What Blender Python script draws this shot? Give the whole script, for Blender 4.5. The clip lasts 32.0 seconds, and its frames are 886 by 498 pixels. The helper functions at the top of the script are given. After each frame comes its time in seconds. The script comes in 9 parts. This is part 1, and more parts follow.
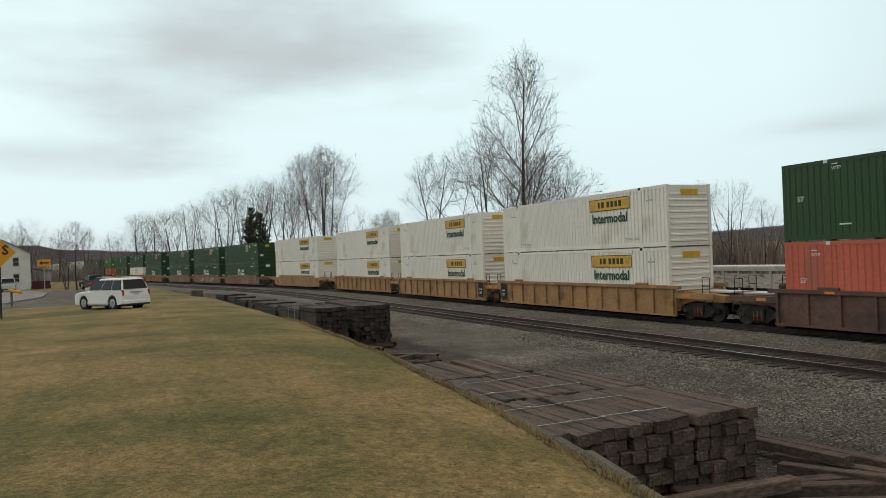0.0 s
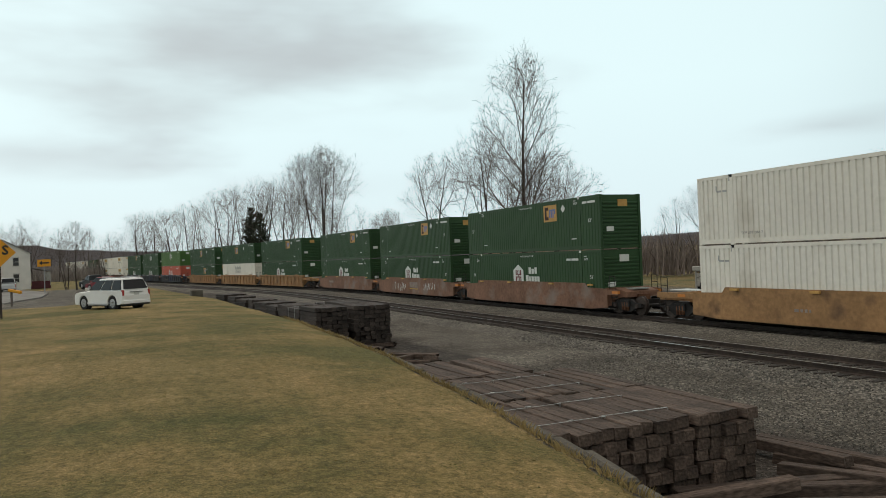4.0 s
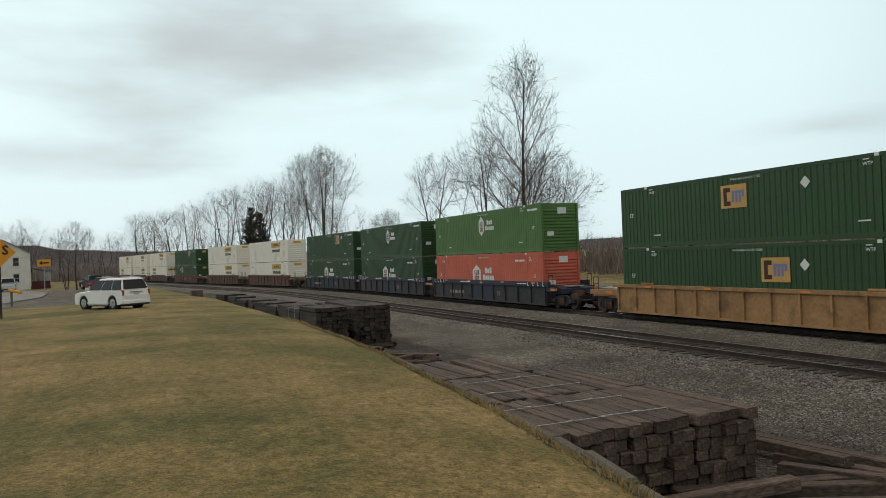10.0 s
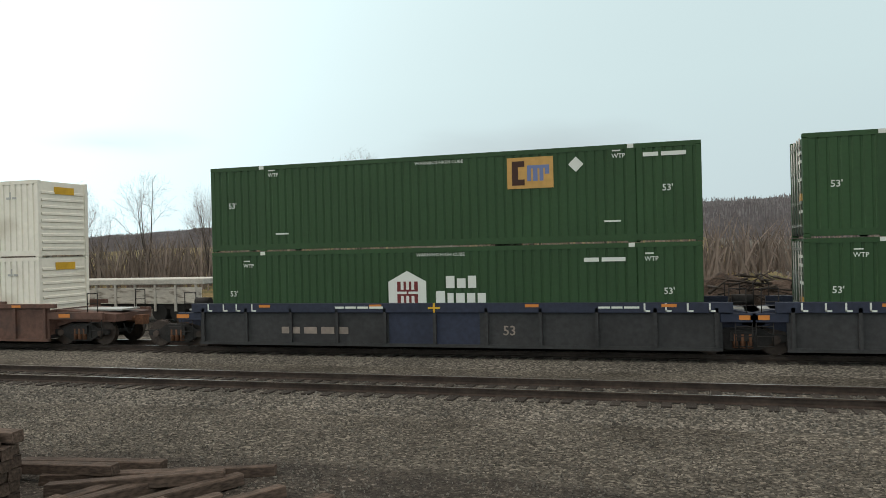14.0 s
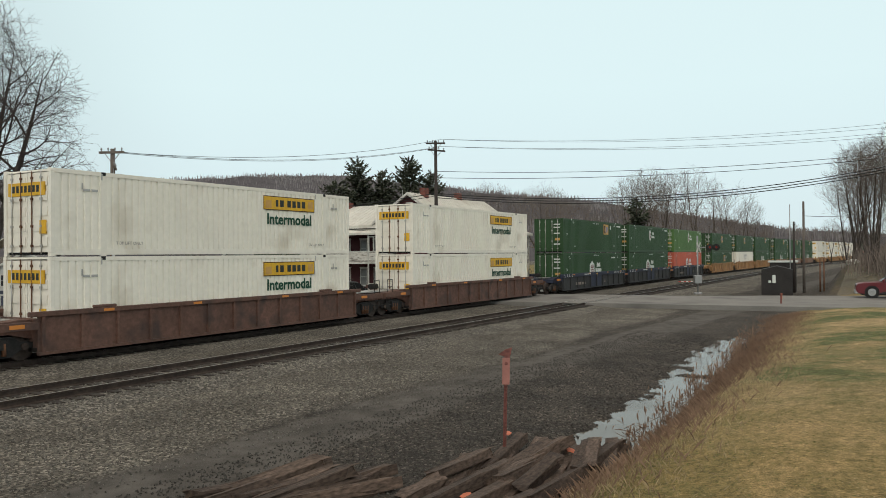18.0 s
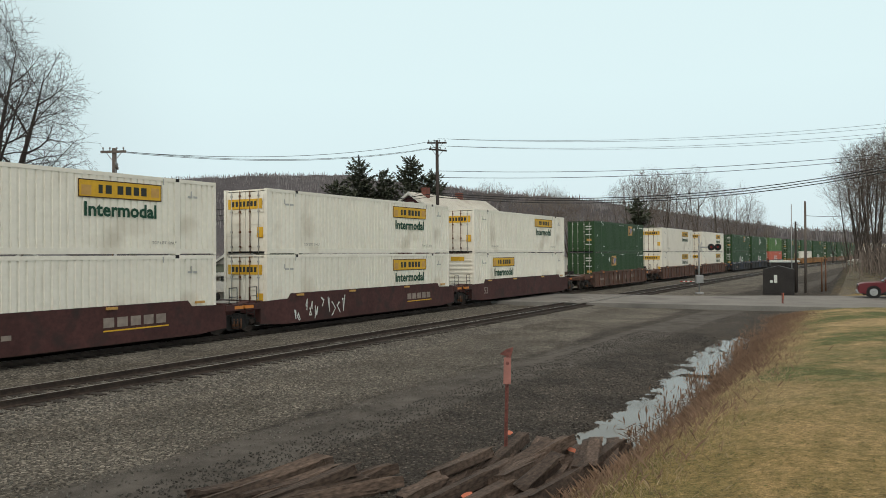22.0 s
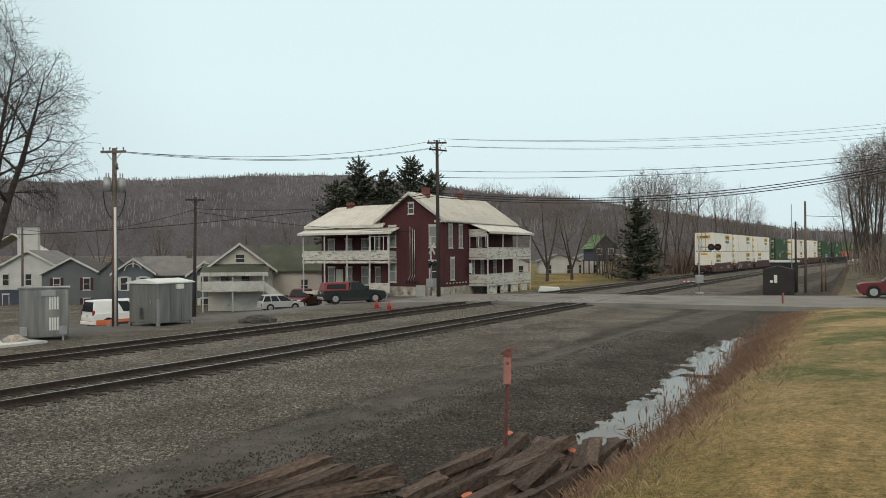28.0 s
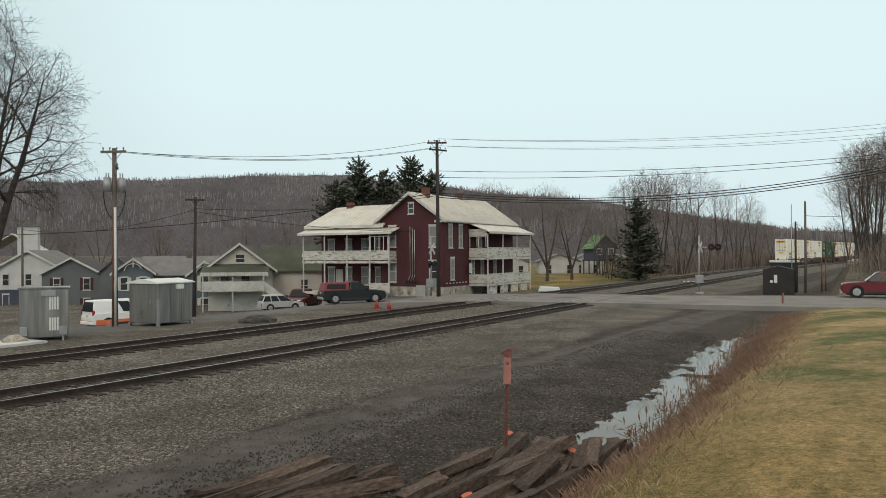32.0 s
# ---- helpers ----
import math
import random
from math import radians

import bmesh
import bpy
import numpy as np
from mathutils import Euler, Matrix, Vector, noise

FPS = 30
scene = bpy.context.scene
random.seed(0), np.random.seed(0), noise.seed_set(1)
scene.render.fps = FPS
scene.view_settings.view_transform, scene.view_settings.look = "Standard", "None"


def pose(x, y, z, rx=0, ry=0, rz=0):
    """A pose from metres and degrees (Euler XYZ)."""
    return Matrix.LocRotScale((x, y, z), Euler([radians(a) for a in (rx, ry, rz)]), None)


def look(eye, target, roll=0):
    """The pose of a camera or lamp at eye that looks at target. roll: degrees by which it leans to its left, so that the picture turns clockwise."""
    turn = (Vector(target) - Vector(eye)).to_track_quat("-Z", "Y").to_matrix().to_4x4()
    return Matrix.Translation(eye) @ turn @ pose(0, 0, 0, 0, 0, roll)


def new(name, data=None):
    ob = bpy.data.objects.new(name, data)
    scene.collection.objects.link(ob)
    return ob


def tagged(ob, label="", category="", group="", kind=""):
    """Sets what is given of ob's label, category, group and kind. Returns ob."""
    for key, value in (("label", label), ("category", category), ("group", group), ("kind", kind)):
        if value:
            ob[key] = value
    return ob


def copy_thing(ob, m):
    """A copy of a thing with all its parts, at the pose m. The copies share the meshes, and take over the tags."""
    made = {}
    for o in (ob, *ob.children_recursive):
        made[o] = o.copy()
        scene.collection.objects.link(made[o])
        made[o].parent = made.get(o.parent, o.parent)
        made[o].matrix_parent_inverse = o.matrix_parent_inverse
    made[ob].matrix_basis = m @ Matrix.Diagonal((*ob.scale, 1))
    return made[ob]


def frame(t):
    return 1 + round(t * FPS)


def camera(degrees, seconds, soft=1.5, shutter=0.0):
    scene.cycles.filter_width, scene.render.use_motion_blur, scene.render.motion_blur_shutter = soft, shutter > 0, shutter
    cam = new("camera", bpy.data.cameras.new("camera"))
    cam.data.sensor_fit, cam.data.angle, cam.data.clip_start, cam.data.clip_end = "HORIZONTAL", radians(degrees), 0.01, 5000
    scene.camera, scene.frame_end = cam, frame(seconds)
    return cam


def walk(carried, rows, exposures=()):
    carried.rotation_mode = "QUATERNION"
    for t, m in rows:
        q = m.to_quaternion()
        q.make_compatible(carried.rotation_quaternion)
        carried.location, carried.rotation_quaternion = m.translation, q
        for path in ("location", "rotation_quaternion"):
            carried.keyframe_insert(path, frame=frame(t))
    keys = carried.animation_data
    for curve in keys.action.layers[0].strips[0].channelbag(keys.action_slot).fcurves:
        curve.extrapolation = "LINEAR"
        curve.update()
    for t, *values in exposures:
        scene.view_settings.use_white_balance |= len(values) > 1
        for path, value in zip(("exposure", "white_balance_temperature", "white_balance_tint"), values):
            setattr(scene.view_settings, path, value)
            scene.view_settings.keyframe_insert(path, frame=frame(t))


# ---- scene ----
EYE_Z = 3.3                     # above the rail heads, which lie at z = 0
TURN = 66.75                    # the tracks run along x


def aim(yaw, pitch, roll):
    return pose(0, 0, EYE_Z, 90 + pitch, -roll, TURN + yaw)


cam = camera(58.8, 32.0, soft=0.9)
walk(cam, [(0.0, aim(0, 0.50, -2.18)), (12.2, aim(0, 0.50, -2.18)), (12.7, aim(-0.1, 0.50, -2.18)),
           (13.0, aim(-1.06, 0.45, -2.1)), (13.2, aim(-7.6, 0.33, -2.0)), (13.4, aim(-17.57, 0.2, -1.9)), (13.7, aim(-33.36, 0.0, -1.75)),
           (14.0, aim(-49.74, -0.12, -1.4)), (14.5, aim(-74.61, -0.10, -0.98)), (15.0, aim(-96.21, 0.0, -0.5)),
           (15.5, aim(-110.8, 0.30, -0.5)), (16.1, aim(-121.0, 0.36, -0.5)), (16.8, aim(-126.2, 0.42, -0.48)),
           (17.5, aim(-127.24, 0.42, -0.46)), (18.0, aim(-127.0, 0.36, -0.42)), (18.5, aim(-126.65, 0.27, -0.38)),
           (19.5, aim(-126.65, 0.16, -0.38)), (20.3, aim(-126.68, 0.16, -0.38)), (21.0, aim(-126.84, 0.27, -0.38)),
           (21.5, aim(-126.9, 0.33, -0.37)), (32.0, aim(-126.9, 0.33, -0.37))],
     [(0.0, -0.5), (13.2, -0.5), (13.7, -0.4), (14.0, -0.04), (14.5, 0.38), (15.0, 0.58), (15.5, 0.52), (16.6, 0.10), (17.5, -0.2), (32.0, -0.2)])

# ---- sky and light: a bright overcast afternoon
world = bpy.data.worlds.new("overcast_sky")
scene.world = world
world.use_nodes = True
wn, wl = world.node_tree.nodes, world.node_tree.links
wn.clear()
SUN_EL, SUN_ROT = radians(32), radians(-106.7)
sky = wn.new("ShaderNodeTexSky")
sky.sky_type, sky.sun_disc, sky.sun_elevation, sky.sun_rotation = "NISHITA", False, SUN_EL, SUN_ROT
out = wn.new("ShaderNodeOutputWorld")
bg = wn.new("ShaderNodeBackground")
geo = wn.new("ShaderNodeTexCoord")
mapping = wn.new("ShaderNodeMapping")
mapping.inputs["Scale"].default_value = (1.0, 1.0, 3.6)
mapping.inputs["Location"].default_value = (0.3, 0.2, 0.0)
cloud = wn.new("ShaderNodeTexNoise")
cloud.inputs["Scale"].default_value, cloud.inputs["Detail"].default_value, cloud.inputs["Roughness"].default_value = 3.1, 4.0, 0.5
parts = wn.new("ShaderNodeSeparateXYZ")
wl.new(geo.outputs["Generated"], mapping.inputs[0])
wl.new(geo.outputs["Generated"], parts.inputs[0])
wl.new(mapping.outputs[0], cloud.inputs[0])


def cloud_bank(azimuth, elevation, wide, high, reach, total):
    """Adds a soft grey bank of cloud around one direction of the sky."""
    a, e = radians(azimuth), radians(elevation)
    here = wn.new("ShaderNodeMapping")
    here.vector_type = "TEXTURE"
    here.inputs["Location"].default_value = (math.cos(a) * math.cos(e), math.sin(a) * math.cos(e), math.sin(e))
    here.inputs["Rotation"].default_value = (0, 0, a)
    here.inputs["Scale"].default_value = (wide, wide, high)
    size = wn.new("ShaderNodeVectorMath")
    size.operation = "LENGTH"
    torn = wn.new("ShaderNodeMath")
    torn.operation = "MULTIPLY_ADD"
    torn.inputs[1].default_value = -2.6
    fall = wn.new("ShaderNodeMapRange")
    fall.interpolation_type = "SMOOTHSTEP"
    fall.inputs[1].default_value, fall.inputs[2].default_value, fall.inputs[3].default_value, fall.inputs[4].default_value = -0.1, -1.5, 0.0, reach
    wl.new(geo.outputs["Generated"], here.inputs[0])
    wl.new(here.outputs[0], size.inputs[0])
    wl.new(cloud.outputs[0], torn.inputs[0])
    wl.new(size.outputs["Value"], torn.inputs[2])
    wl.new(torn.outputs[0], fall.inputs[0])
    if total is None:
        return fall.outputs[0]
    add = wn.new("ShaderNodeMath")
    add.operation, add.use_clamp = "ADD", True
    wl.new(total, add.inputs[0])
    wl.new(fall.outputs[0], add.inputs[1])
    return add.outputs[0]


banks = cloud_bank(173, 15.5, 0.36, 0.125, 0.9, None)
banks = cloud_bank(184, 7.5, 0.22, 0.030, 0.6, banks)
banks = cloud_bank(166, 5.0, 0.16, 0.028, 0.55, banks)
banks = cloud_bank(130, 7.5, 0.13, 0.022, 0.65, banks)
banks = cloud_bank(99, 7.0, 0.16, 0.035, 0.45, banks)
banks = cloud_bank(205, 20, 0.30, 0.12, 0.8, banks)
ramp = wn.new("ShaderNodeMixRGB")
ramp.inputs[1].default_value, ramp.inputs[2].default_value = (0.785, 0.96, 0.975, 1), (0.49, 0.53, 0.54, 1)
wl.new(banks, ramp.inputs[0])
low = wn.new("ShaderNodeMapRange")           # a greyer band along the horizon
low.inputs[1].default_value, low.inputs[2].default_value, low.inputs[3].default_value, low.inputs[4].default_value = 0.02, 0.20, 0.5, 0.0
haze = wn.new("ShaderNodeMixRGB")
haze.inputs[2].default_value = (0.66, 0.77, 0.83, 1)
blend = wn.new("ShaderNodeMixRGB")
blend.inputs[0].default_value = 0.96
scaled = wn.new("ShaderNodeMixRGB")
scaled.blend_type = "MULTIPLY"
scaled.inputs[0].default_value = 1.0
scaled.inputs[2].default_value = (0.12, 0.12, 0.12, 1)
wl.new(parts.outputs[2], low.inputs[0])
wl.new(low.outputs[0], haze.inputs[0])
wl.new(ramp.outputs[0], haze.inputs[1])
wl.new(sky.outputs[0], scaled.inputs[1])
wl.new(scaled.outputs[0], blend.inputs[1])
wl.new(haze.outputs[0], blend.inputs[2])
zenith = wn.new("ShaderNodeMapRange")        # the cloud overhead is a neutral grey-white
zenith.inputs[1].default_value, zenith.inputs[2].default_value = 0.34, 0.62
top = wn.new("ShaderNodeMixRGB")
top.inputs[2].default_value = (0.98, 0.92, 0.84, 1)
glow = wn.new("ShaderNodeMapRange")          # brighter towards the low sun behind the cloud
glow.inputs[1].default_value, glow.inputs[2].default_value, glow.inputs[3].default_value, glow.inputs[4].default_value = 0.5, -0.75, 1.1, 1.45
wl.new(parts.outputs[2], zenith.inputs[0])
wl.new(zenith.outputs[0], top.inputs[0])
wl.new(blend.outputs[0], top.inputs[1])
wl.new(top.outputs[0], bg.inputs[0])
wl.new(parts.outputs[0], glow.inputs[0])
across = wn.new("ShaderNodeMapRange")        # the cloud is thicker beyond the tracks
across.interpolation_type = "SMOOTHSTEP"
across.inputs[1].default_value, across.inputs[2].default_value, across.inputs[3].default_value, across.inputs[4].default_value = 0.70, 1.0, 1.0, 0.68
shade = wn.new("ShaderNodeMath")
shade.operation = "MULTIPLY"
wl.new(parts.outputs[1], across.inputs[0])
wl.new(glow.outputs[0], shade.inputs[0])
wl.new(across.outputs[0], shade.inputs[1])
wl.new(shade.outputs[0], bg.inputs[1])
wl.new(bg.outputs[0], out.inputs[0])

sun = new("sun", bpy.data.lights.new("sun", "SUN"))
sun.data.energy, sun.data.angle, sun.data.color = 0.7, radians(25), (1.0, 0.88, 0.74)
sun.matrix_world = look((-40, -12, 29), (0, 0, 3))


# ---- materials
def material(name, base, rough=0.7, metal=0.0, noise_scale=0.0, amount=0.3, fine=0.0, bump=0.0, bump_scale=0.0, random_amount=0.0, dirt=None, dirt_scale=1.0, dirt_at=0.55, spec=0.3, island=False, stretch=(1, 1, 1)):
    """Base colour varied at two scales, with bump and an optional stain colour."""
    m = bpy.data.materials.new(name)
    m.use_nodes = True
    n, l = m.node_tree.nodes, m.node_tree.links
    b = n["Principled BSDF"]
    b.inputs["Roughness"].default_value, b.inputs["Metallic"].default_value = rough, metal
    b.inputs["Specular IOR Level"].default_value = spec
    b.inputs["Base Color"].default_value = (*base, 1)
    co = n.new("ShaderNodeTexCoord")
    mp = n.new("ShaderNodeMapping")
    mp.inputs["Scale"].default_value = stretch
    l.new(co.outputs["Object"], mp.inputs[0])
    last = None

    def noise_at(scale, detail=4.0):
        t = n.new("ShaderNodeTexNoise")
        t.inputs["Scale"].default_value, t.inputs["Detail"].default_value = scale, detail
        l.new(mp.outputs[0], t.inputs[0])
        return t.outputs[0]

    def brightness(value, low, high, colour):
        r = n.new("ShaderNodeMapRange")
        r.inputs[1].default_value, r.inputs[2].default_value = 0.3, 0.7
        r.inputs[3].default_value, r.inputs[4].default_value = low, high
        l.new(value, r.inputs[0])
        x = n.new("ShaderNodeMixRGB")
        x.blend_type = "MULTIPLY"
        x.inputs[0].default_value = 1.0
        if colour is None:
            x.inputs[1].default_value = (*base, 1)
        else:
            l.new(colour, x.inputs[1])
        l.new(r.outputs[0], x.inputs[2])
        return x.outputs[0]

    if noise_scale:
        last = brightness(noise_at(noise_scale), 1 - amount, 1 + amount, last)
    if fine:
        last = brightness(noise_at(fine, 2.0), 1 - amount * 0.8, 1 + amount * 0.8, last)
    if random_amount:
        info = n.new("ShaderNodeNewGeometry" if island else "ShaderNodeObjectInfo")
        value = info.outputs["Random Per Island"] if island else info.outputs["Random"]
        r = n.new("ShaderNodeMapRange")
        r.inputs[1].default_value, r.inputs[2].default_value = -0.2, 1.2
        r.inputs[3].default_value, r.inputs[4].default_value = 0.3, 0.7
        l.new(value, r.inputs[0])
        last = brightness(r.outputs[0], 1 - random_amount, 1 + random_amount, last)
    if dirt:
        d = n.new("ShaderNodeMapRange")
        d.inputs[1].default_value, d.inputs[2].default_value = dirt_at, dirt_at + 0.16
        l.new(noise_at(dirt_scale, 6.0), d.inputs[0])
        x = n.new("ShaderNodeMixRGB")
        l.new(d.outputs[0], x.inputs[0])
        if last is None:
            x.inputs[1].default_value = (*base, 1)
        else:
            l.new(last, x.inputs[1])
        x.inputs[2].default_value = (*dirt, 1)
        last = x.outputs[0]
    if last is not None:
        l.new(last, b.inputs["Base Color"])
    if bump:
        bn = n.new("ShaderNodeBump")
        bn.inputs["Strength"].default_value, bn.inputs["Distance"].default_value = bump, 0.02
        l.new(noise_at(bump_scale or fine or 20.0, 3.0), bn.inputs["Height"])
        l.new(bn.outputs[0], b.inputs["Normal"])
    return m


M_GREEN = material("green_paint", (0.025, 0.063, 0.022), 0.55, 0, 0.5, 0.10, 9, 0.0, random_amount=0.10)
M_LTGREEN = material("olive_green_paint", (0.075, 0.155, 0.042), 0.55, 0, 0.5, 0.12, 9)
M_RED = material("faded_red_paint", (0.50, 0.115, 0.07), 0.6, 0, 0.5, 0.12, 8, dirt=(0.35, 0.12, 0.08), dirt_scale=0.8)
M_WHITE = material("white_paint", (0.76, 0.72, 0.63), 0.5, 0, 0.4, 0.05, 5, dirt=(0.61, 0.56, 0.47), dirt_scale=0.5, dirt_at=0.55, random_amount=0.05)
M_CAR_TAN = material("tan_wagon_paint", (0.30, 0.165, 0.072), 0.75, 0, 0.7, 0.2, 7, dirt=(0.15, 0.085, 0.045), dirt_scale=1.2, dirt_at=0.57, random_amount=0.12)
M_CAR_RED = material("faded_red_brown_wagon_paint", (0.185, 0.096, 0.060), 0.75, 0, 0.7, 0.25, 7, dirt=(0.24, 0.20, 0.175), dirt_scale=0.45, dirt_at=0.58)
M_CAR_BROWN = material("brown_wagon_paint", (0.112, 0.060, 0.045), 0.75, 0, 0.7, 0.25, 7, dirt=(0.06, 0.04, 0.035), dirt_scale=1.0, dirt_at=0.52)
M_CAR_MAROON = material("maroon_wagon_paint", (0.058, 0.022, 0.020), 0.7, 0, 0.7, 0.25, 7, dirt=(0.03, 0.02, 0.018), dirt_scale=1.0)
M_CAR_BLUE = material("blue_wagon_paint", (0.024, 0.029, 0.050), 0.65, 0, 0.7, 0.2, 7)
M_CAR_GREY = material("grimy_grey_wagon_paint", (0.034, 0.034, 0.035), 0.75, 0, 0.7, 0.25, 7)
M_BLACK_STEEL = material("black_running_gear", (0.022, 0.020, 0.019), 0.7, 0.2, 2.0, 0.3, 12)
M_DARK = material("dark_gap", (0.012, 0.012, 0.012), 0.8)


# ---- building tools
def part(name, bm, mat, parent=None, label="", m=None, smooth=False):
    me = bpy.data.meshes.new(name)
    bm.to_mesh(me)
    bm.free()
    for one in (mat if isinstance(mat, (list, tuple)) else [mat]):
        me.materials.append(one)
    if smooth:
        me.shade_smooth()
    ob = new(name, me)
    if parent is not None:
        ob.parent = parent
    if m is not None:
        ob.matrix_basis = m
    if label:
        ob["label"] = label
    return ob


def share(name, me, parent=None, m=None):
    ob = new(name, me)
    if parent is not None:
        ob.parent = parent
    if m is not None:
        ob.matrix_basis = m
    return ob


def thing(name, label, category, m=None, group="", kind=""):
    ob = tagged(new(name), label, category, group, kind)
    ob.empty_display_size = 0.3
    if m is not None:
        ob.matrix_basis = m
    return ob


def box(bm, x0, x1, y0, y1, z0, z1, mi=0, m=None):
    vs = [bm.verts.new(p) for p in ((x0, y0, z0), (x1, y0, z0), (x1, y1, z0), (x0, y1, z0), (x0, y0, z1), (x1, y0, z1), (x1, y1, z1), (x0, y1, z1))]
    if m is not None:
        for v in vs:
            v.co = m @ v.co
    for q in ((3, 2, 1, 0), (4, 5, 6, 7), (0, 1, 5, 4), (1, 2, 6, 5), (2, 3, 7, 6), (3, 0, 4, 7)):
        bm.faces.new([vs[i] for i in q]).material_index = mi
    return vs


def boxes(*rows):
    bm = bmesh.new()
    for r in rows:
        box(bm, *r)
    return bm


def bevelled(bm, width=0.01, segments=1):
    bmesh.ops.bevel(bm, geom=bm.edges[:], offset=width, segments=segments, affect="EDGES")
    return bm


def tube(bm, a, b, r0, r1=None, sides=8, mi=0, caps=True):
    a, b = Vector(a), Vector(b)
    r1 = r0 if r1 is None else r1
    q = (b - a).to_track_quat("Z", "Y")
    rings = []
    for p, r in ((a, r0), (b, r1)):
        rings.append([bm.verts.new(p + q @ Vector((r * math.cos(2 * math.pi * k / sides), r * math.sin(2 * math.pi * k / sides), 0))) for k in range(sides)])
    for k in range(sides):
        f = bm.faces.new((rings[0][k], rings[0][(k + 1) % sides], rings[1][(k + 1) % sides], rings[1][k]))
        f.material_index = mi
        f.smooth = True
    if caps:
        bm.faces.new(rings[0][::-1]).material_index = mi
        bm.faces.new(rings[1]).material_index = mi


def prism(bm, outline, y0, y1, mi=0, axis="y"):
    """An outline in the x-z plane drawn out along y (or in y-z along x)."""
    put = (lambda p, y: (p[0], y, p[1])) if axis == "y" else (lambda p, y: (y, p[0], p[1]))
    a = [bm.verts.new(put(p, y0)) for p in outline]
    b = [bm.verts.new(put(p, y1)) for p in outline]
    n = len(a)
    for k in range(n):
        bm.faces.new((a[k], a[(k + 1) % n], b[(k + 1) % n], b[k])).material_index = mi
    bm.faces.new(a[::-1]).material_index = mi
    bm.faces.new(b).material_index = mi
    bmesh.ops.recalc_face_normals(bm, faces=bm.faces[:])


def smooth01(a):
    a = min(max(a, 0.0), 1.0)
    return a * a * (3 - 2 * a)


# ---- the line of the tracks, as an offset from the straight
STEP = 1.0
LINE_X = np.arange(-460.0, 560.0, STEP)


def bend_table():
    left = np.clip((-LINE_X - 60) / 60, 0, 1)
    slope = 0.15 * left * left * (3 - 2 * left)
    run = np.concatenate([[0], np.cumsum((slope[1:] + slope[:-1]) / 2 * STEP)])
    return np.where(LINE_X < 0, run - run[LINE_X.searchsorted(0)], -np.clip(LINE_X - 120, 0, None) ** 2 / 3400)


LINE_Y = bend_table()
LINE_S = np.concatenate([[0], np.cumsum(np.hypot(np.diff(LINE_X), np.diff(LINE_Y)))])
LINE_S -= np.interp(0, LINE_X, LINE_S)
MAIN_Y, SIDING_Y = 25.0, 18.5


def bend(x):
    return float(np.interp(x, LINE_X, LINE_Y))


def on_line(s, y0=MAIN_Y):
    """Place and heading (degrees) at s metres along the main track."""
    x = float(np.interp(s, LINE_S, LINE_X))
    y = bend(x)
    head = math.degrees(math.atan2(bend(x + 4) - bend(x - 4), 8))
    return x, y0 + y, head


# ---- the ground
EDGE_X = (-200, -120, -70, -45, -30, -17, -9, -5, 0, 6.5, 12, 20, 30, 47, 60, 200)
EDGE_Y = (4.0, 7.0, 8.6, 7.6, 6.75, 5.6, 4.55, 3.85, 2.95, 2.0, 1.9, 2.2, 2.8, 3.6, 3.8, 4.0)
LAWN_X = (-300, -120, -75, -51, -35, -20, -10, 0, 8, 14, 22, 32, 42, 50.5, 53, 67.5, 72, 80, 90, 120, 200)
LAWN_Z = (0.1, 0.35, 0.60, 0.90, 1.18, 1.42, 1.55, 1.62, 1.52, 1.36, 1.05, 0.72, 0.46, 0.16, -0.15, -0.15, 0.35, 1.1, 2.2, 2.5, 1.5)
YARD_Z = -0.32


def lawn_edge(x):
    return float(np.interp(x, EDGE_X, EDGE_Y))


def ground_z(x, y):
    e = lawn_edge(x)
    top = float(np.interp(x, LAWN_X, LAWN_Z))
    yard = YARD_Z
    if 4 < x < 45:                      # the ditch along the foot of the bank
        deep = math.exp(-((y - e - 2.7) / 1.25) ** 2) * smooth01((x - 10.8) / 3.5) * smooth01((40 - x) / 8)
        yard -= deep * (0.225 + 0.13 * noise.noise((x * 0.8, y * 1.6, 2)) + 0.14 * noise.noise((x * 1.7, y * 3.2, 8)))
    width = 0.9 + 1.5 * smooth01((x - 1) / 6)
    top -= 0.30 * math.exp(-max(e - y, 0) / 1.4) + 0.02 * max(0.0, min(12.0, -y)) * (1 if x > -20 else 0.3)
    k = smooth01((y - e) / width)
    z = top * (1 - k) + yard * k
    far = y - MAIN_Y - bend(x)
    if far > 12 and x < 20:
        z += 0.012 * min(far - 12, 60)
    if x > 0 and y > 33:                # the town lies lower than the tracks
        z -= 1.9 * smooth01((y - 33) / 22) * smooth01((62 - x) / 12 + 2.0 * smooth01((y - 41) / 10)) * smooth01((x - 2) / 14)
    if y > 125:
        z += 0.02 * (y - 125)
    return z + 0.03 * noise.noise((x * 0.6, y * 0.6, 0)) + 0.012 * noise.noise((x * 2.3, y * 2.3, 5))


def spaced(stops):
    """Coordinates from (from, to, step) runs."""
    values = []
    for a, b, st in stops:
        values += list(np.arange(a, b - 1e-6, st))
    return values + [stops[-1][1]]


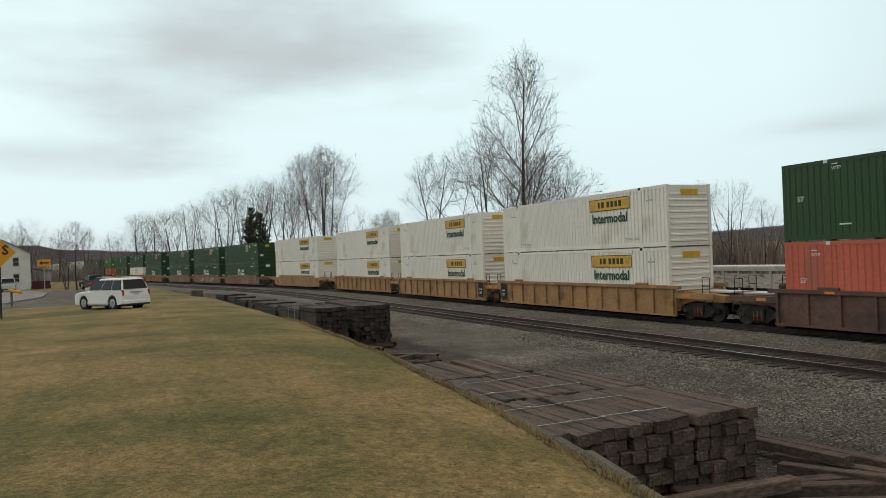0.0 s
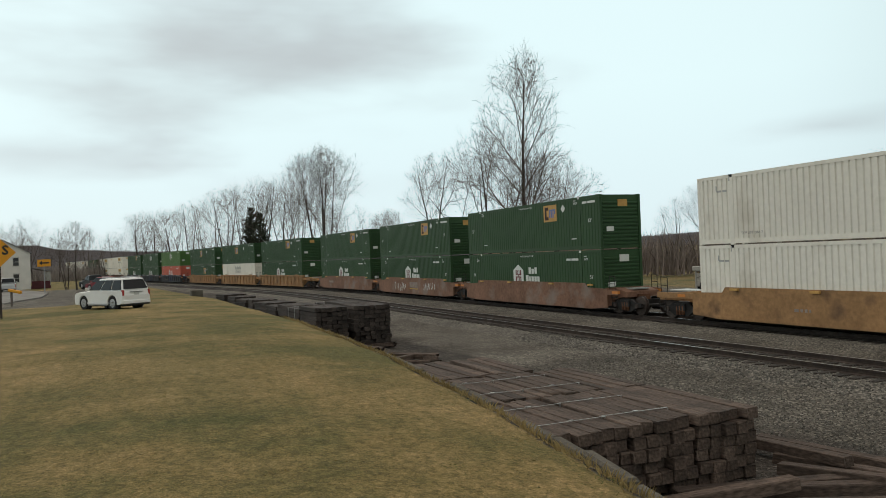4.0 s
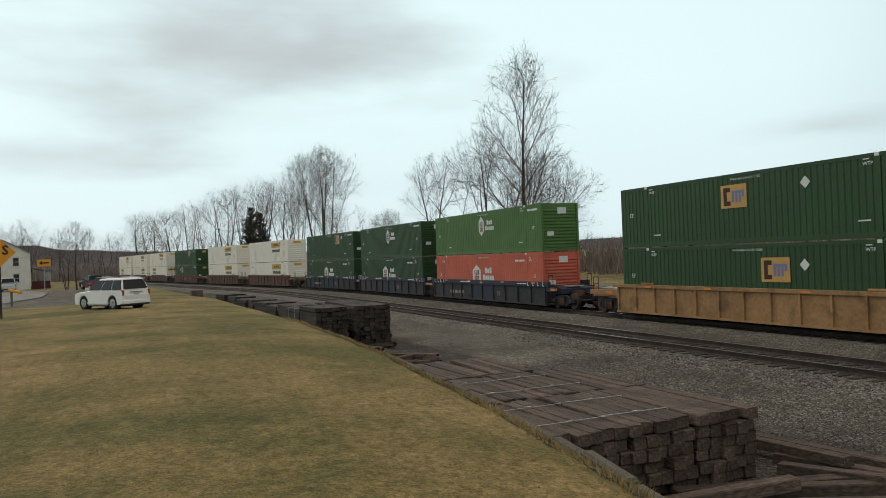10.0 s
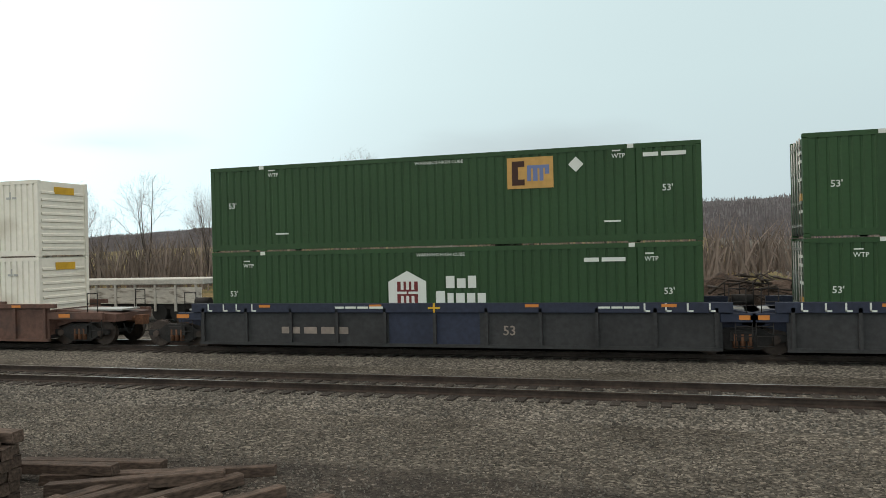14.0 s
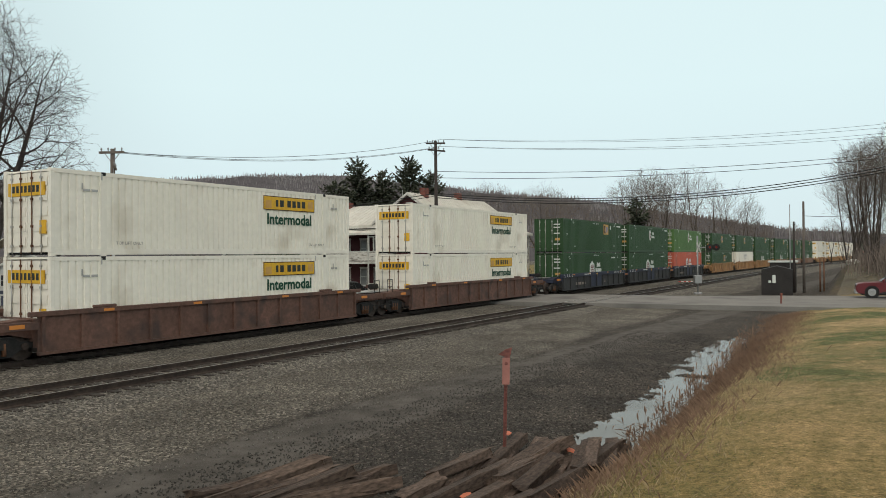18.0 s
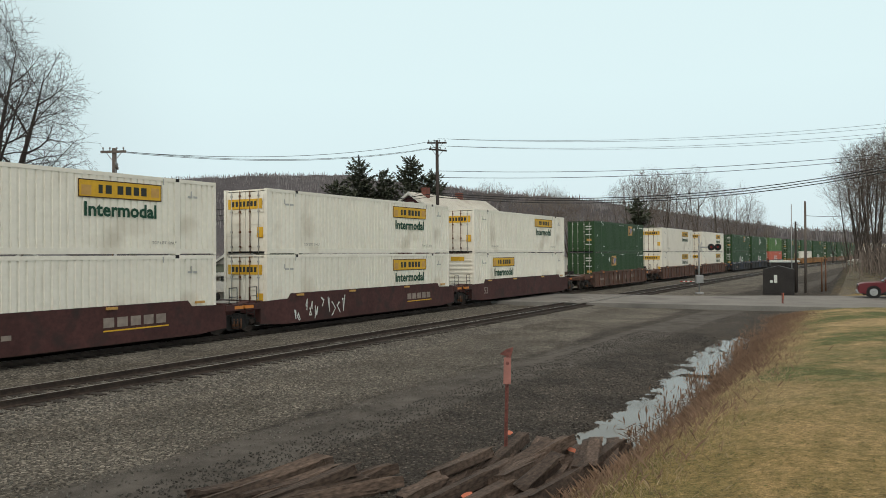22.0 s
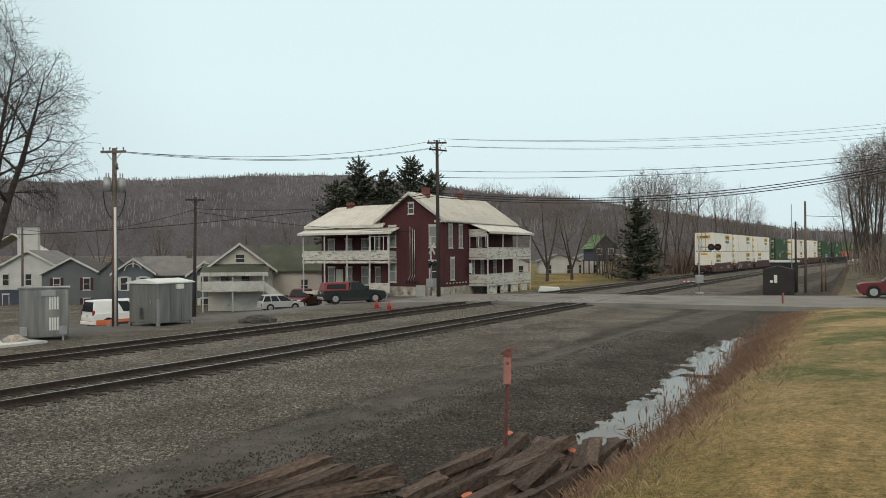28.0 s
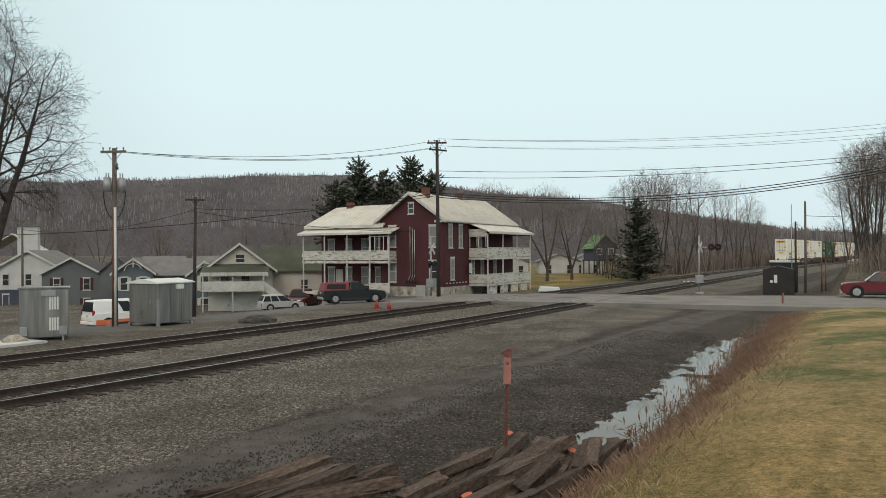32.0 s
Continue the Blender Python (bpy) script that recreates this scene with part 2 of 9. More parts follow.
def ground_material():
    m = bpy.data.materials.new("ground_surface")
    m.use_nodes = True
    n, l = m.node_tree.nodes, m.node_tree.links
    b = n["Principled BSDF"]
    b.inputs["Roughness"].default_value = 0.95
    b.inputs["Specular IOR Level"].default_value = 0.15
    co = n.new("ShaderNodeTexCoord")

    def tex(scale, detail=5.0, rough=0.6):
        t = n.new("ShaderNodeTexNoise")
        t.inputs["Scale"].default_value, t.inputs["Detail"].default_value, t.inputs["Roughness"].default_value = scale, detail, rough
        l.new(co.outputs["Object"], t.inputs[0])
        return t.outputs[0]

    def ramp(value, *stops):
        r = n.new("ShaderNodeValToRGB")
        while len(r.color_ramp.elements) < len(stops):
            r.color_ramp.elements.new(0.5)
        for e, (p, c) in zip(r.color_ramp.elements, stops):
            e.position, e.color = p, (*c, 1)
        l.new(value, r.inputs[0])
        return r.outputs[0]

    def mix(fac, a, c, mode="MIX"):
        x = n.new("ShaderNodeMixRGB")
        x.blend_type = mode
        if isinstance(fac, float):
            x.inputs[0].default_value = fac
        else:
            l.new(fac, x.inputs[0])
        l.new(a, x.inputs[1])
        l.new(c, x.inputs[2])
        return x.outputs[0]

    zone = n.new("ShaderNodeVertexColor")
    zone.layer_name = "zone"
    sep = n.new("ShaderNodeSeparateColor")
    l.new(zone.outputs[0], sep.inputs[0])

    def ragged(value, scale, strength=0.5):
        """The zone's border, broken up by noise."""
        a = n.new("ShaderNodeMath")
        a.operation = "MULTIPLY_ADD"
        l.new(tex(scale, 6.0, 0.7), a.inputs[0])
        a.inputs[1].default_value = strength
        a2 = n.new("ShaderNodeMath")
        a2.operation = "ADD"
        a2.inputs[1].default_value = -strength / 2
        l.new(value, a.inputs[2])
        l.new(a.outputs[0], a2.inputs[0])
        r = n.new("ShaderNodeMapRange")
        r.inputs[1].default_value, r.inputs[2].default_value = 0.42, 0.58
        l.new(a2.outputs[0], r.inputs[0])
        return r.outputs[0]

    def cells(scale):
        t = n.new("ShaderNodeTexVoronoi")
        t.inputs["Scale"].default_value = scale
        l.new(co.outputs["Object"], t.inputs[0])
        s = n.new("ShaderNodeSeparateColor")
        l.new(t.outputs["Color"], s.inputs[0])
        return s.outputs[0], t.outputs["Distance"]

    stones, relief = cells(21.0)
    gravel = mix(1.0, ramp(stones, (0.0, (0.30, 0.29, 0.28)), (0.45, (0.85, 0.83, 0.80)), (0.8, (1.35, 1.33, 1.28)), (1.0, (2.6, 2.55, 2.45))),
                 ramp(tex(0.35, 5, 0.6), (0.35, (0.068, 0.062, 0.053)), (0.65, (0.130, 0.120, 0.104))), "MULTIPLY")
    dirt = mix(0.5, ramp(tex(0.5, 6, 0.65), (0.35, (0.030, 0.026, 0.021)), (0.65, (0.112, 0.094, 0.075))), ramp(tex(14, 4, 0.7), (0.35, (0.018, 0.016, 0.015)), (0.65, (0.105, 0.095, 0.085))))
    def swept(scale, stretch, turn):
        """Noise drawn out along one direction, for mower and tyre tracks."""
        mp = n.new("ShaderNodeMapping")
        mp.inputs["Rotation"].default_value, mp.inputs["Scale"].default_value = (0, 0, radians(turn)), (stretch, 1, 1)
        t = n.new("ShaderNodeTexNoise")
        t.inputs["Scale"].default_value, t.inputs["Detail"].default_value = scale, 4.0
        l.new(co.outputs["Object"], mp.inputs[0])
        l.new(mp.outputs[0], t.inputs[0])
        return t.outputs[0]

    straw = ramp(tex(0.17, 8, 0.72), (0.42, (0.102, 0.096, 0.035)), (0.53, (0.178, 0.135, 0.055)), (0.66, (0.258, 0.186, 0.086)))
    straw = mix(1.0, straw, ramp(swept(0.55, 0.10, 14), (0.36, (0.84, 0.88, 0.84)), (0.64, (1.16, 1.12, 1.14))), "MULTIPLY")
    straw = mix(1.0, straw, ramp(tex(5.5, 6, 0.8), (0.34, (0.74, 0.78, 0.72)), (0.66, (1.24, 1.21, 1.23))), "MULTIPLY")
    blades = mix(0.5, ramp(tex(85, 3, 0.9), (0.40, (0.25, 0.25, 0.24)), (0.60, (1.8, 1.76, 1.7))), ramp(tex(26, 5, 0.85), (0.41, (0.40, 0.42, 0.38)), (0.59, (1.6, 1.56, 1.52))))
    blades = mix(1.0, blades, ramp(tex(9, 6, 0.8), (0.40, (0.72, 0.75, 0.70)), (0.60, (1.26, 1.23, 1.26))), "MULTIPLY")
    grass = mix(1.0, straw, blades, "MULTIPLY")
    grit, _ = cells(22.0)
    dirt = mix(1.0, dirt, ramp(grit, (0.0, (0.45, 0.45, 0.45)), (0.6, (0.8, 0.8, 0.8)), (0.92, (1.2, 1.2, 1.2)), (1.0, (2.4, 2.4, 2.4))), "MULTIPLY")
    packed = ramp(tex(1.1, 6, 0.65), (0.35, (0.060, 0.054, 0.047)), (0.65, (0.112, 0.102, 0.090)))
    dirt = mix(ragged(sep.outputs[2], 0.6, 0.6), dirt, packed)
    last = mix(ragged(sep.outputs[1], 0.9), gravel, dirt)
    tarmac = ramp(tex(0.3, 6, 0.6), (0.35, (0.105, 0.102, 0.098)), (0.65, (0.165, 0.160, 0.152)))
    last = mix(zone.outputs[1], last, tarmac)
    pale = mix(1.0, ramp(tex(0.26, 8, 0.72), (0.42, (0.094, 0.108, 0.044)), (0.52, (0.245, 0.188, 0.096)), (0.60, (0.335, 0.250, 0.140))), blades, "MULTIPLY")
    pale = mix(1.0, pale, ramp(tex(2.6, 6, 0.8), (0.34, (0.66, 0.70, 0.62)), (0.66, (1.28, 1.24, 1.26))), "MULTIPLY")
    grass = mix(sep.outputs[2], grass, pale)
    last = mix(ragged(sep.outputs[0], 2.5, 0.35), last, grass)
    l.new(last, b.inputs["Base Color"])
    bn = n.new("ShaderNodeBump")
    bn.inputs["Strength"].default_value, bn.inputs["Distance"].default_value = 0.9, 0.03
    l.new(tex(30, 3, 0.8), bn.inputs["Height"])
    l.new(bn.outputs[0], b.inputs["Normal"])
    return m


M_GROUND = ground_material()


def zone_at(x, y):
    """Grass and bare dirt, from 0 to 1; the rest is gravel."""
    e = lawn_edge(x)
    grass = 1 - smooth01((y - e + 0.25) / 0.5) if x < 5 else 1 - smooth01((y - e - 0.55) / 1.0)
    if x > 68 and y < 12:
        grass *= 0.45
    line = bend(x)
    if y > 40 + line and x < 12:
        grass = max(grass, smooth01((y - 40 - line) / 6) * 0.55)
    if (y > 60 and x < 12) or (x > 66 and y > 30):
        grass = max(grass, 0.75 if x > 66 and y < 100 else 0.35)
    if -135 < x < -60 and y < 6:            # the gravel drive between the lawn and the street
        grass *= 1 - 0.9 * smooth01((-61 - x) / 3) * smooth01((-1.2 - 0.02 * (x + 60) - y) / 2.0)
    yy = y - line
    dirt = 0.0
    if y > e and yy < 14.2:
        wander = 1.6 * noise.noise((x * 0.06, 0, 1))
        dirt = 0.25 + 0.6 * smooth01((12.6 + wander - yy) / 2.2) if x > -40 else 0.8
    if yy > 29 and grass < 0.3:
        dirt = 0.95 if x < 14 else 0.35
    return grass, dirt


def make_ground():
    xs = spaced([(-1500, -300, 120), (-300, -100, 10), (-100, -30, 1.5), (-30, -18, 0.5), (-18, 22, 0.22), (22, 44, 0.3), (44, 56, 0.5), (56, 100, 1.5), (100, 300, 10), (300, 1500, 120)])
    ys = spaced([(-900, -100, 100), (-100, -12, 8), (-12, -2, 0.7), (-2, 14, 0.22), (14, 32, 0.6), (32, 110, 3), (110, 300, 12), (300, 1500, 120)])
    verts = [(x, y, ground_z(x, y)) for y in ys for x in xs]
    nx = len(xs)
    faces = [(j * nx + i, j * nx + i + 1, (j + 1) * nx + i + 1, (j + 1) * nx + i) for j in range(len(ys) - 1) for i in range(nx - 1)]
    me = bpy.data.meshes.new("ground")
    me.from_pydata(verts, [], faces)
    me.shade_smooth()
    me.materials.append(M_GROUND)
    layer = me.color_attributes.new("zone", "FLOAT_COLOR", "POINT")
    values = np.zeros((len(verts), 4), dtype=np.float32)
    for k, (x, y, z) in enumerate(verts):
        values[k, :2] = zone_at(x, y)
        values[k, 2] = smooth01((x - 5) / 11) * smooth01((66 - x) / 4) if y < lawn_edge(x) + 0.4 else math.exp(-((y - 10.6 + 0.03 * x - 0.9 * noise.noise((x * 0.07, 2, 2))) / 1.3) ** 2) * smooth01((x + 6) / 10)
        values[k, 3] = smooth01((x - 14 - 0.4 * max(0.0, y - 40)) / 4) * smooth01((y - 31.6) / 1.2) * smooth01((58 - y) / 6) * smooth01((66 - x) / 4)
    layer.data.foreach_set("color", values.ravel())
    return tagged(new("ground", me), "dry winter lawn, grey gravel yard and dark dirt", "ground", kind="structure")


ground = make_ground()

# ---- the tracks
M_BALLAST = material("grey_crushed_stone_ballast", (0.108, 0.100, 0.087), 0.95, 0, 0.5, 0.22, 22, bump=1.0, bump_scale=20, spec=0.15)


def stony(m, scale=20.0):
    """Breaks a material's colour into single stones."""
    n, l = m.node_tree.nodes, m.node_tree.links
    b = n["Principled BSDF"]
    old = b.inputs["Base Color"].links[0].from_socket
    co = n.new("ShaderNodeTexCoord")
    t = n.new("ShaderNodeTexVoronoi")
    t.inputs["Scale"].default_value = scale
    l.new(co.outputs["Object"], t.inputs[0])
    s = n.new("ShaderNodeSeparateColor")
    l.new(t.outputs["Color"], s.inputs[0])
    r = n.new("ShaderNodeValToRGB")
    e = r.color_ramp.elements
    e[0].position, e[0].color = 0.0, (0.3, 0.3, 0.3, 1)
    e[1].position, e[1].color = 1.0, (2.2, 2.15, 2.1, 1)
    k = e.new(0.6)
    k.color = (0.95, 0.94, 0.92, 1)
    l.new(s.outputs[0], r.inputs[0])
    x = n.new("ShaderNodeMixRGB")
    x.blend_type, x.inputs[0].default_value = "MULTIPLY", 1.0
    l.new(old, x.inputs[1])
    l.new(r.outputs[0], x.inputs[2])
    l.new(x.outputs[0], b.inputs["Base Color"])


stony(M_BALLAST)
M_RAIL = material("rusty_rail_steel", (0.050, 0.036, 0.029), 0.65, 0.3, 1.5, 0.3, 8)
M_RAILTOP = material("polished_rail_head", (0.42, 0.41, 0.40), 0.28, 0.9, 2.0, 0.1)
M_TIE = material("weathered_dark_sleeper", (0.036, 0.029, 0.024), 0.9, 0, 2.0, 0.35, 16, bump=0.5, random_amount=0.3)


def along(name, outline, x0, x1, y0, mat, step=4.0, smooth=False):
    """A profile (y, z) swept along the line of the track at y0."""
    verts, faces = [], []
    xs = spaced([(x0, x1, step)])
    n = len(outline)
    for x in xs:
        y, s = bend(x), (bend(x + 2) - bend(x - 2)) / 4
        verts += [(x - s * oy, y0 + y + oy, oz) for oy, oz in outline]
    for k in range(len(xs) - 1):
        for j in range(n - 1):
            a = k * n + j
            faces.append((a, a + n, a + n + 1, a + 1))
    me = bpy.data.meshes.new(name)
    me.from_pydata(verts, [], faces)
    me.materials.append(mat)
    if smooth:
        me.shade_smooth()
    return new(name, me)


def railway_track(y0, x0, x1, tie_range, label):
    t = thing("railway_track", label, "railway track", kind="structure")
    bed = along("ballast_bed", [(-3.3, -0.42), (-2.9, -0.36), (-2.0, -0.24), (-1.5, -0.20), (1.5, -0.20), (2.0, -0.24), (2.9, -0.36), (3.3, -0.42)], x0, x1, y0, M_BALLAST, 2.0)
    bed.parent = t
    for side in (-1, 1):
        c = side * 0.7525
        rail = along("rail", [(c - 0.075, -0.185), (c - 0.07, -0.165), (c - 0.012, -0.14), (c - 0.012, -0.045), (c - 0.037, -0.035), (c - 0.037, -0.008), (c - 0.03, -0.002)], x0, x1, y0, M_RAIL, 4.0)
        rail.parent = t
        rail2 = along("rail", [(c + 0.03, -0.002), (c + 0.037, -0.008), (c + 0.037, -0.035), (c + 0.012, -0.045), (c + 0.012, -0.14), (c + 0.07, -0.165), (c + 0.075, -0.185)], x0, x1, y0, M_RAIL, 4.0)
        rail2.parent = t
        head = along("rail_head", [(c - 0.03, -0.002), (c, 0.0), (c + 0.03, -0.002)], x0, x1, y0, M_RAILTOP, 4.0)
        head.parent = t
    tie = boxes((-0.11, 0.11, -1.3, 1.3, -0.32, -0.165))
    bevelled(tie, 0.012)
    me = bpy.data.meshes.new("sleeper")
    tie.to_mesh(me)
    tie.free()
    me.materials.append(M_TIE)
    rnd = random.Random(int(y0 * 10))
    a, b = tie_range
    k = 0
    x = a
    while x < b:
        share("sleeper", me, t, pose(x, y0 + bend(x) + rnd.uniform(-0.06, 0.06), rnd.uniform(-0.012, 0.004), 0, 0, rnd.uniform(-1.5, 1.5)))
        x += 0.53
    far = bmesh.new()
    for lo, hi in ((a - 90, a), (b, b + 70)):
        x = lo
        while x < hi:
            y = y0 + bend(x)
            box(far, x - 0.11, x + 0.11, y - 1.3, y + 1.3, -0.32, -0.17)
            x += 0.53
    part("sleepers", far, M_TIE, t)["kind"] = "stuff"
    return t


railway_track(MAIN_Y, -440, 520, (-34, 50), "main railway track with rusty rails on grey ballast")
railway_track(SIDING_Y, -440, 520, (-46, 58), "empty railway track with rusty rails and dark sleepers")


# ---- the freight train
BOX_L, BOX_W, BOX_H, SEAM = 16.154, 2.591, 2.896, 3.3
FLOOR = SEAM - BOX_H
M_YELLOW = material("yellow_logo_panel", (0.62, 0.36, 0.025), 0.55, 0, 0.8, 0.1, 6)
M_INK = material("black_lettering", (0.025, 0.03, 0.028), 0.6)
M_WORDGREEN = material("dark_green_lettering", (0.012, 0.060, 0.035), 0.6)
M_LETTER = material("white_lettering", (0.62, 0.64, 0.60), 0.6)
M_LOGO_TAN = material("tan_logo_panel", (0.50, 0.29, 0.085), 0.55, 0, 0.8, 0.1, 6)
M_LOGO_DARK = material("dark_brown_logo_shape", (0.045, 0.018, 0.012), 0.6)
M_LOGO_BLUE = material("grey_blue_logo_shape", (0.14, 0.18, 0.34), 0.6)
M_LOGO_MAROON = material("maroon_logo_shape", (0.14, 0.02, 0.02), 0.6)
M_ORANGE = material("orange_reflective_patch", (0.55, 0.20, 0.04), 0.5)
M_LOCK = material("galvanised_lock_rod", (0.42, 0.41, 0.38), 0.45, 0.6)
M_STENCIL = material("grey_stencil_paint", (0.22, 0.21, 0.19), 0.7)
M_RUST = material("rusty_steel", (0.12, 0.055, 0.03), 0.85, 0.1, 2.0, 0.3, 14)
M_WHEEL = material("worn_wheel_steel", (0.06, 0.045, 0.038), 0.55, 0.5, 3.0, 0.3, 10)
M_FADED = material("faded_white_lettering", (0.25, 0.205, 0.175), 0.7, 0, 3.0, 0.25)


def lettering(text, height, width=None, bold=0.012):
    """A flat mesh of a word, standing in the x-z plane from the origin, seen from -y."""
    cu = bpy.data.curves.new("word", "FONT")
    cu.body, cu.size, cu.offset, cu.resolution_u = text, 1.0, bold, 2
    ob = bpy.data.objects.new("word", cu)
    scene.collection.objects.link(ob)
    bpy.context.view_layer.update()
    me = bpy.data.meshes.new_from_object(ob.evaluated_get(bpy.context.evaluated_depsgraph_get()))
    bpy.data.objects.remove(ob)
    xs = [v.co.x for v in me.vertices]
    ys = [v.co.y for v in me.vertices]
    sy = height / (max(ys) - min(ys))
    sx = width / (max(xs) - min(xs)) if width else sy
    x0, y0 = min(xs), min(ys)
    for v in me.vertices:
        v.co = ((v.co.x - x0) * sx, 0, (v.co.y - y0) * sy)
    me.name = "lettering"
    return me


WORDS = {}


def word(text, height, width=None, mat=None, bold=0.012):
    key = (text, height, width, mat.name)
    if key not in WORDS:
        WORDS[key] = lettering(text, height, width, bold)
        WORDS[key].materials.append(mat)
    return WORDS[key]


def bars(x, z, length, height, gap_at=(), thick=0.006):
    """Unreadable writing: a row of plain bars."""
    bm = bmesh.new()
    x0 = x
    cuts = list(gap_at) + [1.0]
    for c in cuts:
        x1 = x + length * c - height * 0.35
        box(bm, x0, x1, -thick, 0, z, z + height)
        x0 = x1 + height * 0.7
    return bm


def corrugated(length, z0, z1, depth=0.036, pitch=0.278):
    """A trapezoid-corrugated sheet along x whose ridges lie at y = 0 and valleys at y = depth."""
    bm = bmesh.new()
    n = max(2, round(length / pitch))
    pitch = length / n
    prof = []
    for k in range(n):
        x = -length / 2 + k * pitch
        prof += [(x, 0), (x + pitch * 0.62, 0), (x + pitch * 0.72, depth), (x + pitch * 0.90, depth)]
    prof.append((length / 2, 0))
    lo = [bm.verts.new((x, y, z0)) for x, y in prof]
    hi = [bm.verts.new((x, y, z1)) for x, y in prof]
    for k in range(len(prof) - 1):
        bm.faces.new((lo[k], lo[k + 1], hi[k + 1], hi[k]))
    return bm


SIDE_SHEET = {}


def sheet_mesh(mat, depth):
    key = (mat.name, depth)
    if key not in SIDE_SHEET:
        bm = corrugated(BOX_L - 0.3, 0.24, BOX_H - 0.14, depth)
        me = bpy.data.meshes.new("side_panel")
        bm.to_mesh(me)
        bm.free()
        me.materials.append(mat)
        SIDE_SHEET[key] = me
    return SIDE_SHEET[key]


def container(mat, design, label, group):
    """A 53-foot container: floor at z = 0, doors at -x, louvred wall at +x, camera's side -y."""
    c = thing("shipping_container", label, "container", group=group)
    h, w = BOX_L / 2, BOX_W / 2
    white = design.startswith("white")
    depth = 0.042 if white else 0.024
    for side in (-1, 1):
        turn = pose(0, side * (w - 0.012), 0, 0, 0, 0 if side < 0 else 180)
        share("side_panel", sheet_mesh(mat, depth), c, turn)
        part("top_rail", boxes((-h + 0.15, h - 0.15, -0.04, 0.04, BOX_H - 0.14, BOX_H)), mat, c, m=pose(0, side * (w - 0.04), 0))
        part("bottom_rail", boxes((-h + 0.15, h - 0.15, -0.045, 0.045, 0.05, 0.24)), mat, c, m=pose(0, side * (w - 0.045), 0))
        for end in (-1, 1):
            part("corner_post", bevelled(boxes((-0.08, 0.08, -0.08, 0.08, 0.12, BOX_H - 0.12)), 0.015), mat, c, m=pose(end * (h - 0.08), side * (w - 0.08), 0))
            for z in (0.06, BOX_H - 0.06):
                part("corner_casting", bevelled(boxes((-0.09, 0.09, -0.085, 0.085, -0.06, 0.06)), 0.012), mat, c, m=pose(end * (h - 0.09), side * (w - 0.085), z))
            part("lifting_post", boxes((-0.12, 0.12, -0.035, 0.035, 0.02, BOX_H - 0.02)), mat, c, m=pose(end * (h - 1.981), side * (w - 0.033), 0))
            for z, zz in ((0.02, 0.06), (BOX_H + 0.005, BOX_H - 0.06)):
                part("lifting_casting", boxes((-0.09, 0.09, -0.05, 0.05, -0.06, 0.06)), M_LETTER if not white and z > 1 else M_DARK if z > 1 else mat, c, m=pose(end * (h - 1.981), side * (w - 0.046), zz))
    roof = bmesh.new()
    for k in range(20):
        x0 = -h + 0.12 + k * (BOX_L - 0.24) / 20
        box(roof, x0 + 0.02, x0 + (BOX_L - 0.24) / 20 - 0.06, -w + 0.08, w - 0.08, BOX_H - 0.05, BOX_H - 0.012)
    box(roof, -h + 0.1, h - 0.1, -w + 0.06, w - 0.06, BOX_H - 0.08, BOX_H - 0.045)
    part("roof", roof, mat, c)
    part("floor", boxes((-h + 0.1, h - 0.1, -w + 0.06, w - 0.06, 0.06, 0.2)), M_DARK, c)
    # louvred front wall
    wall = boxes((h - 0.10, h - 0.06, -w + 0.12, w - 0.12, 0.05, BOX_H - 0.05))
    part("front_wall", wall, mat, c)
    for k in range(9 if white else 12):
        n = 9 if white else 12
        z = 0.30 + k * (BOX_H - 0.75) / (n - 1)
        rib = bmesh.new()
        prism(rib, [(h - 0.07, z - 0.075), (h - 0.015, z - 0.045), (h - 0.015, z + 0.03), (h - 0.07, z + 0.06)], -w + 0.2, w - 0.2)
        part("front_rib", rib, mat, c)
    # doors with lock rods
    for side in (-1, 1):
        y0, y1 = (0.012, w - 0.13) if side > 0 else (-w + 0.13, -0.012)
        door = boxes((-h + 0.045, -h + 0.085, y0, y1, 0.14, BOX_H - 0.12))
        for k in range(5):
            box(door, -h + 0.02, -h + 0.05, y0 + 0.08, y1 - 0.08, 0.34 + k * 0.5, 0.34 + k * 0.5 + 0.3)
        d = part("door", door, mat, c)
        rods = (0.28, 0.78)
        for r in rods:
            bm = bmesh.new()
            tube(bm, (-h - 0.005, side * (r + 0.02), 0.08), (-h - 0.005, side * (r + 0.02), BOX_H - 0.08), 0.022, sides=6)
            for z in (0.35, 1.0, 1.9, 2.6):
                box(bm, -h - 0.03, -h + 0.03, side * (r + 0.02) - 0.05, side * (r + 0.02) + 0.05, z - 0.04, z + 0.04)
            part("lock_rod", bm, M_LOCK if not white else M_RUST if r < 0.5 else M_LOCK, d)
    near, far = pose(0, -w - 0.001, 0), pose(0, w + 0.001, 0, 0, 0, 180)

    def both(name, build, m, lab="", mirror=0.0):
        part(name, build(0.0), m, c, lab, near)
        part(name, build(mirror), m, c, lab, far)

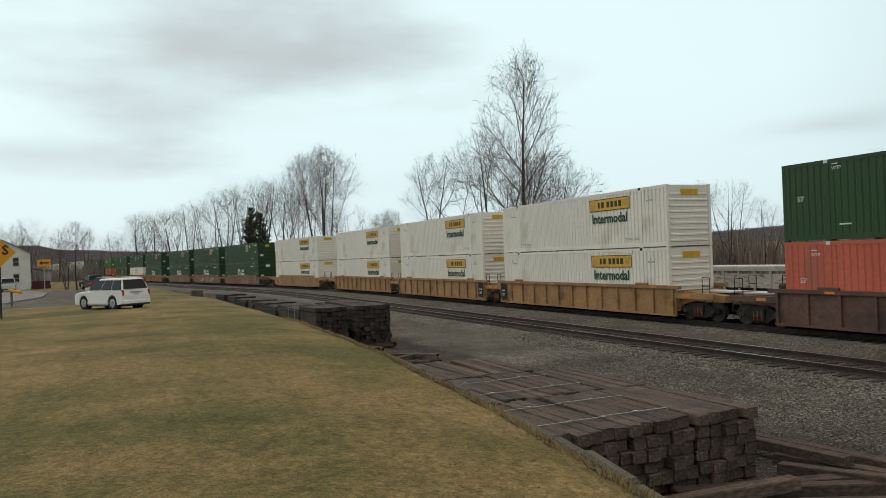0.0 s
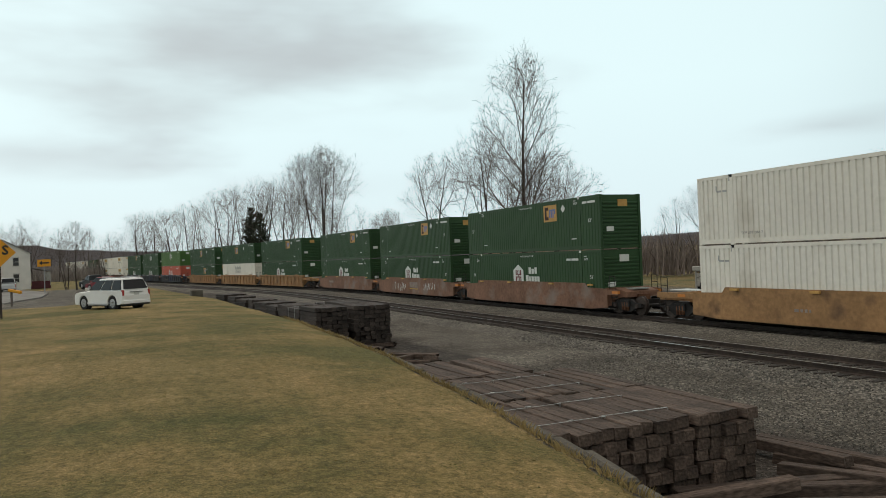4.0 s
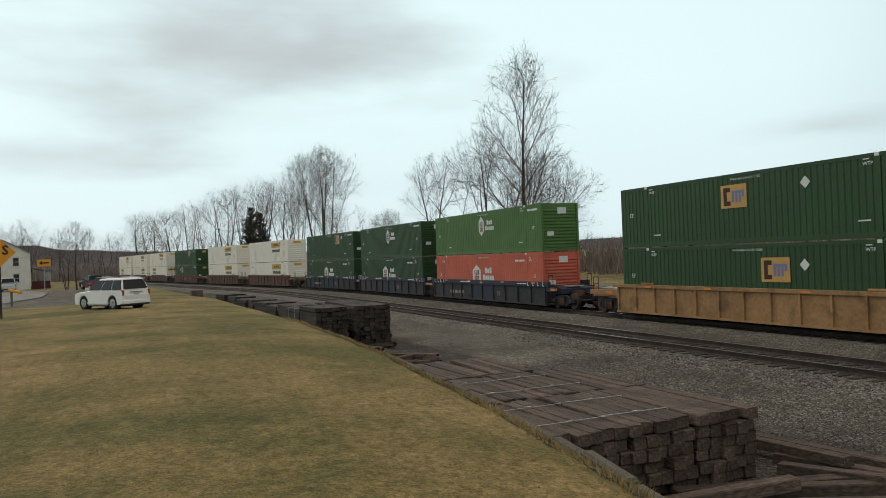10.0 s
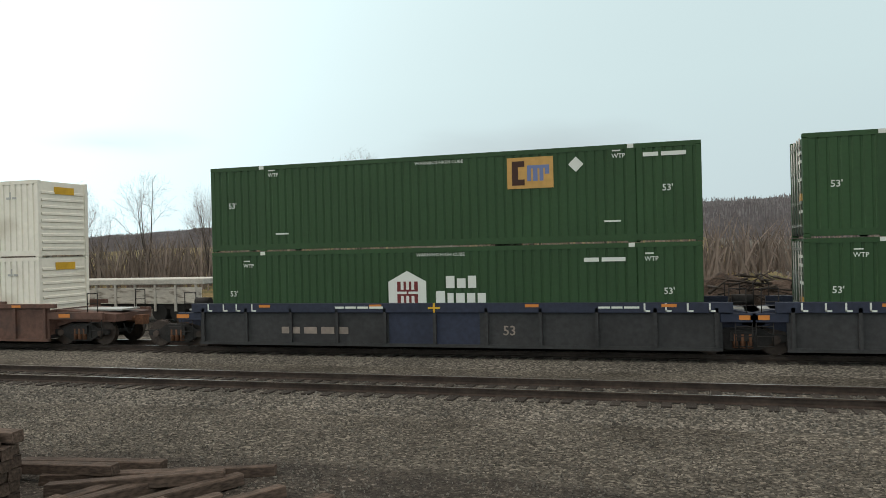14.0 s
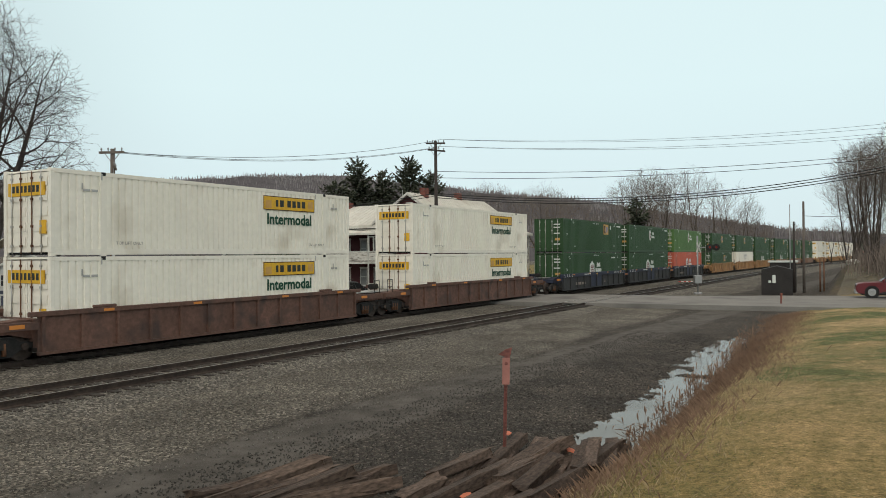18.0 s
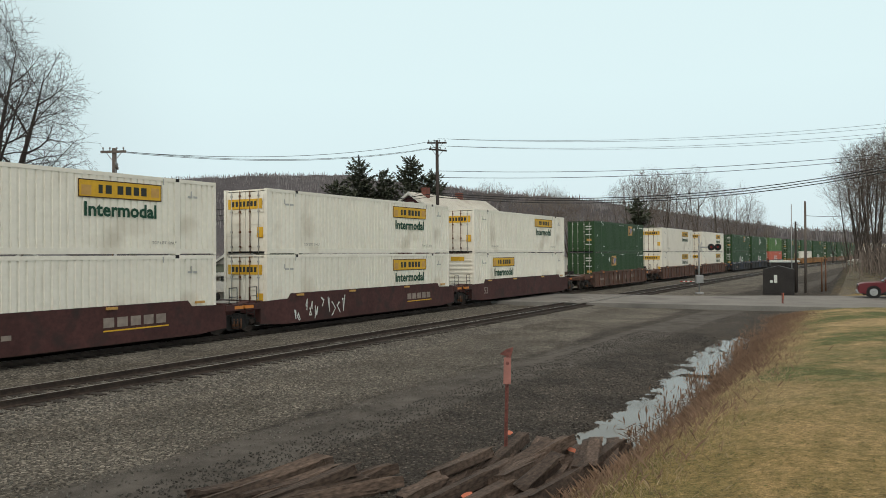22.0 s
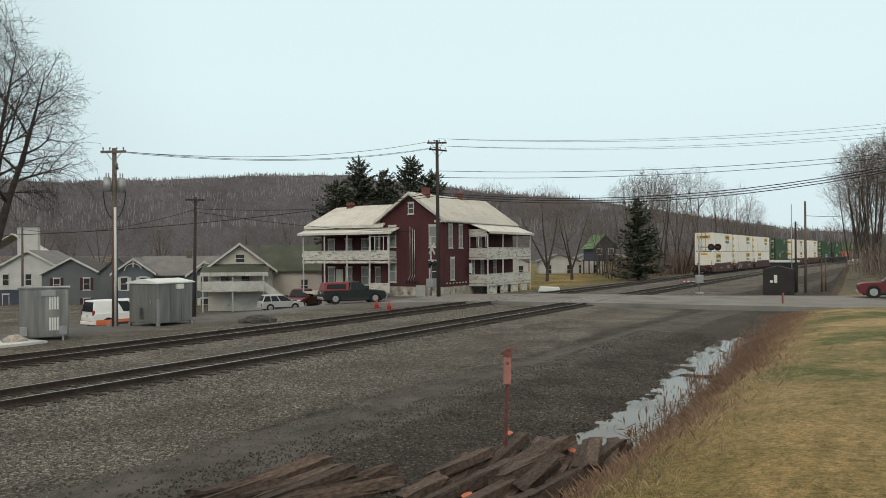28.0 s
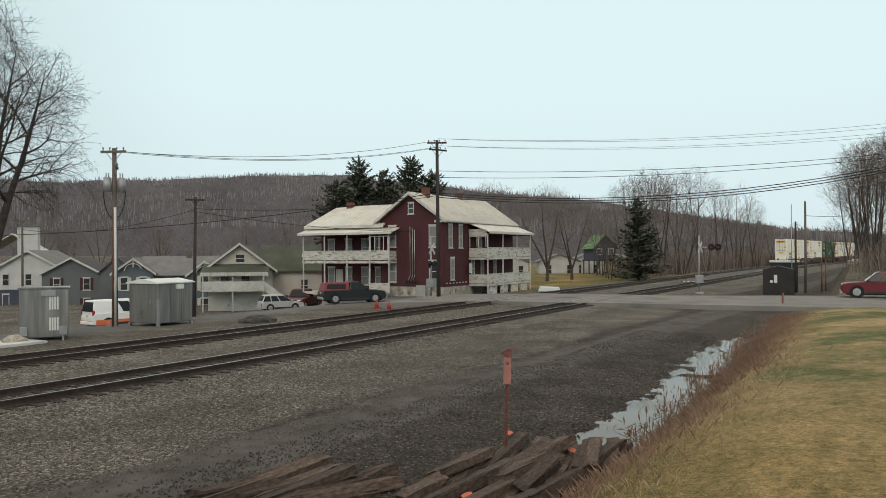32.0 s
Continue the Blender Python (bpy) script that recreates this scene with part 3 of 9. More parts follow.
    if white:
        x0 = 9.95 - h
        x1 = -x0 - 3.45
        both("logo_panel", lambda s: boxes((x0, x0 + 3.45, -0.012, 0, 1.98, 2.60)) if not s else boxes((x1, x1 + 3.45, -0.012, 0, 1.98, 2.60)), M_YELLOW, "yellow logo panel", 1)
        for frame_side in (0, 1):
            xx, m = ((x0, near), (x1, far))[frame_side]
            part("logo_frame", boxes((xx, xx + 3.45, -0.016, -0.011, 1.98, 2.015), (xx, xx + 3.45, -0.016, -0.011, 2.565, 2.60), (xx, xx + 0.035, -0.016, -0.011, 2.015, 2.565), (xx + 3.415, xx + 3.45, -0.016, -0.011, 2.015, 2.565)), M_LOGO_DARK, c, "thin dark border", m)
            logo = boxes(*[(xx + a, xx + b, -0.018, -0.010, 2.14, 2.14 + f) for a, b, f in ((0.78, 0.94, 0.30), (1.06, 1.30, 0.30), (1.54, 1.78, 0.30), (1.88, 2.12, 0.30), (2.22, 2.44, 0.30), (2.54, 2.78, 0.30))])
            part("logo_mark", logo, M_INK, c, "plain dark logo bars", m)
            part("logo_badge", bevelled(boxes((xx + 0.12, xx + 0.5, -0.018, -0.01, 2.06, 2.4), (xx + 2.98, xx + 3.34, -0.018, -0.01, 2.12, 2.46)), 0.003), M_LOGO_TAN, c, "", m)
            share("lettering", word("Intermodal", 0.50, 3.0, M_WORDGREEN, 0.03), c, m @ pose(xx + 0.22, -0.014, 1.34))
            for x, z in ((-6.95, 2.25), (6.75, 2.25), (-6.2, 2.62), (5.4, 2.62)):
                part("stencil", boxes((x, x + 0.06, -0.006, 0, z, z + 0.22)), M_LOCK, c, "", m)
            for x in (-5.6, 4.9):
                share("lettering", word("TOP LIFT ONLY", 0.11, 1.15, M_STENCIL, 0.0), c, m @ pose(x, -0.006, 0.40))
            part("stencil", bars(-6.9, 2.2, 0.6, 0.08, (0.5,)), M_LOCK, c, "", m)
            part("stencil", bars(6.6, 2.2, 0.5, 0.08, (0.5,)), M_LOCK, c, "", m)
        part("door_logo", boxes((-h - 0.012, -h + 0.02, -1.0, 1.0, 2.02, 2.46)), M_YELLOW, c, "yellow logo panel on the doors")
        part("door_mark", boxes(*[(-h - 0.016, -h - 0.01, -0.7 + 0.22 * k, -0.56 + 0.22 * k, 2.13, 2.36) for k in range(7)]), M_INK, c, "plain dark logo bars")
        part("door_placard", boxes((-h - 0.012, -h + 0.02, -1.05, -0.72, 0.75, 1.2)), M_YELLOW, c)
        part("front_logo", boxes((h - 0.03, h - 0.008, -0.45, 0.55, 2.4, 2.68)), M_YELLOW, c, "yellow logo panel on the end wall")
    elif design != "plain_white":
        for m, flip in ((near, 1), (far, -1)):
            share("lettering", word("WARNING HIGH CUBE", 0.10, 1.6, M_LETTER, 0.0), c, m @ pose(-0.6, -0.004, 2.62))
            for x in (-7.38, 6.98):
                share("lettering", word("53'", 0.20, None, M_LETTER), c, m @ pose(x, -0.004, 1.48 if design.startswith("emp") else 1.38))
            low_box = design == "hub_low"
            for x in (-6.85, 6.45) if low_box else (-5.85, 5.55):
                share("lettering", word("WTP", 0.13, None, M_LETTER), c, m @ pose(x, -0.004, 2.36 if low_box else 2.50))
                part("stencil", boxes((x + 0.02, x + 0.26, -0.005, 0, 2.56 if low_box else 2.70, 2.60 if low_box else 2.74)), M_LETTER, c, "", m)
            part("stencil", bars(4.7 if low_box else 6.45, 2.36 if low_box else 2.50, 1.25, 0.12, (0.38,)), M_LETTER, c, "", m)
            part("stencil", bars(-5.6, 0.55, 0.5, 0.05), M_LETTER, c, "", m)
            part("stencil", bars(5.3, 0.62, 0.5, 0.05), M_LETTER, c, "", m)
            if design.startswith("emp"):
                xx, zz = {"emp": (2.4, 1.72), "emp_low": (-3.1, 1.62), "emp_mid": (-1.15, 1.5), "emp_right": (0.9, 1.4)}[design]
                part("logo_panel", boxes((xx, xx + 1.42, -0.012, 0, zz, zz + 0.95)), M_LOGO_TAN, c, "tan square logo panel", m)
                shape = bmesh.new()
                prism(shape, [(xx + a, zz + b) for a, b in ((0.15, 0.1), (0.54, 0.1), (0.54, 0.28), (0.34, 0.28), (0.34, 0.66), (0.54, 0.66), (0.54, 0.84), (0.15, 0.84))], -0.016, -0.01)
                part("logo_mark", shape, M_LOGO_DARK, c, "plain dark logo shape", m)
                shape = bmesh.new()
                prism(shape, [(xx + a, zz + b) for a, b in ((0.62, 0.22), (0.74, 0.22), (0.74, 0.60), (0.80, 0.60), (0.80, 0.22), (0.94, 0.22), (0.94, 0.60), (1.0, 0.60), (1.0, 0.22), (1.12, 0.22), (1.12, 0.60), (1.17, 0.60), (1.17, 0.42), (1.3, 0.42), (1.3, 0.7), (0.62, 0.7))], -0.016, -0.01)
                part("logo_mark", shape, M_LOGO_BLUE, c, "plain grey-blue logo shape", m)
                dia = bmesh.new()
                xd, zd = (xx + 2.1, zz + 0.66) if design in ("emp", "emp_right") else (xx - 0.7, zz + 0.6) if design == "emp_low" else (xx + 4.3, zz + 0.7)
                prism(dia, [(xd - 0.23, zd), (xd, zd - 0.23), (xd + 0.23, zd), (xd, zd + 0.23)], -0.006, 0)
                part("placard", dia, M_LETTER, c, "white diamond placard", m)
            else:
                top = design == "hub_top"
                xx, zz = (-0.35, 1.25) if top else (-1.57, 1.03)
                sign = bmesh.new()
                if top:
                    prism(sign, [(xx, zz + 0.3), (xx + 0.38, zz - 0.02), (xx + 0.76, zz + 0.3), (xx + 0.76, zz + 1.0), (xx + 0.38, zz + 1.32), (xx, zz + 1.0)], -0.008, 0)
                else:
                    prism(sign, [(xx, zz), (xx + 1.28, zz), (xx + 1.28, zz + 0.8), (xx + 0.64, zz + 1.14), (xx, zz + 0.8)], -0.008, 0)
                part("logo_panel", sign, M_LETTER, c, "white logo panel with a pointed top", m)
                wd, x1 = (0.76, xx) if top else (1.28, xx)
                k = wd / 1.28
                zc = zz + (0.26 if top else 0.1)
                part("logo_mark", boxes(*[(x1 + a * k, x1 + b * k, -0.013, -0.007, zc + e, zc + f) for a, b, e, f in ((0.30, 0.42, 0.0, 0.3), (0.30, 0.42, 0.38, 0.7), (0.52, 0.60, 0.0, 0.3), (0.52, 0.60, 0.38, 0.7), (0.70, 0.78, 0.0, 0.3), (0.70, 0.78, 0.38, 0.7), (0.88, 1.0, 0.0, 0.3), (0.88, 1.0, 0.38, 0.7), (0.42, 0.88, 0.24, 0.3), (0.42, 0.88, 0.38, 0.44), (0.62, 0.68, 0.3, 0.38))]), M_LOGO_MAROON, c, "plain maroon logo bars", m)
                xt = xx + (0.95 if top else 1.6)
                zt = zz + (0.35 if top else 0.12)
                s = 0.8 if top else 1.0
                part("logo_lettering", boxes(*[(xt + a * s, xt + b * s, -0.008, 0, zt + e * s, zt + f * s) for a, b, e, f in ((0.34, 0.62, 0.46, 0.84), (0.70, 0.98, 0.46, 0.76), (1.06, 1.32, 0.46, 0.84), (0.0, 0.30, 0.0, 0.37), (0.38, 0.58, 0.0, 0.3), (0.66, 0.94, 0.0, 0.3), (1.02, 1.28, 0.0, 0.3), (1.36, 1.62, 0.0, 0.3))]), M_LETTER, c, "plain white logo shapes", m)
        part("end_plate", boxes((h - 0.03, h - 0.008, -0.9, -0.45, 0.95, 1.2)), M_LETTER, c)
        part("end_logo", boxes((h - 0.03, h - 0.008, -0.15, 0.45, 2.25, 2.62)), M_LOGO_TAN if design.startswith("emp") else M_LETTER, c)
        part("door_plate", boxes((-h - 0.012, -h + 0.02, -1.0, -0.55, 1.05, 1.25)), M_LOGO_TAN, c)
        for z in (0.7, 1.6, 2.1, 2.35):
            part("stencil", boxes((-h - 0.01, -h + 0.02, -1.0, -0.45, z, z + 0.09)), M_LETTER, c)
    else:
        for m in (near, far):
            part("logo_lettering", boxes(*[(-1.3 + 0.36 * k, -1.06 + 0.36 * k, -0.006, 0, 2.02, 2.38 + 0.12 * (k % 3 == 0)) for k in range(8)]), M_LOCK, c, "plain grey logo shapes", m)
            share("lettering", word("INTERMODAL", 0.36, 2.8, M_LOCK, 0.02), c, m @ pose(-1.27, -0.006, 1.5))
    return c


def bogie(name, parent, x):
    """A two-axle truck with side frames, bolster, springs and four wheels."""
    t = part(name, boxes((-0.35, 0.35, -1.15, 1.15, 0.42, 0.72)), M_BLACK_STEEL, parent, m=pose(x, 0, 0))
    for side in (-1, 1):
        f = bmesh.new()
        prism(f, [(-1.22, 0.40), (-0.78, 0.36), (-0.42, 0.16), (0.42, 0.16), (0.78, 0.36), (1.22, 0.40), (1.22, 0.58), (0.75, 0.62), (0.45, 0.80), (-0.45, 0.80), (-0.75, 0.62), (-1.22, 0.58)], side * 1.0 - 0.06, side * 1.0 + 0.06)
        part("side_frame", f, M_BLACK_STEEL, t)
        s = bmesh.new()
        for k in (-0.2, 0.0, 0.2):
            tube(s, (k, side * 1.09, 0.22), (k, side * 1.09, 0.62), 0.075, sides=8)
        part("spring", s, M_RUST, t)
        for ax in (-0.89, 0.89):
            wh = bmesh.new()
            tube(wh, (ax, side * 0.72 - side * 0.0, 0.46), (ax, side * 0.86, 0.46), 0.46, sides=20)
            tube(wh, (ax, side * 0.68, 0.46), (ax, side * 0.722, 0.46), 0.49, sides=20)
            tube(wh, (ax, side * 0.86, 0.46), (ax, side * 1.12, 0.46), 0.12, sides=8)
            part("wheel", wh, M_WHEEL, t)
    for ax in (-0.89, 0.89):
        bm = bmesh.new()
        tube(bm, (ax, -0.75, 0.46), (ax, 0.75, 0.46), 0.08, sides=8)
        part("axle", bm, M_BLACK_STEEL, t)
    return t


def well_wagon(style, mat, label, left_truck=True, right_truck=True, joint=False):
    """A well wagon on the rails (z = 0), its length along x; style: ribbed, smooth or blue."""
    w = thing("well_wagon", label, "freight wagon", group="wagons of the train")
    hl, hw = 8.55, 1.36
    top = 1.55
    for side in (-1, 1):
        y0, y1 = (-hw, -hw + 0.05) if side < 0 else (hw - 0.05, hw)
        p = bmesh.new()
        if style == "smooth":
            prism(p, [(-hl, 0.32), (-7.0, 0.20), (7.0, 0.20), (hl, 0.32), (hl, 1.28), (6.75, 1.32), (6.55, top), (-6.55, top), (-6.75, 1.32), (-hl, 1.28)], y0, y1)
        else:
            box(p, -hl, hl, y0, y1, 0.22, top - 0.16)
        part("side_sheet", p, M_CAR_GREY if style == "blue" else mat, w, "grimy dark grey side with a blue centre" if style == "blue" else "")
        ysign = side * hw
        if style == "blue":
            part("side_panel", boxes((-1.55, 1.45, min(ysign, ysign + side * 0.012), max(ysign, ysign + side * 0.012), 0.24, top - 0.2)), M_CAR_BLUE, w, "blue centre panel")
        chord = boxes((-hl - 0.3, hl + 0.3, ysign - 0.09, ysign + 0.09, top - 0.30 if style == "blue" else top - 0.16, top))
        part("top_chord", bevelled(chord, 0.012), M_CAR_BLUE if style == "blue" else mat, w) if style != "smooth" else None
        part("bottom_sill", boxes((-hl, hl, ysign - 0.07, ysign + 0.07, 0.16, 0.26)), M_CAR_GREY if style == "blue" else mat, w) if style != "smooth" else None
        if style != "smooth":
            n = 13 if style == "ribbed" else 11
            for k in range(n):
                x = -hl + 0.15 + k * (2 * hl - 0.3) / (n - 1)
                part("side_rib", boxes((x - 0.05, x + 0.05, min(ysign, ysign + side * 0.09), max(ysign, ysign + side * 0.09), 0.26, top - 0.16)), M_CAR_GREY if style == "blue" else mat, w)
        if style == "blue":
            for x in (-8.2, -7.6, -7.1, -6.5, 6.4, 7.0, 7.6, 8.2):
                part("tick_mark", boxes((x, x + 0.05, min(ysign, ysign + side * 0.094), max(ysign, ysign + side * 0.094), top - 0.27, top - 0.02), (x, x + 0.18, min(ysign, ysign + side * 0.094), max(ysign, ysign + side * 0.094), top - 0.27, top - 0.22)), M_LETTER, w)
            part("stencil", bars(-3.4, top - 0.17, 1.7, 0.07, (0.2, 0.45, 0.7)), M_LETTER, w, "", pose(0, ysign - 0.092, 0) if side < 0 else pose(0, ysign + 0.092, 0, 0, 0, 180))
            part("stencil", bars(5.1, top - 0.17, 1.2, 0.06, (0.3, 0.6)), M_LETTER, w, "", pose(0, ysign - 0.092, 0) if side < 0 else pose(0, ysign + 0.092, 0, 0, 0, 180))
            part("cross_mark", boxes((-0.2, 0.2, min(ysign, ysign + side * 0.096), max(ysign, ysign + side * 0.096), top - 0.18, top - 0.12), (-0.03, 0.03, min(ysign, ysign + side * 0.098), max(ysign, ysign + side * 0.098), top - 0.3, top)), M_YELLOW, w)
        if style == "ribbed":
            for end in (-1, 1):
                part("corner_guide", bevelled(boxes((end * 6.1 - 0.45, end * 6.1 + 0.45, ysign - 0.06, ysign + 0.06, top, top + 0.10)), 0.02), mat, w)
        for k, x in enumerate((-6.2, -2.2, 2.9, 6.9)):
            part("reflector", boxes((x, x + 0.42, min(ysign, ysign + side * 0.096), max(ysign, ysign + side * 0.096), top - 0.13, top - 0.04)), M_ORANGE if style != "smooth" else M_LOGO_TAN, w)
    part("well_floor", boxes((-hl, hl, -hw + 0.05, hw - 0.05, 0.26, FLOOR - 0.004)), M_BLACK_STEEL, w)
    deck_end = 9.7 if joint else 11.2
    for end in (-1, 1):
        e = bmesh.new()
        prism(e, [(end * 8.3, 0.62), (end * 9.3, 0.86), (end * deck_end, 0.86), (end * deck_end, 1.14), (end * 8.9, 1.30), (end * 8.3, 1.30)], -1.0, 1.0)
        part("end_platform", e, M_CAR_BLUE if style == "blue" else mat, w)
        part("bulkhead", boxes((end * 8.45 - 0.08, end * 8.45 + 0.08, -hw + 0.05, hw - 0.05, 0.3, 1.32)), mat if style != "blue" else M_CAR_GREY, w)
        for side in (-1, 1):
            ys = side * 1.32
            part("end_sill", bevelled(boxes((min(end * 8.5, end * (deck_end - 0.25)), max(end * 8.5, end * (deck_end - 0.25)), ys - 0.06, ys + 0.06, 0.98, 1.24)), 0.01), M_CAR_BLUE if style == "blue" else mat, w)
            g = bmesh.new()
            xg = end * (deck_end - 0.5)
            for dx in (0, 0.45):
                tube(g, (xg - end * dx, ys, 1.2), (xg - end * dx, ys, 1.95), 0.018, sides=5)
            tube(g, (xg, ys, 1.93), (xg - end * 0.45, ys, 1.93), 0.018, sides=5)
            tube(g, (xg, ys, 1.55), (xg - end * 0.45, ys, 1.55), 0.016, sides=5)
            part("grab_rail", g, M_BLACK_STEEL, w)
            part("reflector", boxes((min(end * 9.0, end * 9.5), max(end * 9.0, end * 9.5), ys - 0.066, ys + 0.066, 1.05, 1.18)), M_ORANGE, w)
            bm = bmesh.new()
            for k in range(3):
                tube(bm, (end * (deck_end - 0.35), ys, 0.3 + 0.28 * k), (end * (deck_end - 0.8), ys, 0.3 + 0.28 * k), 0.016, sides=5)
            for dx in (0.35, 0.8):
                tube(bm, (end * (deck_end - dx), ys, 0.28), (end * (deck_end - dx), ys, 1.0), 0.016, sides=5)
            part("ladder", bm, M_BLACK_STEEL, w)
        part("walkway", boxes((min(end * 8.6, end * (deck_end - 0.1)), max(end * 8.6, end * (deck_end - 0.1)), -0.5, 0.5, 1.24, 1.30)), M_LOCK, w)
        if not joint:
            cp = bmesh.new()
            tube(cp, (end * 10.9, 0, 0.88), (end * 11.55, 0, 0.88), 0.11, sides=8)
            box(cp, min(end * 11.4, end * 11.75), max(end * 11.4, end * 11.75), -0.17, 0.17, 0.70, 1.05)
            part("coupler", cp, M_RUST, w)
            hose = bmesh.new()
            for k in range(6):
                a0, a1 = k / 6 * math.pi, (k + 1) / 6 * math.pi
                tube(hose, (end * (11.1 + 0.08 * k), -0.45, 0.75 - 0.35 * math.sin(a0)), (end * (11.1 + 0.08 * (k + 1)), -0.45, 0.75 - 0.35 * math.sin(a1)), 0.025, sides=5)
            part("brake_hose", hose, M_DARK, w)
        else:
            part("articulation", boxes((min(end * 9.4, end * 9.85), max(end * 9.4, end * 9.85), -0.35, 0.35, 0.72, 1.0)), M_RUST, w)
    valve = bmesh.new()
    tube(valve, (-9.9, 0.4, 1.5), (-9.3, 0.4, 1.5), 0.16, sides=10)
    part("brake_cylinder", valve, M_BLACK_STEEL, w)
    if left_truck:
        bogie("truck", w, -9.7)
    if right_truck:
        bogie("truck", w, 9.7)
    return w


def mark_wagon(w, style, marks):
    """Writing and paint marks on the sides of one wagon."""
    y = -1.36 - (0.004 if style != "blue" else 0.018)
    for kind, x, z, wd, ht in marks:
        m = pose(x, y, z)
        if kind == "53":
            share("lettering", word("53", ht, None, M_FADED), w, m)
        elif kind == "bars":
            part("stencil", bars(0, 0, wd, ht, (0.3, 0.55, 0.8)), M_FADED, w, "", m)
        elif kind == "logo":
            part("logo_mark", boxes(*[(k * wd / 5, k * wd / 5 + wd / 6.5, -0.005, 0, 0, ht) for k in range(5)]), M_FADED, w, "plain faded logo shapes", m)
            part("logo_mark", boxes((0, wd, -0.005, 0, -0.14, -0.09)), M_YELLOW, w, "", m)
        elif kind == "diamond":
            for k in range(6):
                d = bmesh.new()
                s = ht
                prism(d, [(k * wd - s * 0.6, 0), (k * wd, -s), (k * wd + s * 0.6, 0), (k * wd, s)], -0.006, 0)
                part("diamond_mark", d, M_FADED, w, "faded pink diamond mark", m)
        elif kind == "plate":
            part("notice_plate", boxes((-0.35, 0.35, -0.10, -0.094, -0.2, 0.75)), M_DARK, w, "black notice plate with white writing", m)
            share("lettering", word("125T", 0.16, 0.5, M_LETTER), w, m @ pose(-0.25, -0.105, 0.0))
            part("stencil", bars(-0.2, 0.3, 0.4, 0.06, (0.5,)), M_LETTER, w, "", m @ pose(0, -0.102, 0))
        elif kind == "graffiti":
            rnd = random.Random(int(x * 7 + 99))
            g = bmesh.new()
            px = 0.0
            while px < wd:
                pts = [Vector((px + rnd.uniform(0, 0.35), -0.004, rnd.uniform(0, ht))) for _ in range(5)]
                for a, b in zip(pts, pts[1:]):
                    tube(g, a, b, 0.03, sides=4, caps=False)
                px += 0.42
            for v in g.verts:
                v.co.y = -0.004 + v.co.y * 0.08
            part("graffiti", g, M_LETTER, w, "illegible pale graffiti", m)


def run(t):
    """How far the train has rolled; it slows a little on the way."""
    return float(np.interp(t, (0, 12, 13, 14, 16, 32), (0, 240, 259.8, 278.95, 317.5, 627.0)))


# name: centre at 0 s, wagon style, paint, upper box, lower box, trucks (left, right), articulated, paint marks
CONSIST = [
    (-14.25, "ribbed", "brown", "green:emp", "red:hub_low", 1, 1, 0, []),
    (-37.1, "ribbed", "tan", "white:white", "white:white", 1, 1, 0, [("bars", 3.0, 0.62, 1.0, 0.12), ("plate", -8.0, 0.6, 0, 0), ("53", 6.6, 0.55, 0, 0.3)]),
    (-56.4, "ribbed", "tan", "white:white", "white:white", 1, 1, 0, [("plate", 7.9, 0.6, 0, 0)]),
    (-75.8, "ribbed", "tan", "white:white", "white:white", 1, 1, 0, []),
    (-98.9, "smooth", "tan", "white:white", "white:white", 1, 1, 0, [("bars", 2.0, 1.0, 1.0, 0.2), ("bars", -3.0, 0.7, 0.8, 0.12)]),
    (-122.4, "smooth", "red", "green:emp", "green:hub_low", 1, 1, 1, []),
    (-141.9, "smooth", "red", "green:emp", "green:hub_low", 1, 0, 1, [("logo", -0.5, 0.75, 1.9, 0.45), ("graffiti", -4.2, 0.4, 2.6, 0.8), ("graffiti", 2.6, 0.5, 2.2, 0.7)]),
    (-161.4, "smooth", "red", "green:emp", "green:hub_low", 1, 0, 1, [("bars", -5.0, 0.8, 1.8, 0.22)]),
    (-184.8, "ribbed", "tan", "green:emp", "green:hub_low", 1, 1, 0, []),
    (-203.9, "ribbed", "tan", "green:emp_mid", "white:plain_white", 1, 1, 0, []),
    (-224.4, "ribbed", "tan", "green:emp_mid", "green:emp_right", 1, 1, 0, []),
    (-248.4, "blue", "blue", "ltgreen:hub_top", "red:hub_low", 1, 1, 1, [("bars", -5.4, 0.55, 2.5, 0.22), ("53", 2.2, 0.55, 0, 0.3)]),
    (-267.7, "blue", "blue", "green:hub_top", "green:hub_low", 1, 0, 1, [("53", 2.2, 0.55, 0, 0.3)]),
    (-286.5, "blue", "blue", "green:emp", "green:hub_low", 1, 0, 1, [("bars", -5.4, 0.55, 2.5, 0.22), ("53", 2.2, 0.55, 0, 0.3)]),
    (-310.1, "ribbed", "brown", "white:white", "white:white", 1, 1, 0, []),
    (-332.3, "ribbed", "brown", "white:white", "white:white", 1, 1, 0, []),
    (-356.4, "ribbed", "brown", "green:emp", "green:emp_low", 1, 1, 0, [("diamond", -4.0, 0.85, 1.05, 0.34), ("bars", 3.2, 0.75, 1.3, 0.3), ("bars", -6.8, 0.75, 1.4, 0.16)]),
    (-380.1, "smooth", "maroon", "white:white", "white:white_reversed", 1, 1, 1, [("53", -6.8, 0.6, 0, 0.45)]),
    (-399.6, "smooth", "maroon", "white:white", "white:white", 1, 0, 1, [("graffiti", -6.6, 0.3, 4.2, 1.0), ("logo", 3.2, 0.75, 2.6, 0.32)]),
    (-418.7, "smooth", "maroon", "white:white", "white:white_reversed", 1, 0, 1, [("53", -7.0, 0.45, 0, 0.5), ("bars", -2.6, 0.7, 2.2, 0.16), ("logo", 2.8, 0.8, 2.8, 0.34)]),
]
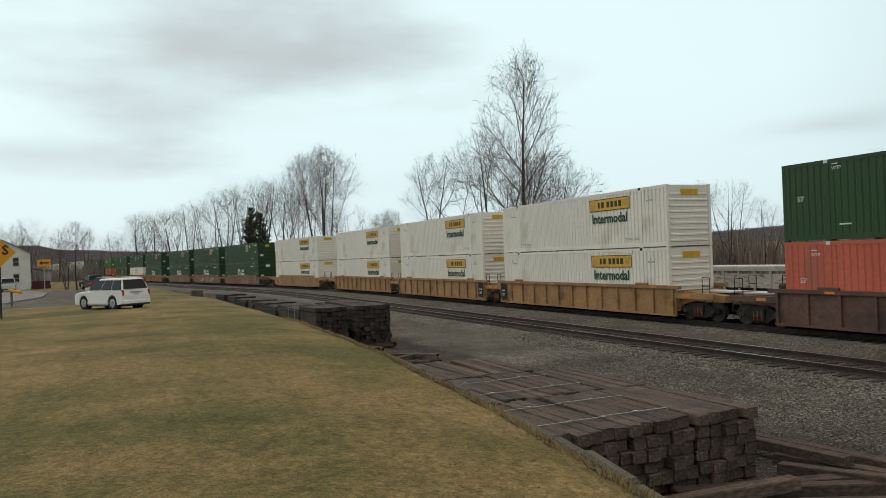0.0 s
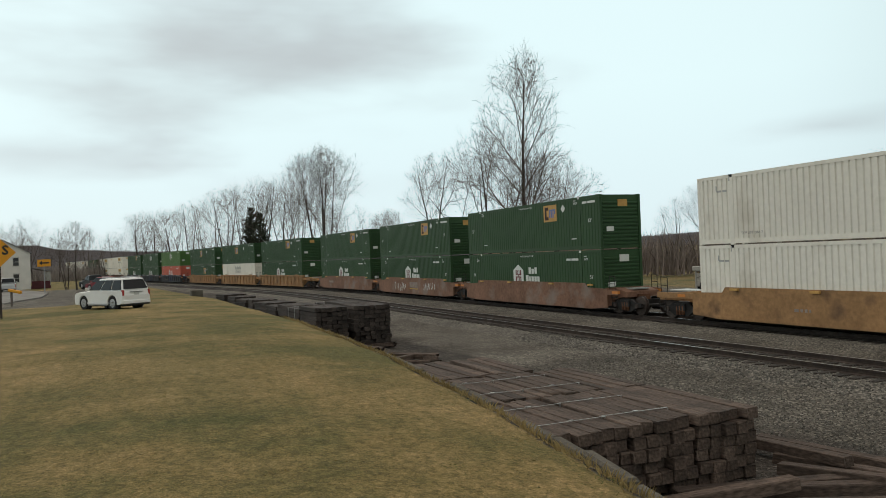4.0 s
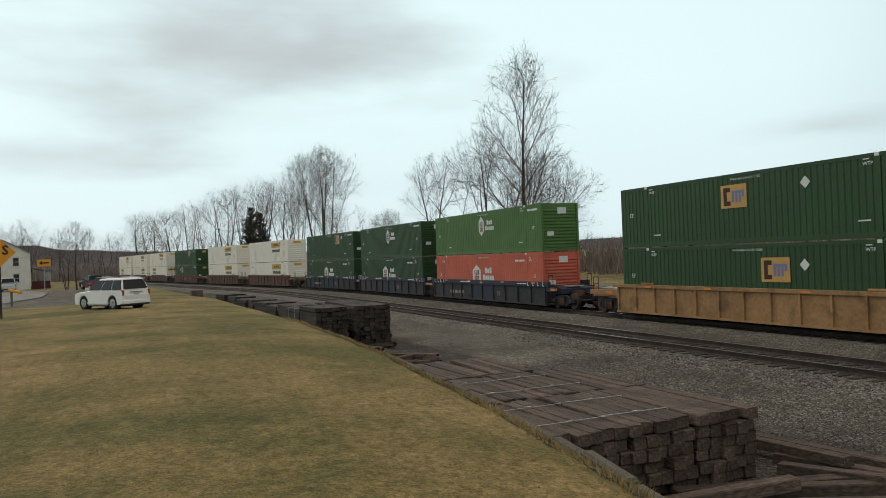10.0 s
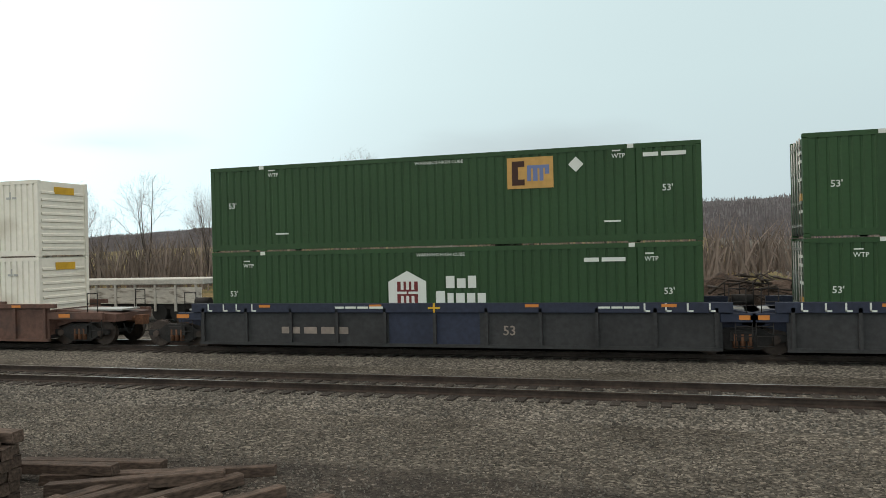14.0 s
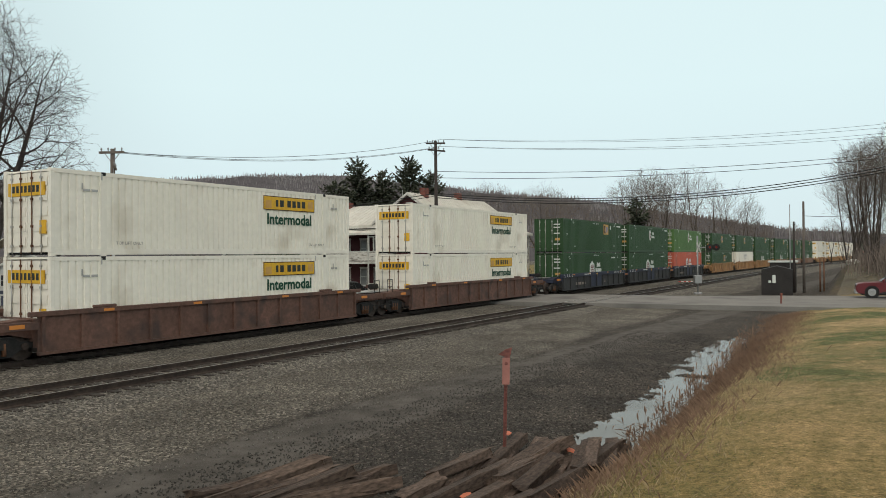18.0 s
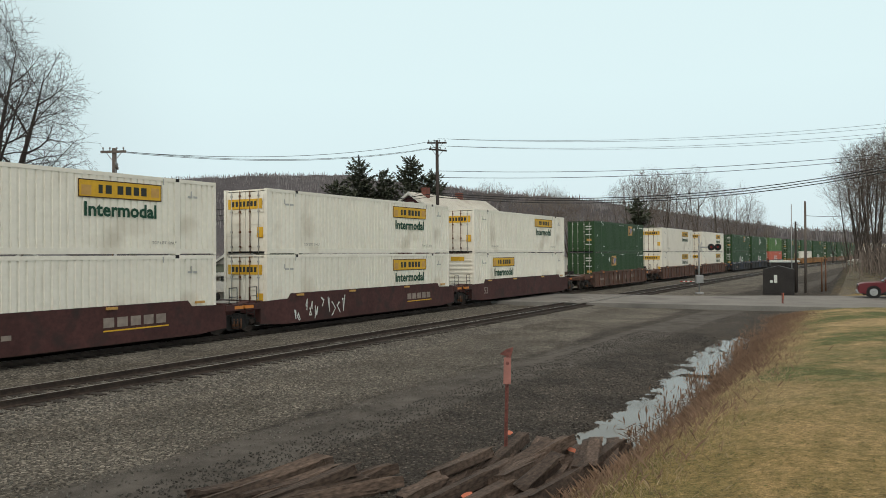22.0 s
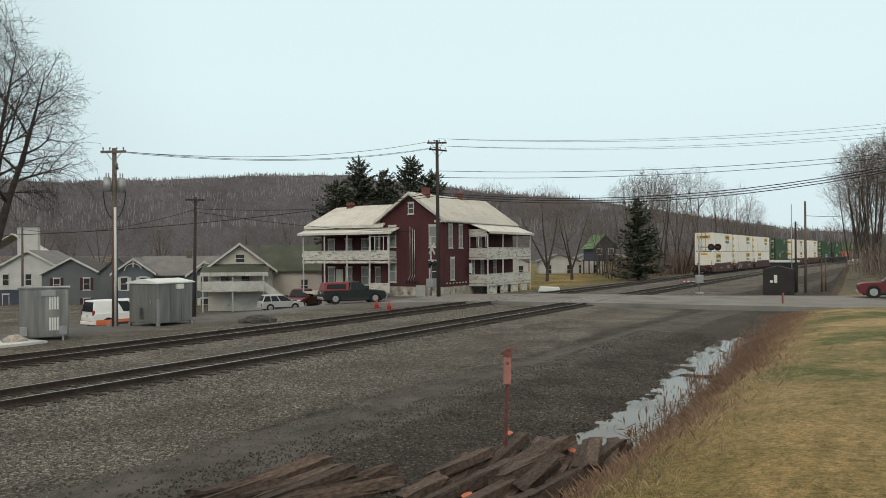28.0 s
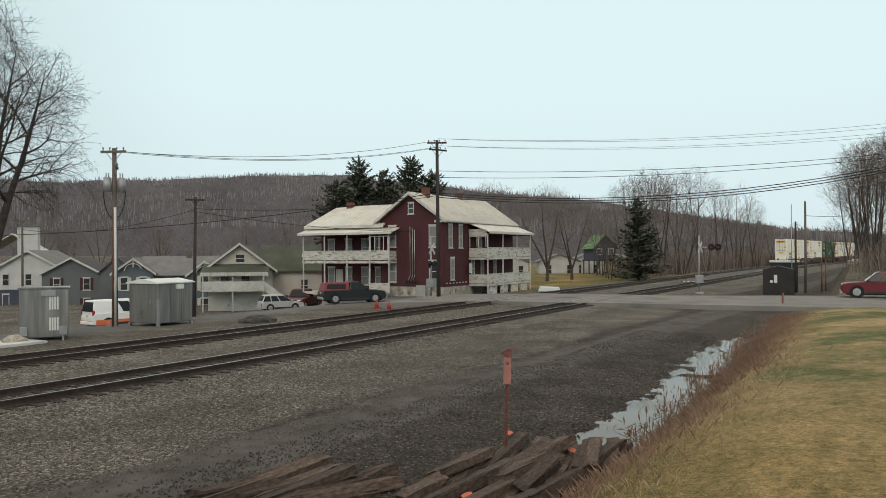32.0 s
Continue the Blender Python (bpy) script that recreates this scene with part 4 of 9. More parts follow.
PAINT = {"tan": M_CAR_TAN, "brown": M_CAR_BROWN, "red": M_CAR_RED, "maroon": M_CAR_MAROON, "blue": M_CAR_BLUE}
WAGON_LABEL = {
    ("ribbed", "tan"): "tan ribbed steel well wagon carrying two containers", ("ribbed", "brown"): "brown ribbed steel well wagon carrying two containers",
    ("smooth", "tan"): "tan smooth-sided well wagon carrying two containers", ("smooth", "red"): "faded red-brown well wagon with peeling grey patches",
    ("smooth", "maroon"): "dark maroon smooth-sided articulated well wagon", ("blue", "blue"): "grimy grey and blue articulated well wagon"}
BOX_PAINT = {"green": M_GREEN, "ltgreen": M_LTGREEN, "red": M_RED, "white": M_WHITE}
BOX_LABEL = {
    "green:emp": "dark green corrugated container with tan logo square", "green:emp_mid": "dark green container with central tan logo square", "green:emp_right": "dark green lower container with tan logo square", "green:emp_low": "dark green container with tan logo square and diamond",
    "green:hub_low": "dark green corrugated container with pointed white logo", "green:hub_top": "dark green container with white hexagonal logo",
    "ltgreen:hub_top": "olive green container with white hexagonal logo", "red:hub_low": "faded orange-red container with pointed white logo",
    "white:white": "white corrugated container with yellow logo panel, Intermodal lettering", "white:plain_white": "smooth white container with grey logo and INTERMODAL lettering",
    "white:white_reversed": "white container with louvred end facing the rear"}
MOVERS = []
MADE = {}


def get_box(kind):
    if kind not in MADE:
        paint, design = kind.split(":")
        MADE[kind] = container(BOX_PAINT[paint], "white" if design.startswith("white") else design, BOX_LABEL[kind], "stacked containers of the train")
        return MADE[kind]
    return copy_thing(MADE[kind], Matrix())


for s0, style, paint, upper, lower, lt, rt, joint, marks in CONSIST:
    key = ("wagon", style, paint, lt, rt, joint)
    if key in MADE and not marks:
        wagon = copy_thing(MADE[key], Matrix())
    else:
        wagon = well_wagon(style, PAINT[paint], WAGON_LABEL[style, paint], lt, rt, joint)
        if not marks:
            MADE[key] = wagon
    mark_wagon(wagon, style, marks)
    MOVERS.append((wagon, s0, 0.0, 0))
    MOVERS.append((get_box(lower), s0, FLOOR, 180 if "reversed" in lower else 0))
    MOVERS.append((get_box(upper), s0 + 0.02, SEAM + 0.012, 0))


def train_motion():
    for ob, s0, z, turn in MOVERS:
        rows = []
        for k in range(33):
            t = 1.0 * k
            x, y, head = on_line(s0 + run(t))
            rows.append((t, pose(x, y, z, 0, 0, head + turn)))
        walk(ob, rows)


# ---- trees, brush and hills
M_BARK = material("grey_brown_bark", (0.062, 0.050, 0.042), 0.9, 0, 3.0, 0.3, 20, random_amount=0.15)
M_TWIG = material("bare_twigs", (0.135, 0.108, 0.090), 0.9, 0, 0.5, 0.2, random_amount=0.2)
M_BIRCH = material("pale_birch_bark", (0.34, 0.31, 0.28), 0.85, 0, 4.0, 0.3, 18)
M_NEEDLE = material("dark_conifer_needles", (0.066, 0.074, 0.050), 0.9, 0, 0.6, 0.35, 6, random_amount=0.3, island=True)
M_BRUSH = material("brown_winter_brush", (0.165, 0.132, 0.112), 0.95, 0, 0.8, 0.3, random_amount=0.3, island=True)


def hill_material():
    """Bare woods from afar: mottled by azimuth and height, with darker stands of evergreens."""
    m = bpy.data.materials.new("bare_wooded_hillside")
    m.use_nodes = True
    n, l = m.node_tree.nodes, m.node_tree.links
    b = n["Principled BSDF"]
    b.inputs["Roughness"].default_value, b.inputs["Specular IOR Level"].default_value = 1.0, 0.0
    uv = n.new("ShaderNodeUVMap")
    last = None
    for scale, lo, hi in ((0.55, 0.80, 1.22), (0.12, 0.86, 1.14), (0.018, 0.82, 1.16)):
        t = n.new("ShaderNodeTexNoise")
        t.inputs["Scale"].default_value, t.inputs["Detail"].default_value = scale, 5.0
        l.new(uv.outputs[0], t.inputs[0])
        r = n.new("ShaderNodeMapRange")
        r.inputs[1].default_value, r.inputs[2].default_value, r.inputs[3].default_value, r.inputs[4].default_value = 0.3, 0.7, lo, hi
        l.new(t.outputs[0], r.inputs[0])
        x = n.new("ShaderNodeMixRGB")
        x.blend_type, x.inputs[0].default_value = "MULTIPLY", 1.0
        if last is None:
            x.inputs[1].default_value = (0.086, 0.081, 0.085, 1)
        else:
            l.new(last, x.inputs[1])
        l.new(r.outputs[0], x.inputs[2])
        last = x.outputs[0]
    l.new(last, b.inputs["Base Color"])
    return m


M_HILL = hill_material()
# the brush colour again, paled to put the distance haze into it
M_FARBRUSH = material("haze_paled_far_brush", (0.27, 0.235, 0.21), 0.95, 0, 0.8, 0.3, random_amount=0.3, island=True)
M_HILLTREE = material("distant_bare_trees", (0.200, 0.184, 0.184), 1.0, 0, 0.03, 0.15, random_amount=0.3, island=True, spec=0.0)


class Tubes:
    """Collects tapered tubes and blades into one mesh."""

    def __init__(self):
        self.v, self.f = [], []

    def add(self, points, radii, sides):
        start = len(self.v)
        n = len(points)
        for k in range(n):
            d = (points[min(k + 1, n - 1)] - points[max(k - 1, 0)])
            q = d.to_track_quat("Z", "Y")
            a, b = q @ Vector((1, 0, 0)), q @ Vector((0, 1, 0))
            for j in range(sides):
                t = 2 * math.pi * j / sides
                self.v.append(points[k] + (a * math.cos(t) + b * math.sin(t)) * radii[k])
        for k in range(n - 1):
            for j in range(sides):
                i0, i1 = start + k * sides + j, start + k * sides + (j + 1) % sides
                self.f.append((i0, i1, i1 + sides, i0 + sides))

    def mesh(self, name, mat, smooth=True):
        me = bpy.data.meshes.new(name)
        me.from_pydata([tuple(p) for p in self.v], [], self.f)
        if smooth:
            me.shade_smooth()
        me.materials.append(mat)
        return me


def bare_tree_meshes(seed, height, radius, shape="round", stems=1, clear=0.2, fork=0.0, density=1.0, droop=0.0, lean=(8, 24), angle=(58, 28), trunk_r=None, bark=None, twig=None, light=False):
    """Trunk and crown of a leafless tree: limbs reach out to a crown outline and split into twigs."""
    rnd = random.Random(seed)
    trunk, crown = Tubes(), Tubes()
    s = height / 15
    trunk_r = trunk_r or height * 0.015
    floor = height * clear

    def allowed(z):
        u = (z - floor) / (height - floor)
        if u < 0:
            return radius * 0.5
        if u >= 1:
            return 0.0
        if shape == "cone":
            return radius * (0.90 * (1 - u) ** 0.8 + 0.10 * min(1, (1 - u) * 6))
        mid = 0.38 if shape == "round" else 0.58
        if u > mid:
            return radius * math.sqrt(max(0.0, 1 - ((u - mid) / (1 - mid)) ** 2))
        return radius * ((0.62 if shape == "round" else 0.30) + (0.38 if shape == "round" else 0.70) * u / mid)

    def room(p, d, most):
        step = most / 12
        for k in range(1, 13):
            q = p + d * (step * k)
            if math.hypot(q.x, q.y) > allowed(q.z):
                return step * k
        return most

    def path(p, d, length, r, level, steps, wob, rise):
        pts, rad = [p], [r]
        for k in range(steps):
            d = (d + Vector((rnd.gauss(0, wob), rnd.gauss(0, wob), rnd.gauss(0, wob) + rise))).normalized()
            p = p + d * (length / steps)
            pts.append(p)
            rad.append(max(r * (1 - (0.94 if level == 0 and steps > 3 else 0.80 if level else 0.3) * (k + 1) / steps), 0.0058 * s))
        (trunk if level == 0 else crown).add(pts, rad, ((8, 5, 4, 3) if not light else (6, 3, 3, 3))[level])
        return pts, rad

    def split(pts, rad, length, level, count, lo):
        n = len(pts) - 1
        turn = rnd.uniform(0, 6.28)
        for k in range(count):
            f = lo + (1.0 - lo) * (k + rnd.uniform(0.1, 0.9)) / count
            i = min(int(f * n), n - 1)
            at = pts[i].lerp(pts[i + 1], f * n - i)
            base = (pts[i + 1] - pts[i]).normalized()
            turn += 2.4 + rnd.uniform(-0.5, 0.5)
            q = base.to_track_quat("Z", "Y")
            open_at = radians(angle[0] + (angle[1] - angle[0]) * f) if level == 0 else radians(rnd.uniform(28, 58))
            d = q @ Vector((math.sin(open_at) * math.cos(turn), math.sin(open_at) * math.sin(turn), math.cos(open_at)))
            if level == 0:
                ln = room(at, d, height * 0.55) * rnd.uniform(0.8, 1.06)
                grow(at, d, ln, min(rad[i] * rnd.uniform(0.34, 0.52), trunk_r * 0.5), 1)
            elif level == 1:
                ln = min(room(at, d, length) * 1.1, length * (0.62 - 0.34 * f) * rnd.uniform(0.7, 1.25) + 0.25 * s)
                grow(at, d, ln, rad[i] * rnd.uniform(0.4, 0.6), 2)
            elif level == 2 and not light:
                grow(at, d, length * rnd.uniform(0.32, 0.6) * (1.15 - 0.5 * f) + 0.12 * s, 0.0085 * s, 3)
            else:
                tip = at + (d + Vector((0, 0, 0.15 - droop * 2))).normalized() * s * (rnd.uniform(0.22, 0.55) if not light else rnd.uniform(0.5, 1.2))
                side = Vector((rnd.gauss(0, 1), rnd.gauss(0, 1), rnd.gauss(0, 0.5))).normalized() * (0.0062 if not light else 0.0085) * s
                j = len(crown.v)
                crown.v += [at - side, at + side, tip + side * 0.5, tip - side * 0.5]
                crown.f.append((j, j + 1, j + 2, j + 3))

    def grow(p, d, length, r, level):
        if length < 0.1 * s:
            return
        steps = ((6, 5, 4, 2) if not light else (5, 4, 2, 2))[level]
        rise = (0.05, 0.07 - droop * 0.6, 0.05 - droop * 1.4, 0.05 - droop * 2.2)[level]
        pts, rad = path(p, d, length, max(r, 0.009 * s), level, steps, (0.04, 0.10, 0.13, 0.14)[level], rise)
        unit = length / s
        if level == 0:
            split(pts, rad, length, 0, int(max(6, 17 * density / stems ** 0.55)), 0.30 if fork else max(0.16, clear * 0.9))
        elif level == 1:
            split(pts, rad, length, 1, int(min(13, 3 + unit * 2.0 * density)), 0.16)
        elif level == 2:
            split(pts, rad, length, 2, int(min(8, 2 + unit * 3.0 * density)), 0.15)
        else:
            split(pts, rad, length, 3, 4, 0.2)

    start = Vector((0, 0, -0.3))
    if fork:
        pts, rad = path(start, Vector((rnd.gauss(0, 0.04), rnd.gauss(0, 0.04), 1)).normalized(), height * fork + 0.3, trunk_r, 0, 3, 0.03, 0.03)
        start = pts[-1] - Vector((0, 0, 0.15))
    for k in range(stems):
        az = k * 2 * math.pi / stems + rnd.uniform(-0.4, 0.4)
        tilt = radians(0.6 if stems == 1 else rnd.uniform(*lean))
        d = Vector((math.cos(az) * math.sin(tilt), math.sin(az) * math.sin(tilt), math.cos(tilt)))
        at = start + Vector((math.cos(az), math.sin(az), 0)) * (0 if stems == 1 else trunk_r * (0.3 if fork else 1.6))
        ln = room(at, d, height * 1.1) * rnd.uniform(0.9, 1.0)
        grow(at, d, ln, trunk_r * (1 if stems == 1 else 0.62), 0)
    return trunk.mesh("trunk", bark or M_BARK), crown.mesh("crown", twig or (M_TWIG if bark is None else bark))


def tree_thing(meshes, m, label, group="", category="tree"):
    t = thing("bare_tree", label, category, m, group)
    share("trunk", meshes[0], t)
    share("crown", meshes[1], t)
    return t


BIG = bare_tree_meshes(4, 20.9, 5.4, "cone", 1, 0.26, density=1.15, angle=(60, 26), trunk_r=0.26)
FORKED = bare_tree_meshes(11, 13.0, 6.6, "round", 5, 0.16, 0.10, 0.8, lean=(14, 42), trunk_r=0.24)
STEMS = bare_tree_meshes(21, 17.6, 5.4, "vase", 6, 0.30, density=0.75, lean=(5, 15), angle=(38, 24), trunk_r=0.24)
MID = [bare_tree_meshes(31, 15.0, 5.0, "round", 3, 0.22, 0.16, 0.7), bare_tree_meshes(32, 15.0, 5.4, "vase", 4, 0.2, 0.0, 0.65, lean=(6, 20)), bare_tree_meshes(33, 15.0, 4.4, "round", 2, 0.24, 0.22, 0.75, lean=(5, 14))]
FAR = [bare_tree_meshes(81, 15.0, 5.2, "round", 3, 0.22, 0.16, 0.8, light=True), bare_tree_meshes(82, 15.0, 5.6, "vase", 4, 0.2, 0.0, 0.75, lean=(6, 20), light=True), bare_tree_meshes(83, 15.0, 4.4, "round", 2, 0.24, 0.22, 0.9, lean=(5, 14), light=True)]
M_DARKBARK = material("dark_wet_bark", (0.052, 0.042, 0.037), 0.9, 0, 3.0, 0.3, 20)
DROOP = [bare_tree_meshes(41, 18.9, 6.4, "round", 4, 0.10, 0.16, 1.15, 0.085, lean=(6, 20), angle=(80, 36), trunk_r=0.50, bark=M_DARKBARK), bare_tree_meshes(42, 17.5, 5.8, "round", 3, 0.12, 0.2, 0.9, 0.075, lean=(6, 20), angle=(74, 36), trunk_r=0.42, bark=M_DARKBARK)]
DENSE = [bare_tree_meshes(71, 15.0, 5.0, "vase", 6, 0.14, 0.0, 0.62, lean=(4, 17), angle=(42, 24)), bare_tree_meshes(72, 15.0, 4.6, "round", 5, 0.16, 0.06, 0.65, lean=(5, 18), angle=(46, 26))]


def plant(meshes, x, y, scale, turn, label, group="", z=None):
    g = ground_z(x, y) if z is None else z
    return tree_thing(meshes, pose(x, y, g, 0, 0, turn) @ Matrix.Scale(scale, 4), label, group)


TALL = "tall leafless tree with fine grey-brown twigs"
plant(BIG, -56.5, 31.5, 1.02, 40, "tall leafless tree with a straight grey trunk", z=-0.2)
plant(FORKED, -62.0, 31.4, 1.08, 10, "leafless tree with a spreading forked crown", z=-0.2)
plant(FORKED, -54.5, 32.6, 0.84, 130, "leafless tree with a spreading forked crown", z=-0.2)
plant(MID[2], -78.4, 33.0, 0.95, 100, TALL, "trees behind the train")
plant(STEMS, -107.9, 28.0, 1.07, 30, "leafless tree with many upright stems", z=-0.2)
plant(MID[0], -96.0, 33.0, 0.62, 80, TALL, "trees behind the train")
plant(MID[1], -101.0, 36.0, 0.66, 10, TALL, "trees behind the train")
for k, (x, y, s) in enumerate(((-164, 22.5, 1.1), (-158, 26, 1.15), (-150, 28, 1.15), (-143, 30, 1.05), (-170, 20, 1.0), (-136, 31, 0.9), (-125, 34, 0.85), (-118, 35, 0.8), (-180, 17, 1.0), (-190, 14, 0.95), (-202, 11, 1.0), (-161, 29, 1.0), (-214, 8, 1.0), (-147, 33, 0.95))):
    plant(MID[k % 3] if k % 3 == 0 else FAR[k % 3], x, y, s * (1.14 if x < -130 else 1.0), 37 * k, TALL, "trees behind the train", z=-0.3)
for k in range(26):
    x, y = -250 - 2.0 * (k % 5), 36 - 2.4 * k
    plant(FAR[k % 3], x + 4 * math.sin(k * 1.7), y, 0.86 + 0.2 * math.sin(k * 2.3), 71 * k, TALL, "far row of trees", z=-0.6)
plant(MID[2], -127, -3.9, 0.66, 20, "slender leafless tree beside the road")
plant(MID[1], -134, -5.5, 0.50, 60, TALL)
for k, (x, y, s) in enumerate(((-200, -16, 1.0), (-205, -20, 0.95), (-198, -24, 0.9))):
    plant(FAR[k % 3], x, y, s, 50 * k, "broad leafless tree with brownish twigs beyond the house")
for k in range(16):
    x = -84 + 5.2 * k
    plant(FAR[k % 3], x, 66 + 5 * math.sin(k * 2.1) + 0.05 * abs(x), 0.62 + 0.12 * math.sin(k * 1.3), 63 * k, TALL, "trees at the edge of the wood", z=0.5)
plant(DROOP[0], 28.4, 48.8, 0.99, 0, "large leafless tree with drooping branch ends", z=0.1)
plant(DROOP[1], 23.2, 51.2, 0.86, 60, "large leafless tree with drooping branch ends", z=0.1)
birch = bare_tree_meshes(51, 8.0, 2.6, "vase", 3, 0.25, density=0.7, bark=M_BIRCH)
plant(birch, -15.8, 50.5, 1.0, 0, "young birch tree with pale bark", z=0.1)
plant(birch, -18.2, 53.0, 0.9, 70, "young birch tree with pale bark", z=0.1)


def conifer(x, y, height, radius, seed, z=0.0, label="dark green conifer among bare trees", base=0.06, taper=0.8):
    """Whorls of drooping boughs with upturned tips, each fringed with hanging sprays."""
    rnd = random.Random(seed)
    t = thing("conifer", label, "tree", pose(x, y, z))
    tr = Tubes()
    tr.add([Vector((0, 0, -0.2)), Vector((0, 0, height * 0.6)), Vector((0, 0, height))], [height * 0.018, height * 0.01, 0.02], 7)
    share("trunk", tr.mesh("trunk", M_BARK), t)
    v, f = [], []

    def spray(p, d, ln, w):
        side = d.cross(Vector((rnd.gauss(0, 0.5), rnd.gauss(0, 0.5), 1))).normalized() * w
        i = len(v)
        v.extend((p - side * 0.5, p + side * 0.5, p + d * ln * 0.55 + side, p + d * ln, p + d * ln * 0.55 - side))
        f.append((i, i + 1, i + 2, i + 3, i + 4))

    h = base
    while h < 0.985:
        r0 = radius * (1 - h) ** taper + 0.15
        for j in range(9 if h < 0.8 else 6):
            a = rnd.uniform(0, 6.283)
            r = r0 * rnd.choice((0.55, 0.75, 0.9, 1.0, 1.0, 1.18))
            up = -0.32 + 0.75 * h + rnd.uniform(-0.12, 0.12)
            out = Vector((math.cos(a), math.sin(a), 0))
            p0 = Vector((0, 0, height * h + rnd.uniform(-0.15, 0.15)))
            n = max(3, int(r / 0.26))
            for q in range(n):
                u = (q + 0.6) / n
                p = p0 + out * (r * u) + Vector((0, 0, r * (up * u + 0.28 * u * u)))
                for sgn in (-1, 1):
                    d = (out * 0.75 + Vector((-out.y, out.x, 0)) * sgn * rnd.uniform(0.45, 0.9) + Vector((0, 0, rnd.uniform(-0.55, 0.12)))).normalized()
                    spray(p, d, rnd.uniform(0.40, 0.80) * (1.15 - 0.5 * u) * min(1.0, 0.5 + r0 / 3), rnd.uniform(0.10, 0.18))
                spray(p, (out + Vector((0, 0, up + 0.4 * u))).normalized(), rnd.uniform(0.4, 0.6), 0.12)
        h += 0.36 / height * rnd.uniform(0.7, 1.4)
    for q in range(8):
        spray(Vector((0, 0, height * (0.96 + 0.006 * q))), Vector((rnd.gauss(0, 0.25), rnd.gauss(0, 0.25), 1)).normalized(), 0.5, 0.05)
    me = bpy.data.meshes.new("needles")
    me.from_pydata([tuple(p) for p in v], [], f)
    me.materials.append(M_NEEDLE)
    share("crown", me, t)
    return t


conifer(-154, 26, 14.5, 3.4, 3, -0.3)
conifer(-149, 27, 13, 3.0, 4, -0.3)
conifer(-13, 60, 7, 2.2, 7, 0.3)

# brush: thin upright stems in drifts along the edge of the wood
def brush(name, spots, height, mat, label, seed, width=0.05, lean=0.25):
    rnd = random.Random(seed)
    v, f = [], []
    for x, y, z, n, r in spots:
        for _ in range(n):
            px, py = x + rnd.gauss(0, r), y + rnd.gauss(0, r)
            h = height * rnd.uniform(0.45, 1.1)
            lx, ly = rnd.gauss(0, lean) * h, rnd.gauss(0, lean) * h
            a = rnd.uniform(0, math.pi)
            w = width * rnd.uniform(0.6, 1.3)
            cx, cy = math.cos(a) * w, math.sin(a) * w
            i = len(v)
            v += [(px - cx, py - cy, z - 0.15), (px + cx, py + cy, z - 0.15), (px + lx * 0.4 + cx * 0.7, py + ly * 0.4 + cy * 0.7, z + h * 0.55), (px + lx, py + ly, z + h), (px + lx * 0.4 - cx * 0.7, py + ly * 0.4 - cy * 0.7, z + h * 0.55)]
            f += [(i, i + 1, i + 2, i + 4), (i + 4, i + 2, i + 3)]
    me = bpy.data.meshes.new(name)
    me.from_pydata(v, [], f)
    me.materials.append(mat)
    return tagged(new(name, me), label, "brush", kind="stuff")


rnd0 = random.Random(5)
brush("woodland_brush", [(x, 66 + rnd0.uniform(-7, 26), 0.3, 30, 1.6) for x in np.arange(-120, 24, 0.75)], 5.2, M_BRUSH, "brown leafless brush along the edge of the wood", 8, 0.09)
brush("trackside_brush", [(x, 25 + bend(x) + 9 + rnd0.uniform(0, 9), -0.3, 40, 1.2) for x in np.arange(-245, -85, 1.1)], 3.6, M_BRUSH, "brown leafless brush behind the tracks", 9, 0.07)
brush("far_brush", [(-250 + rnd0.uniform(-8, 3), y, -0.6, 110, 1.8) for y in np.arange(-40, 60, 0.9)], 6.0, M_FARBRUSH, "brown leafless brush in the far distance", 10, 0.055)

HILL_AZ = (-60, -30, -12, 0, 6, 7.7, 16.2, 19, 26.7, 36.5, 41.4, 49, 56, 65.4, 75, 84, 90, 95, 98.7, 103, 110.9, 118, 124.7, 129.7, 134.9, 150, 170, 182.9, 184.2, 190, 210, 240)
HILL_EL = (0.8, 0.8, 1.0, 1.2, 1.6, 1.95, 3.4, 3.95, 4.7, 5.9, 5.95, 5.45, 5.05, 5.4, 3.9, 2.95, 2.9, 3.3, 4.55, 4.1, 3.4, 2.4, 1.85, 1.55, 1.25, 0.8, 0.9, 1.5, 1.85, 1.6, 1.2, 1.0)


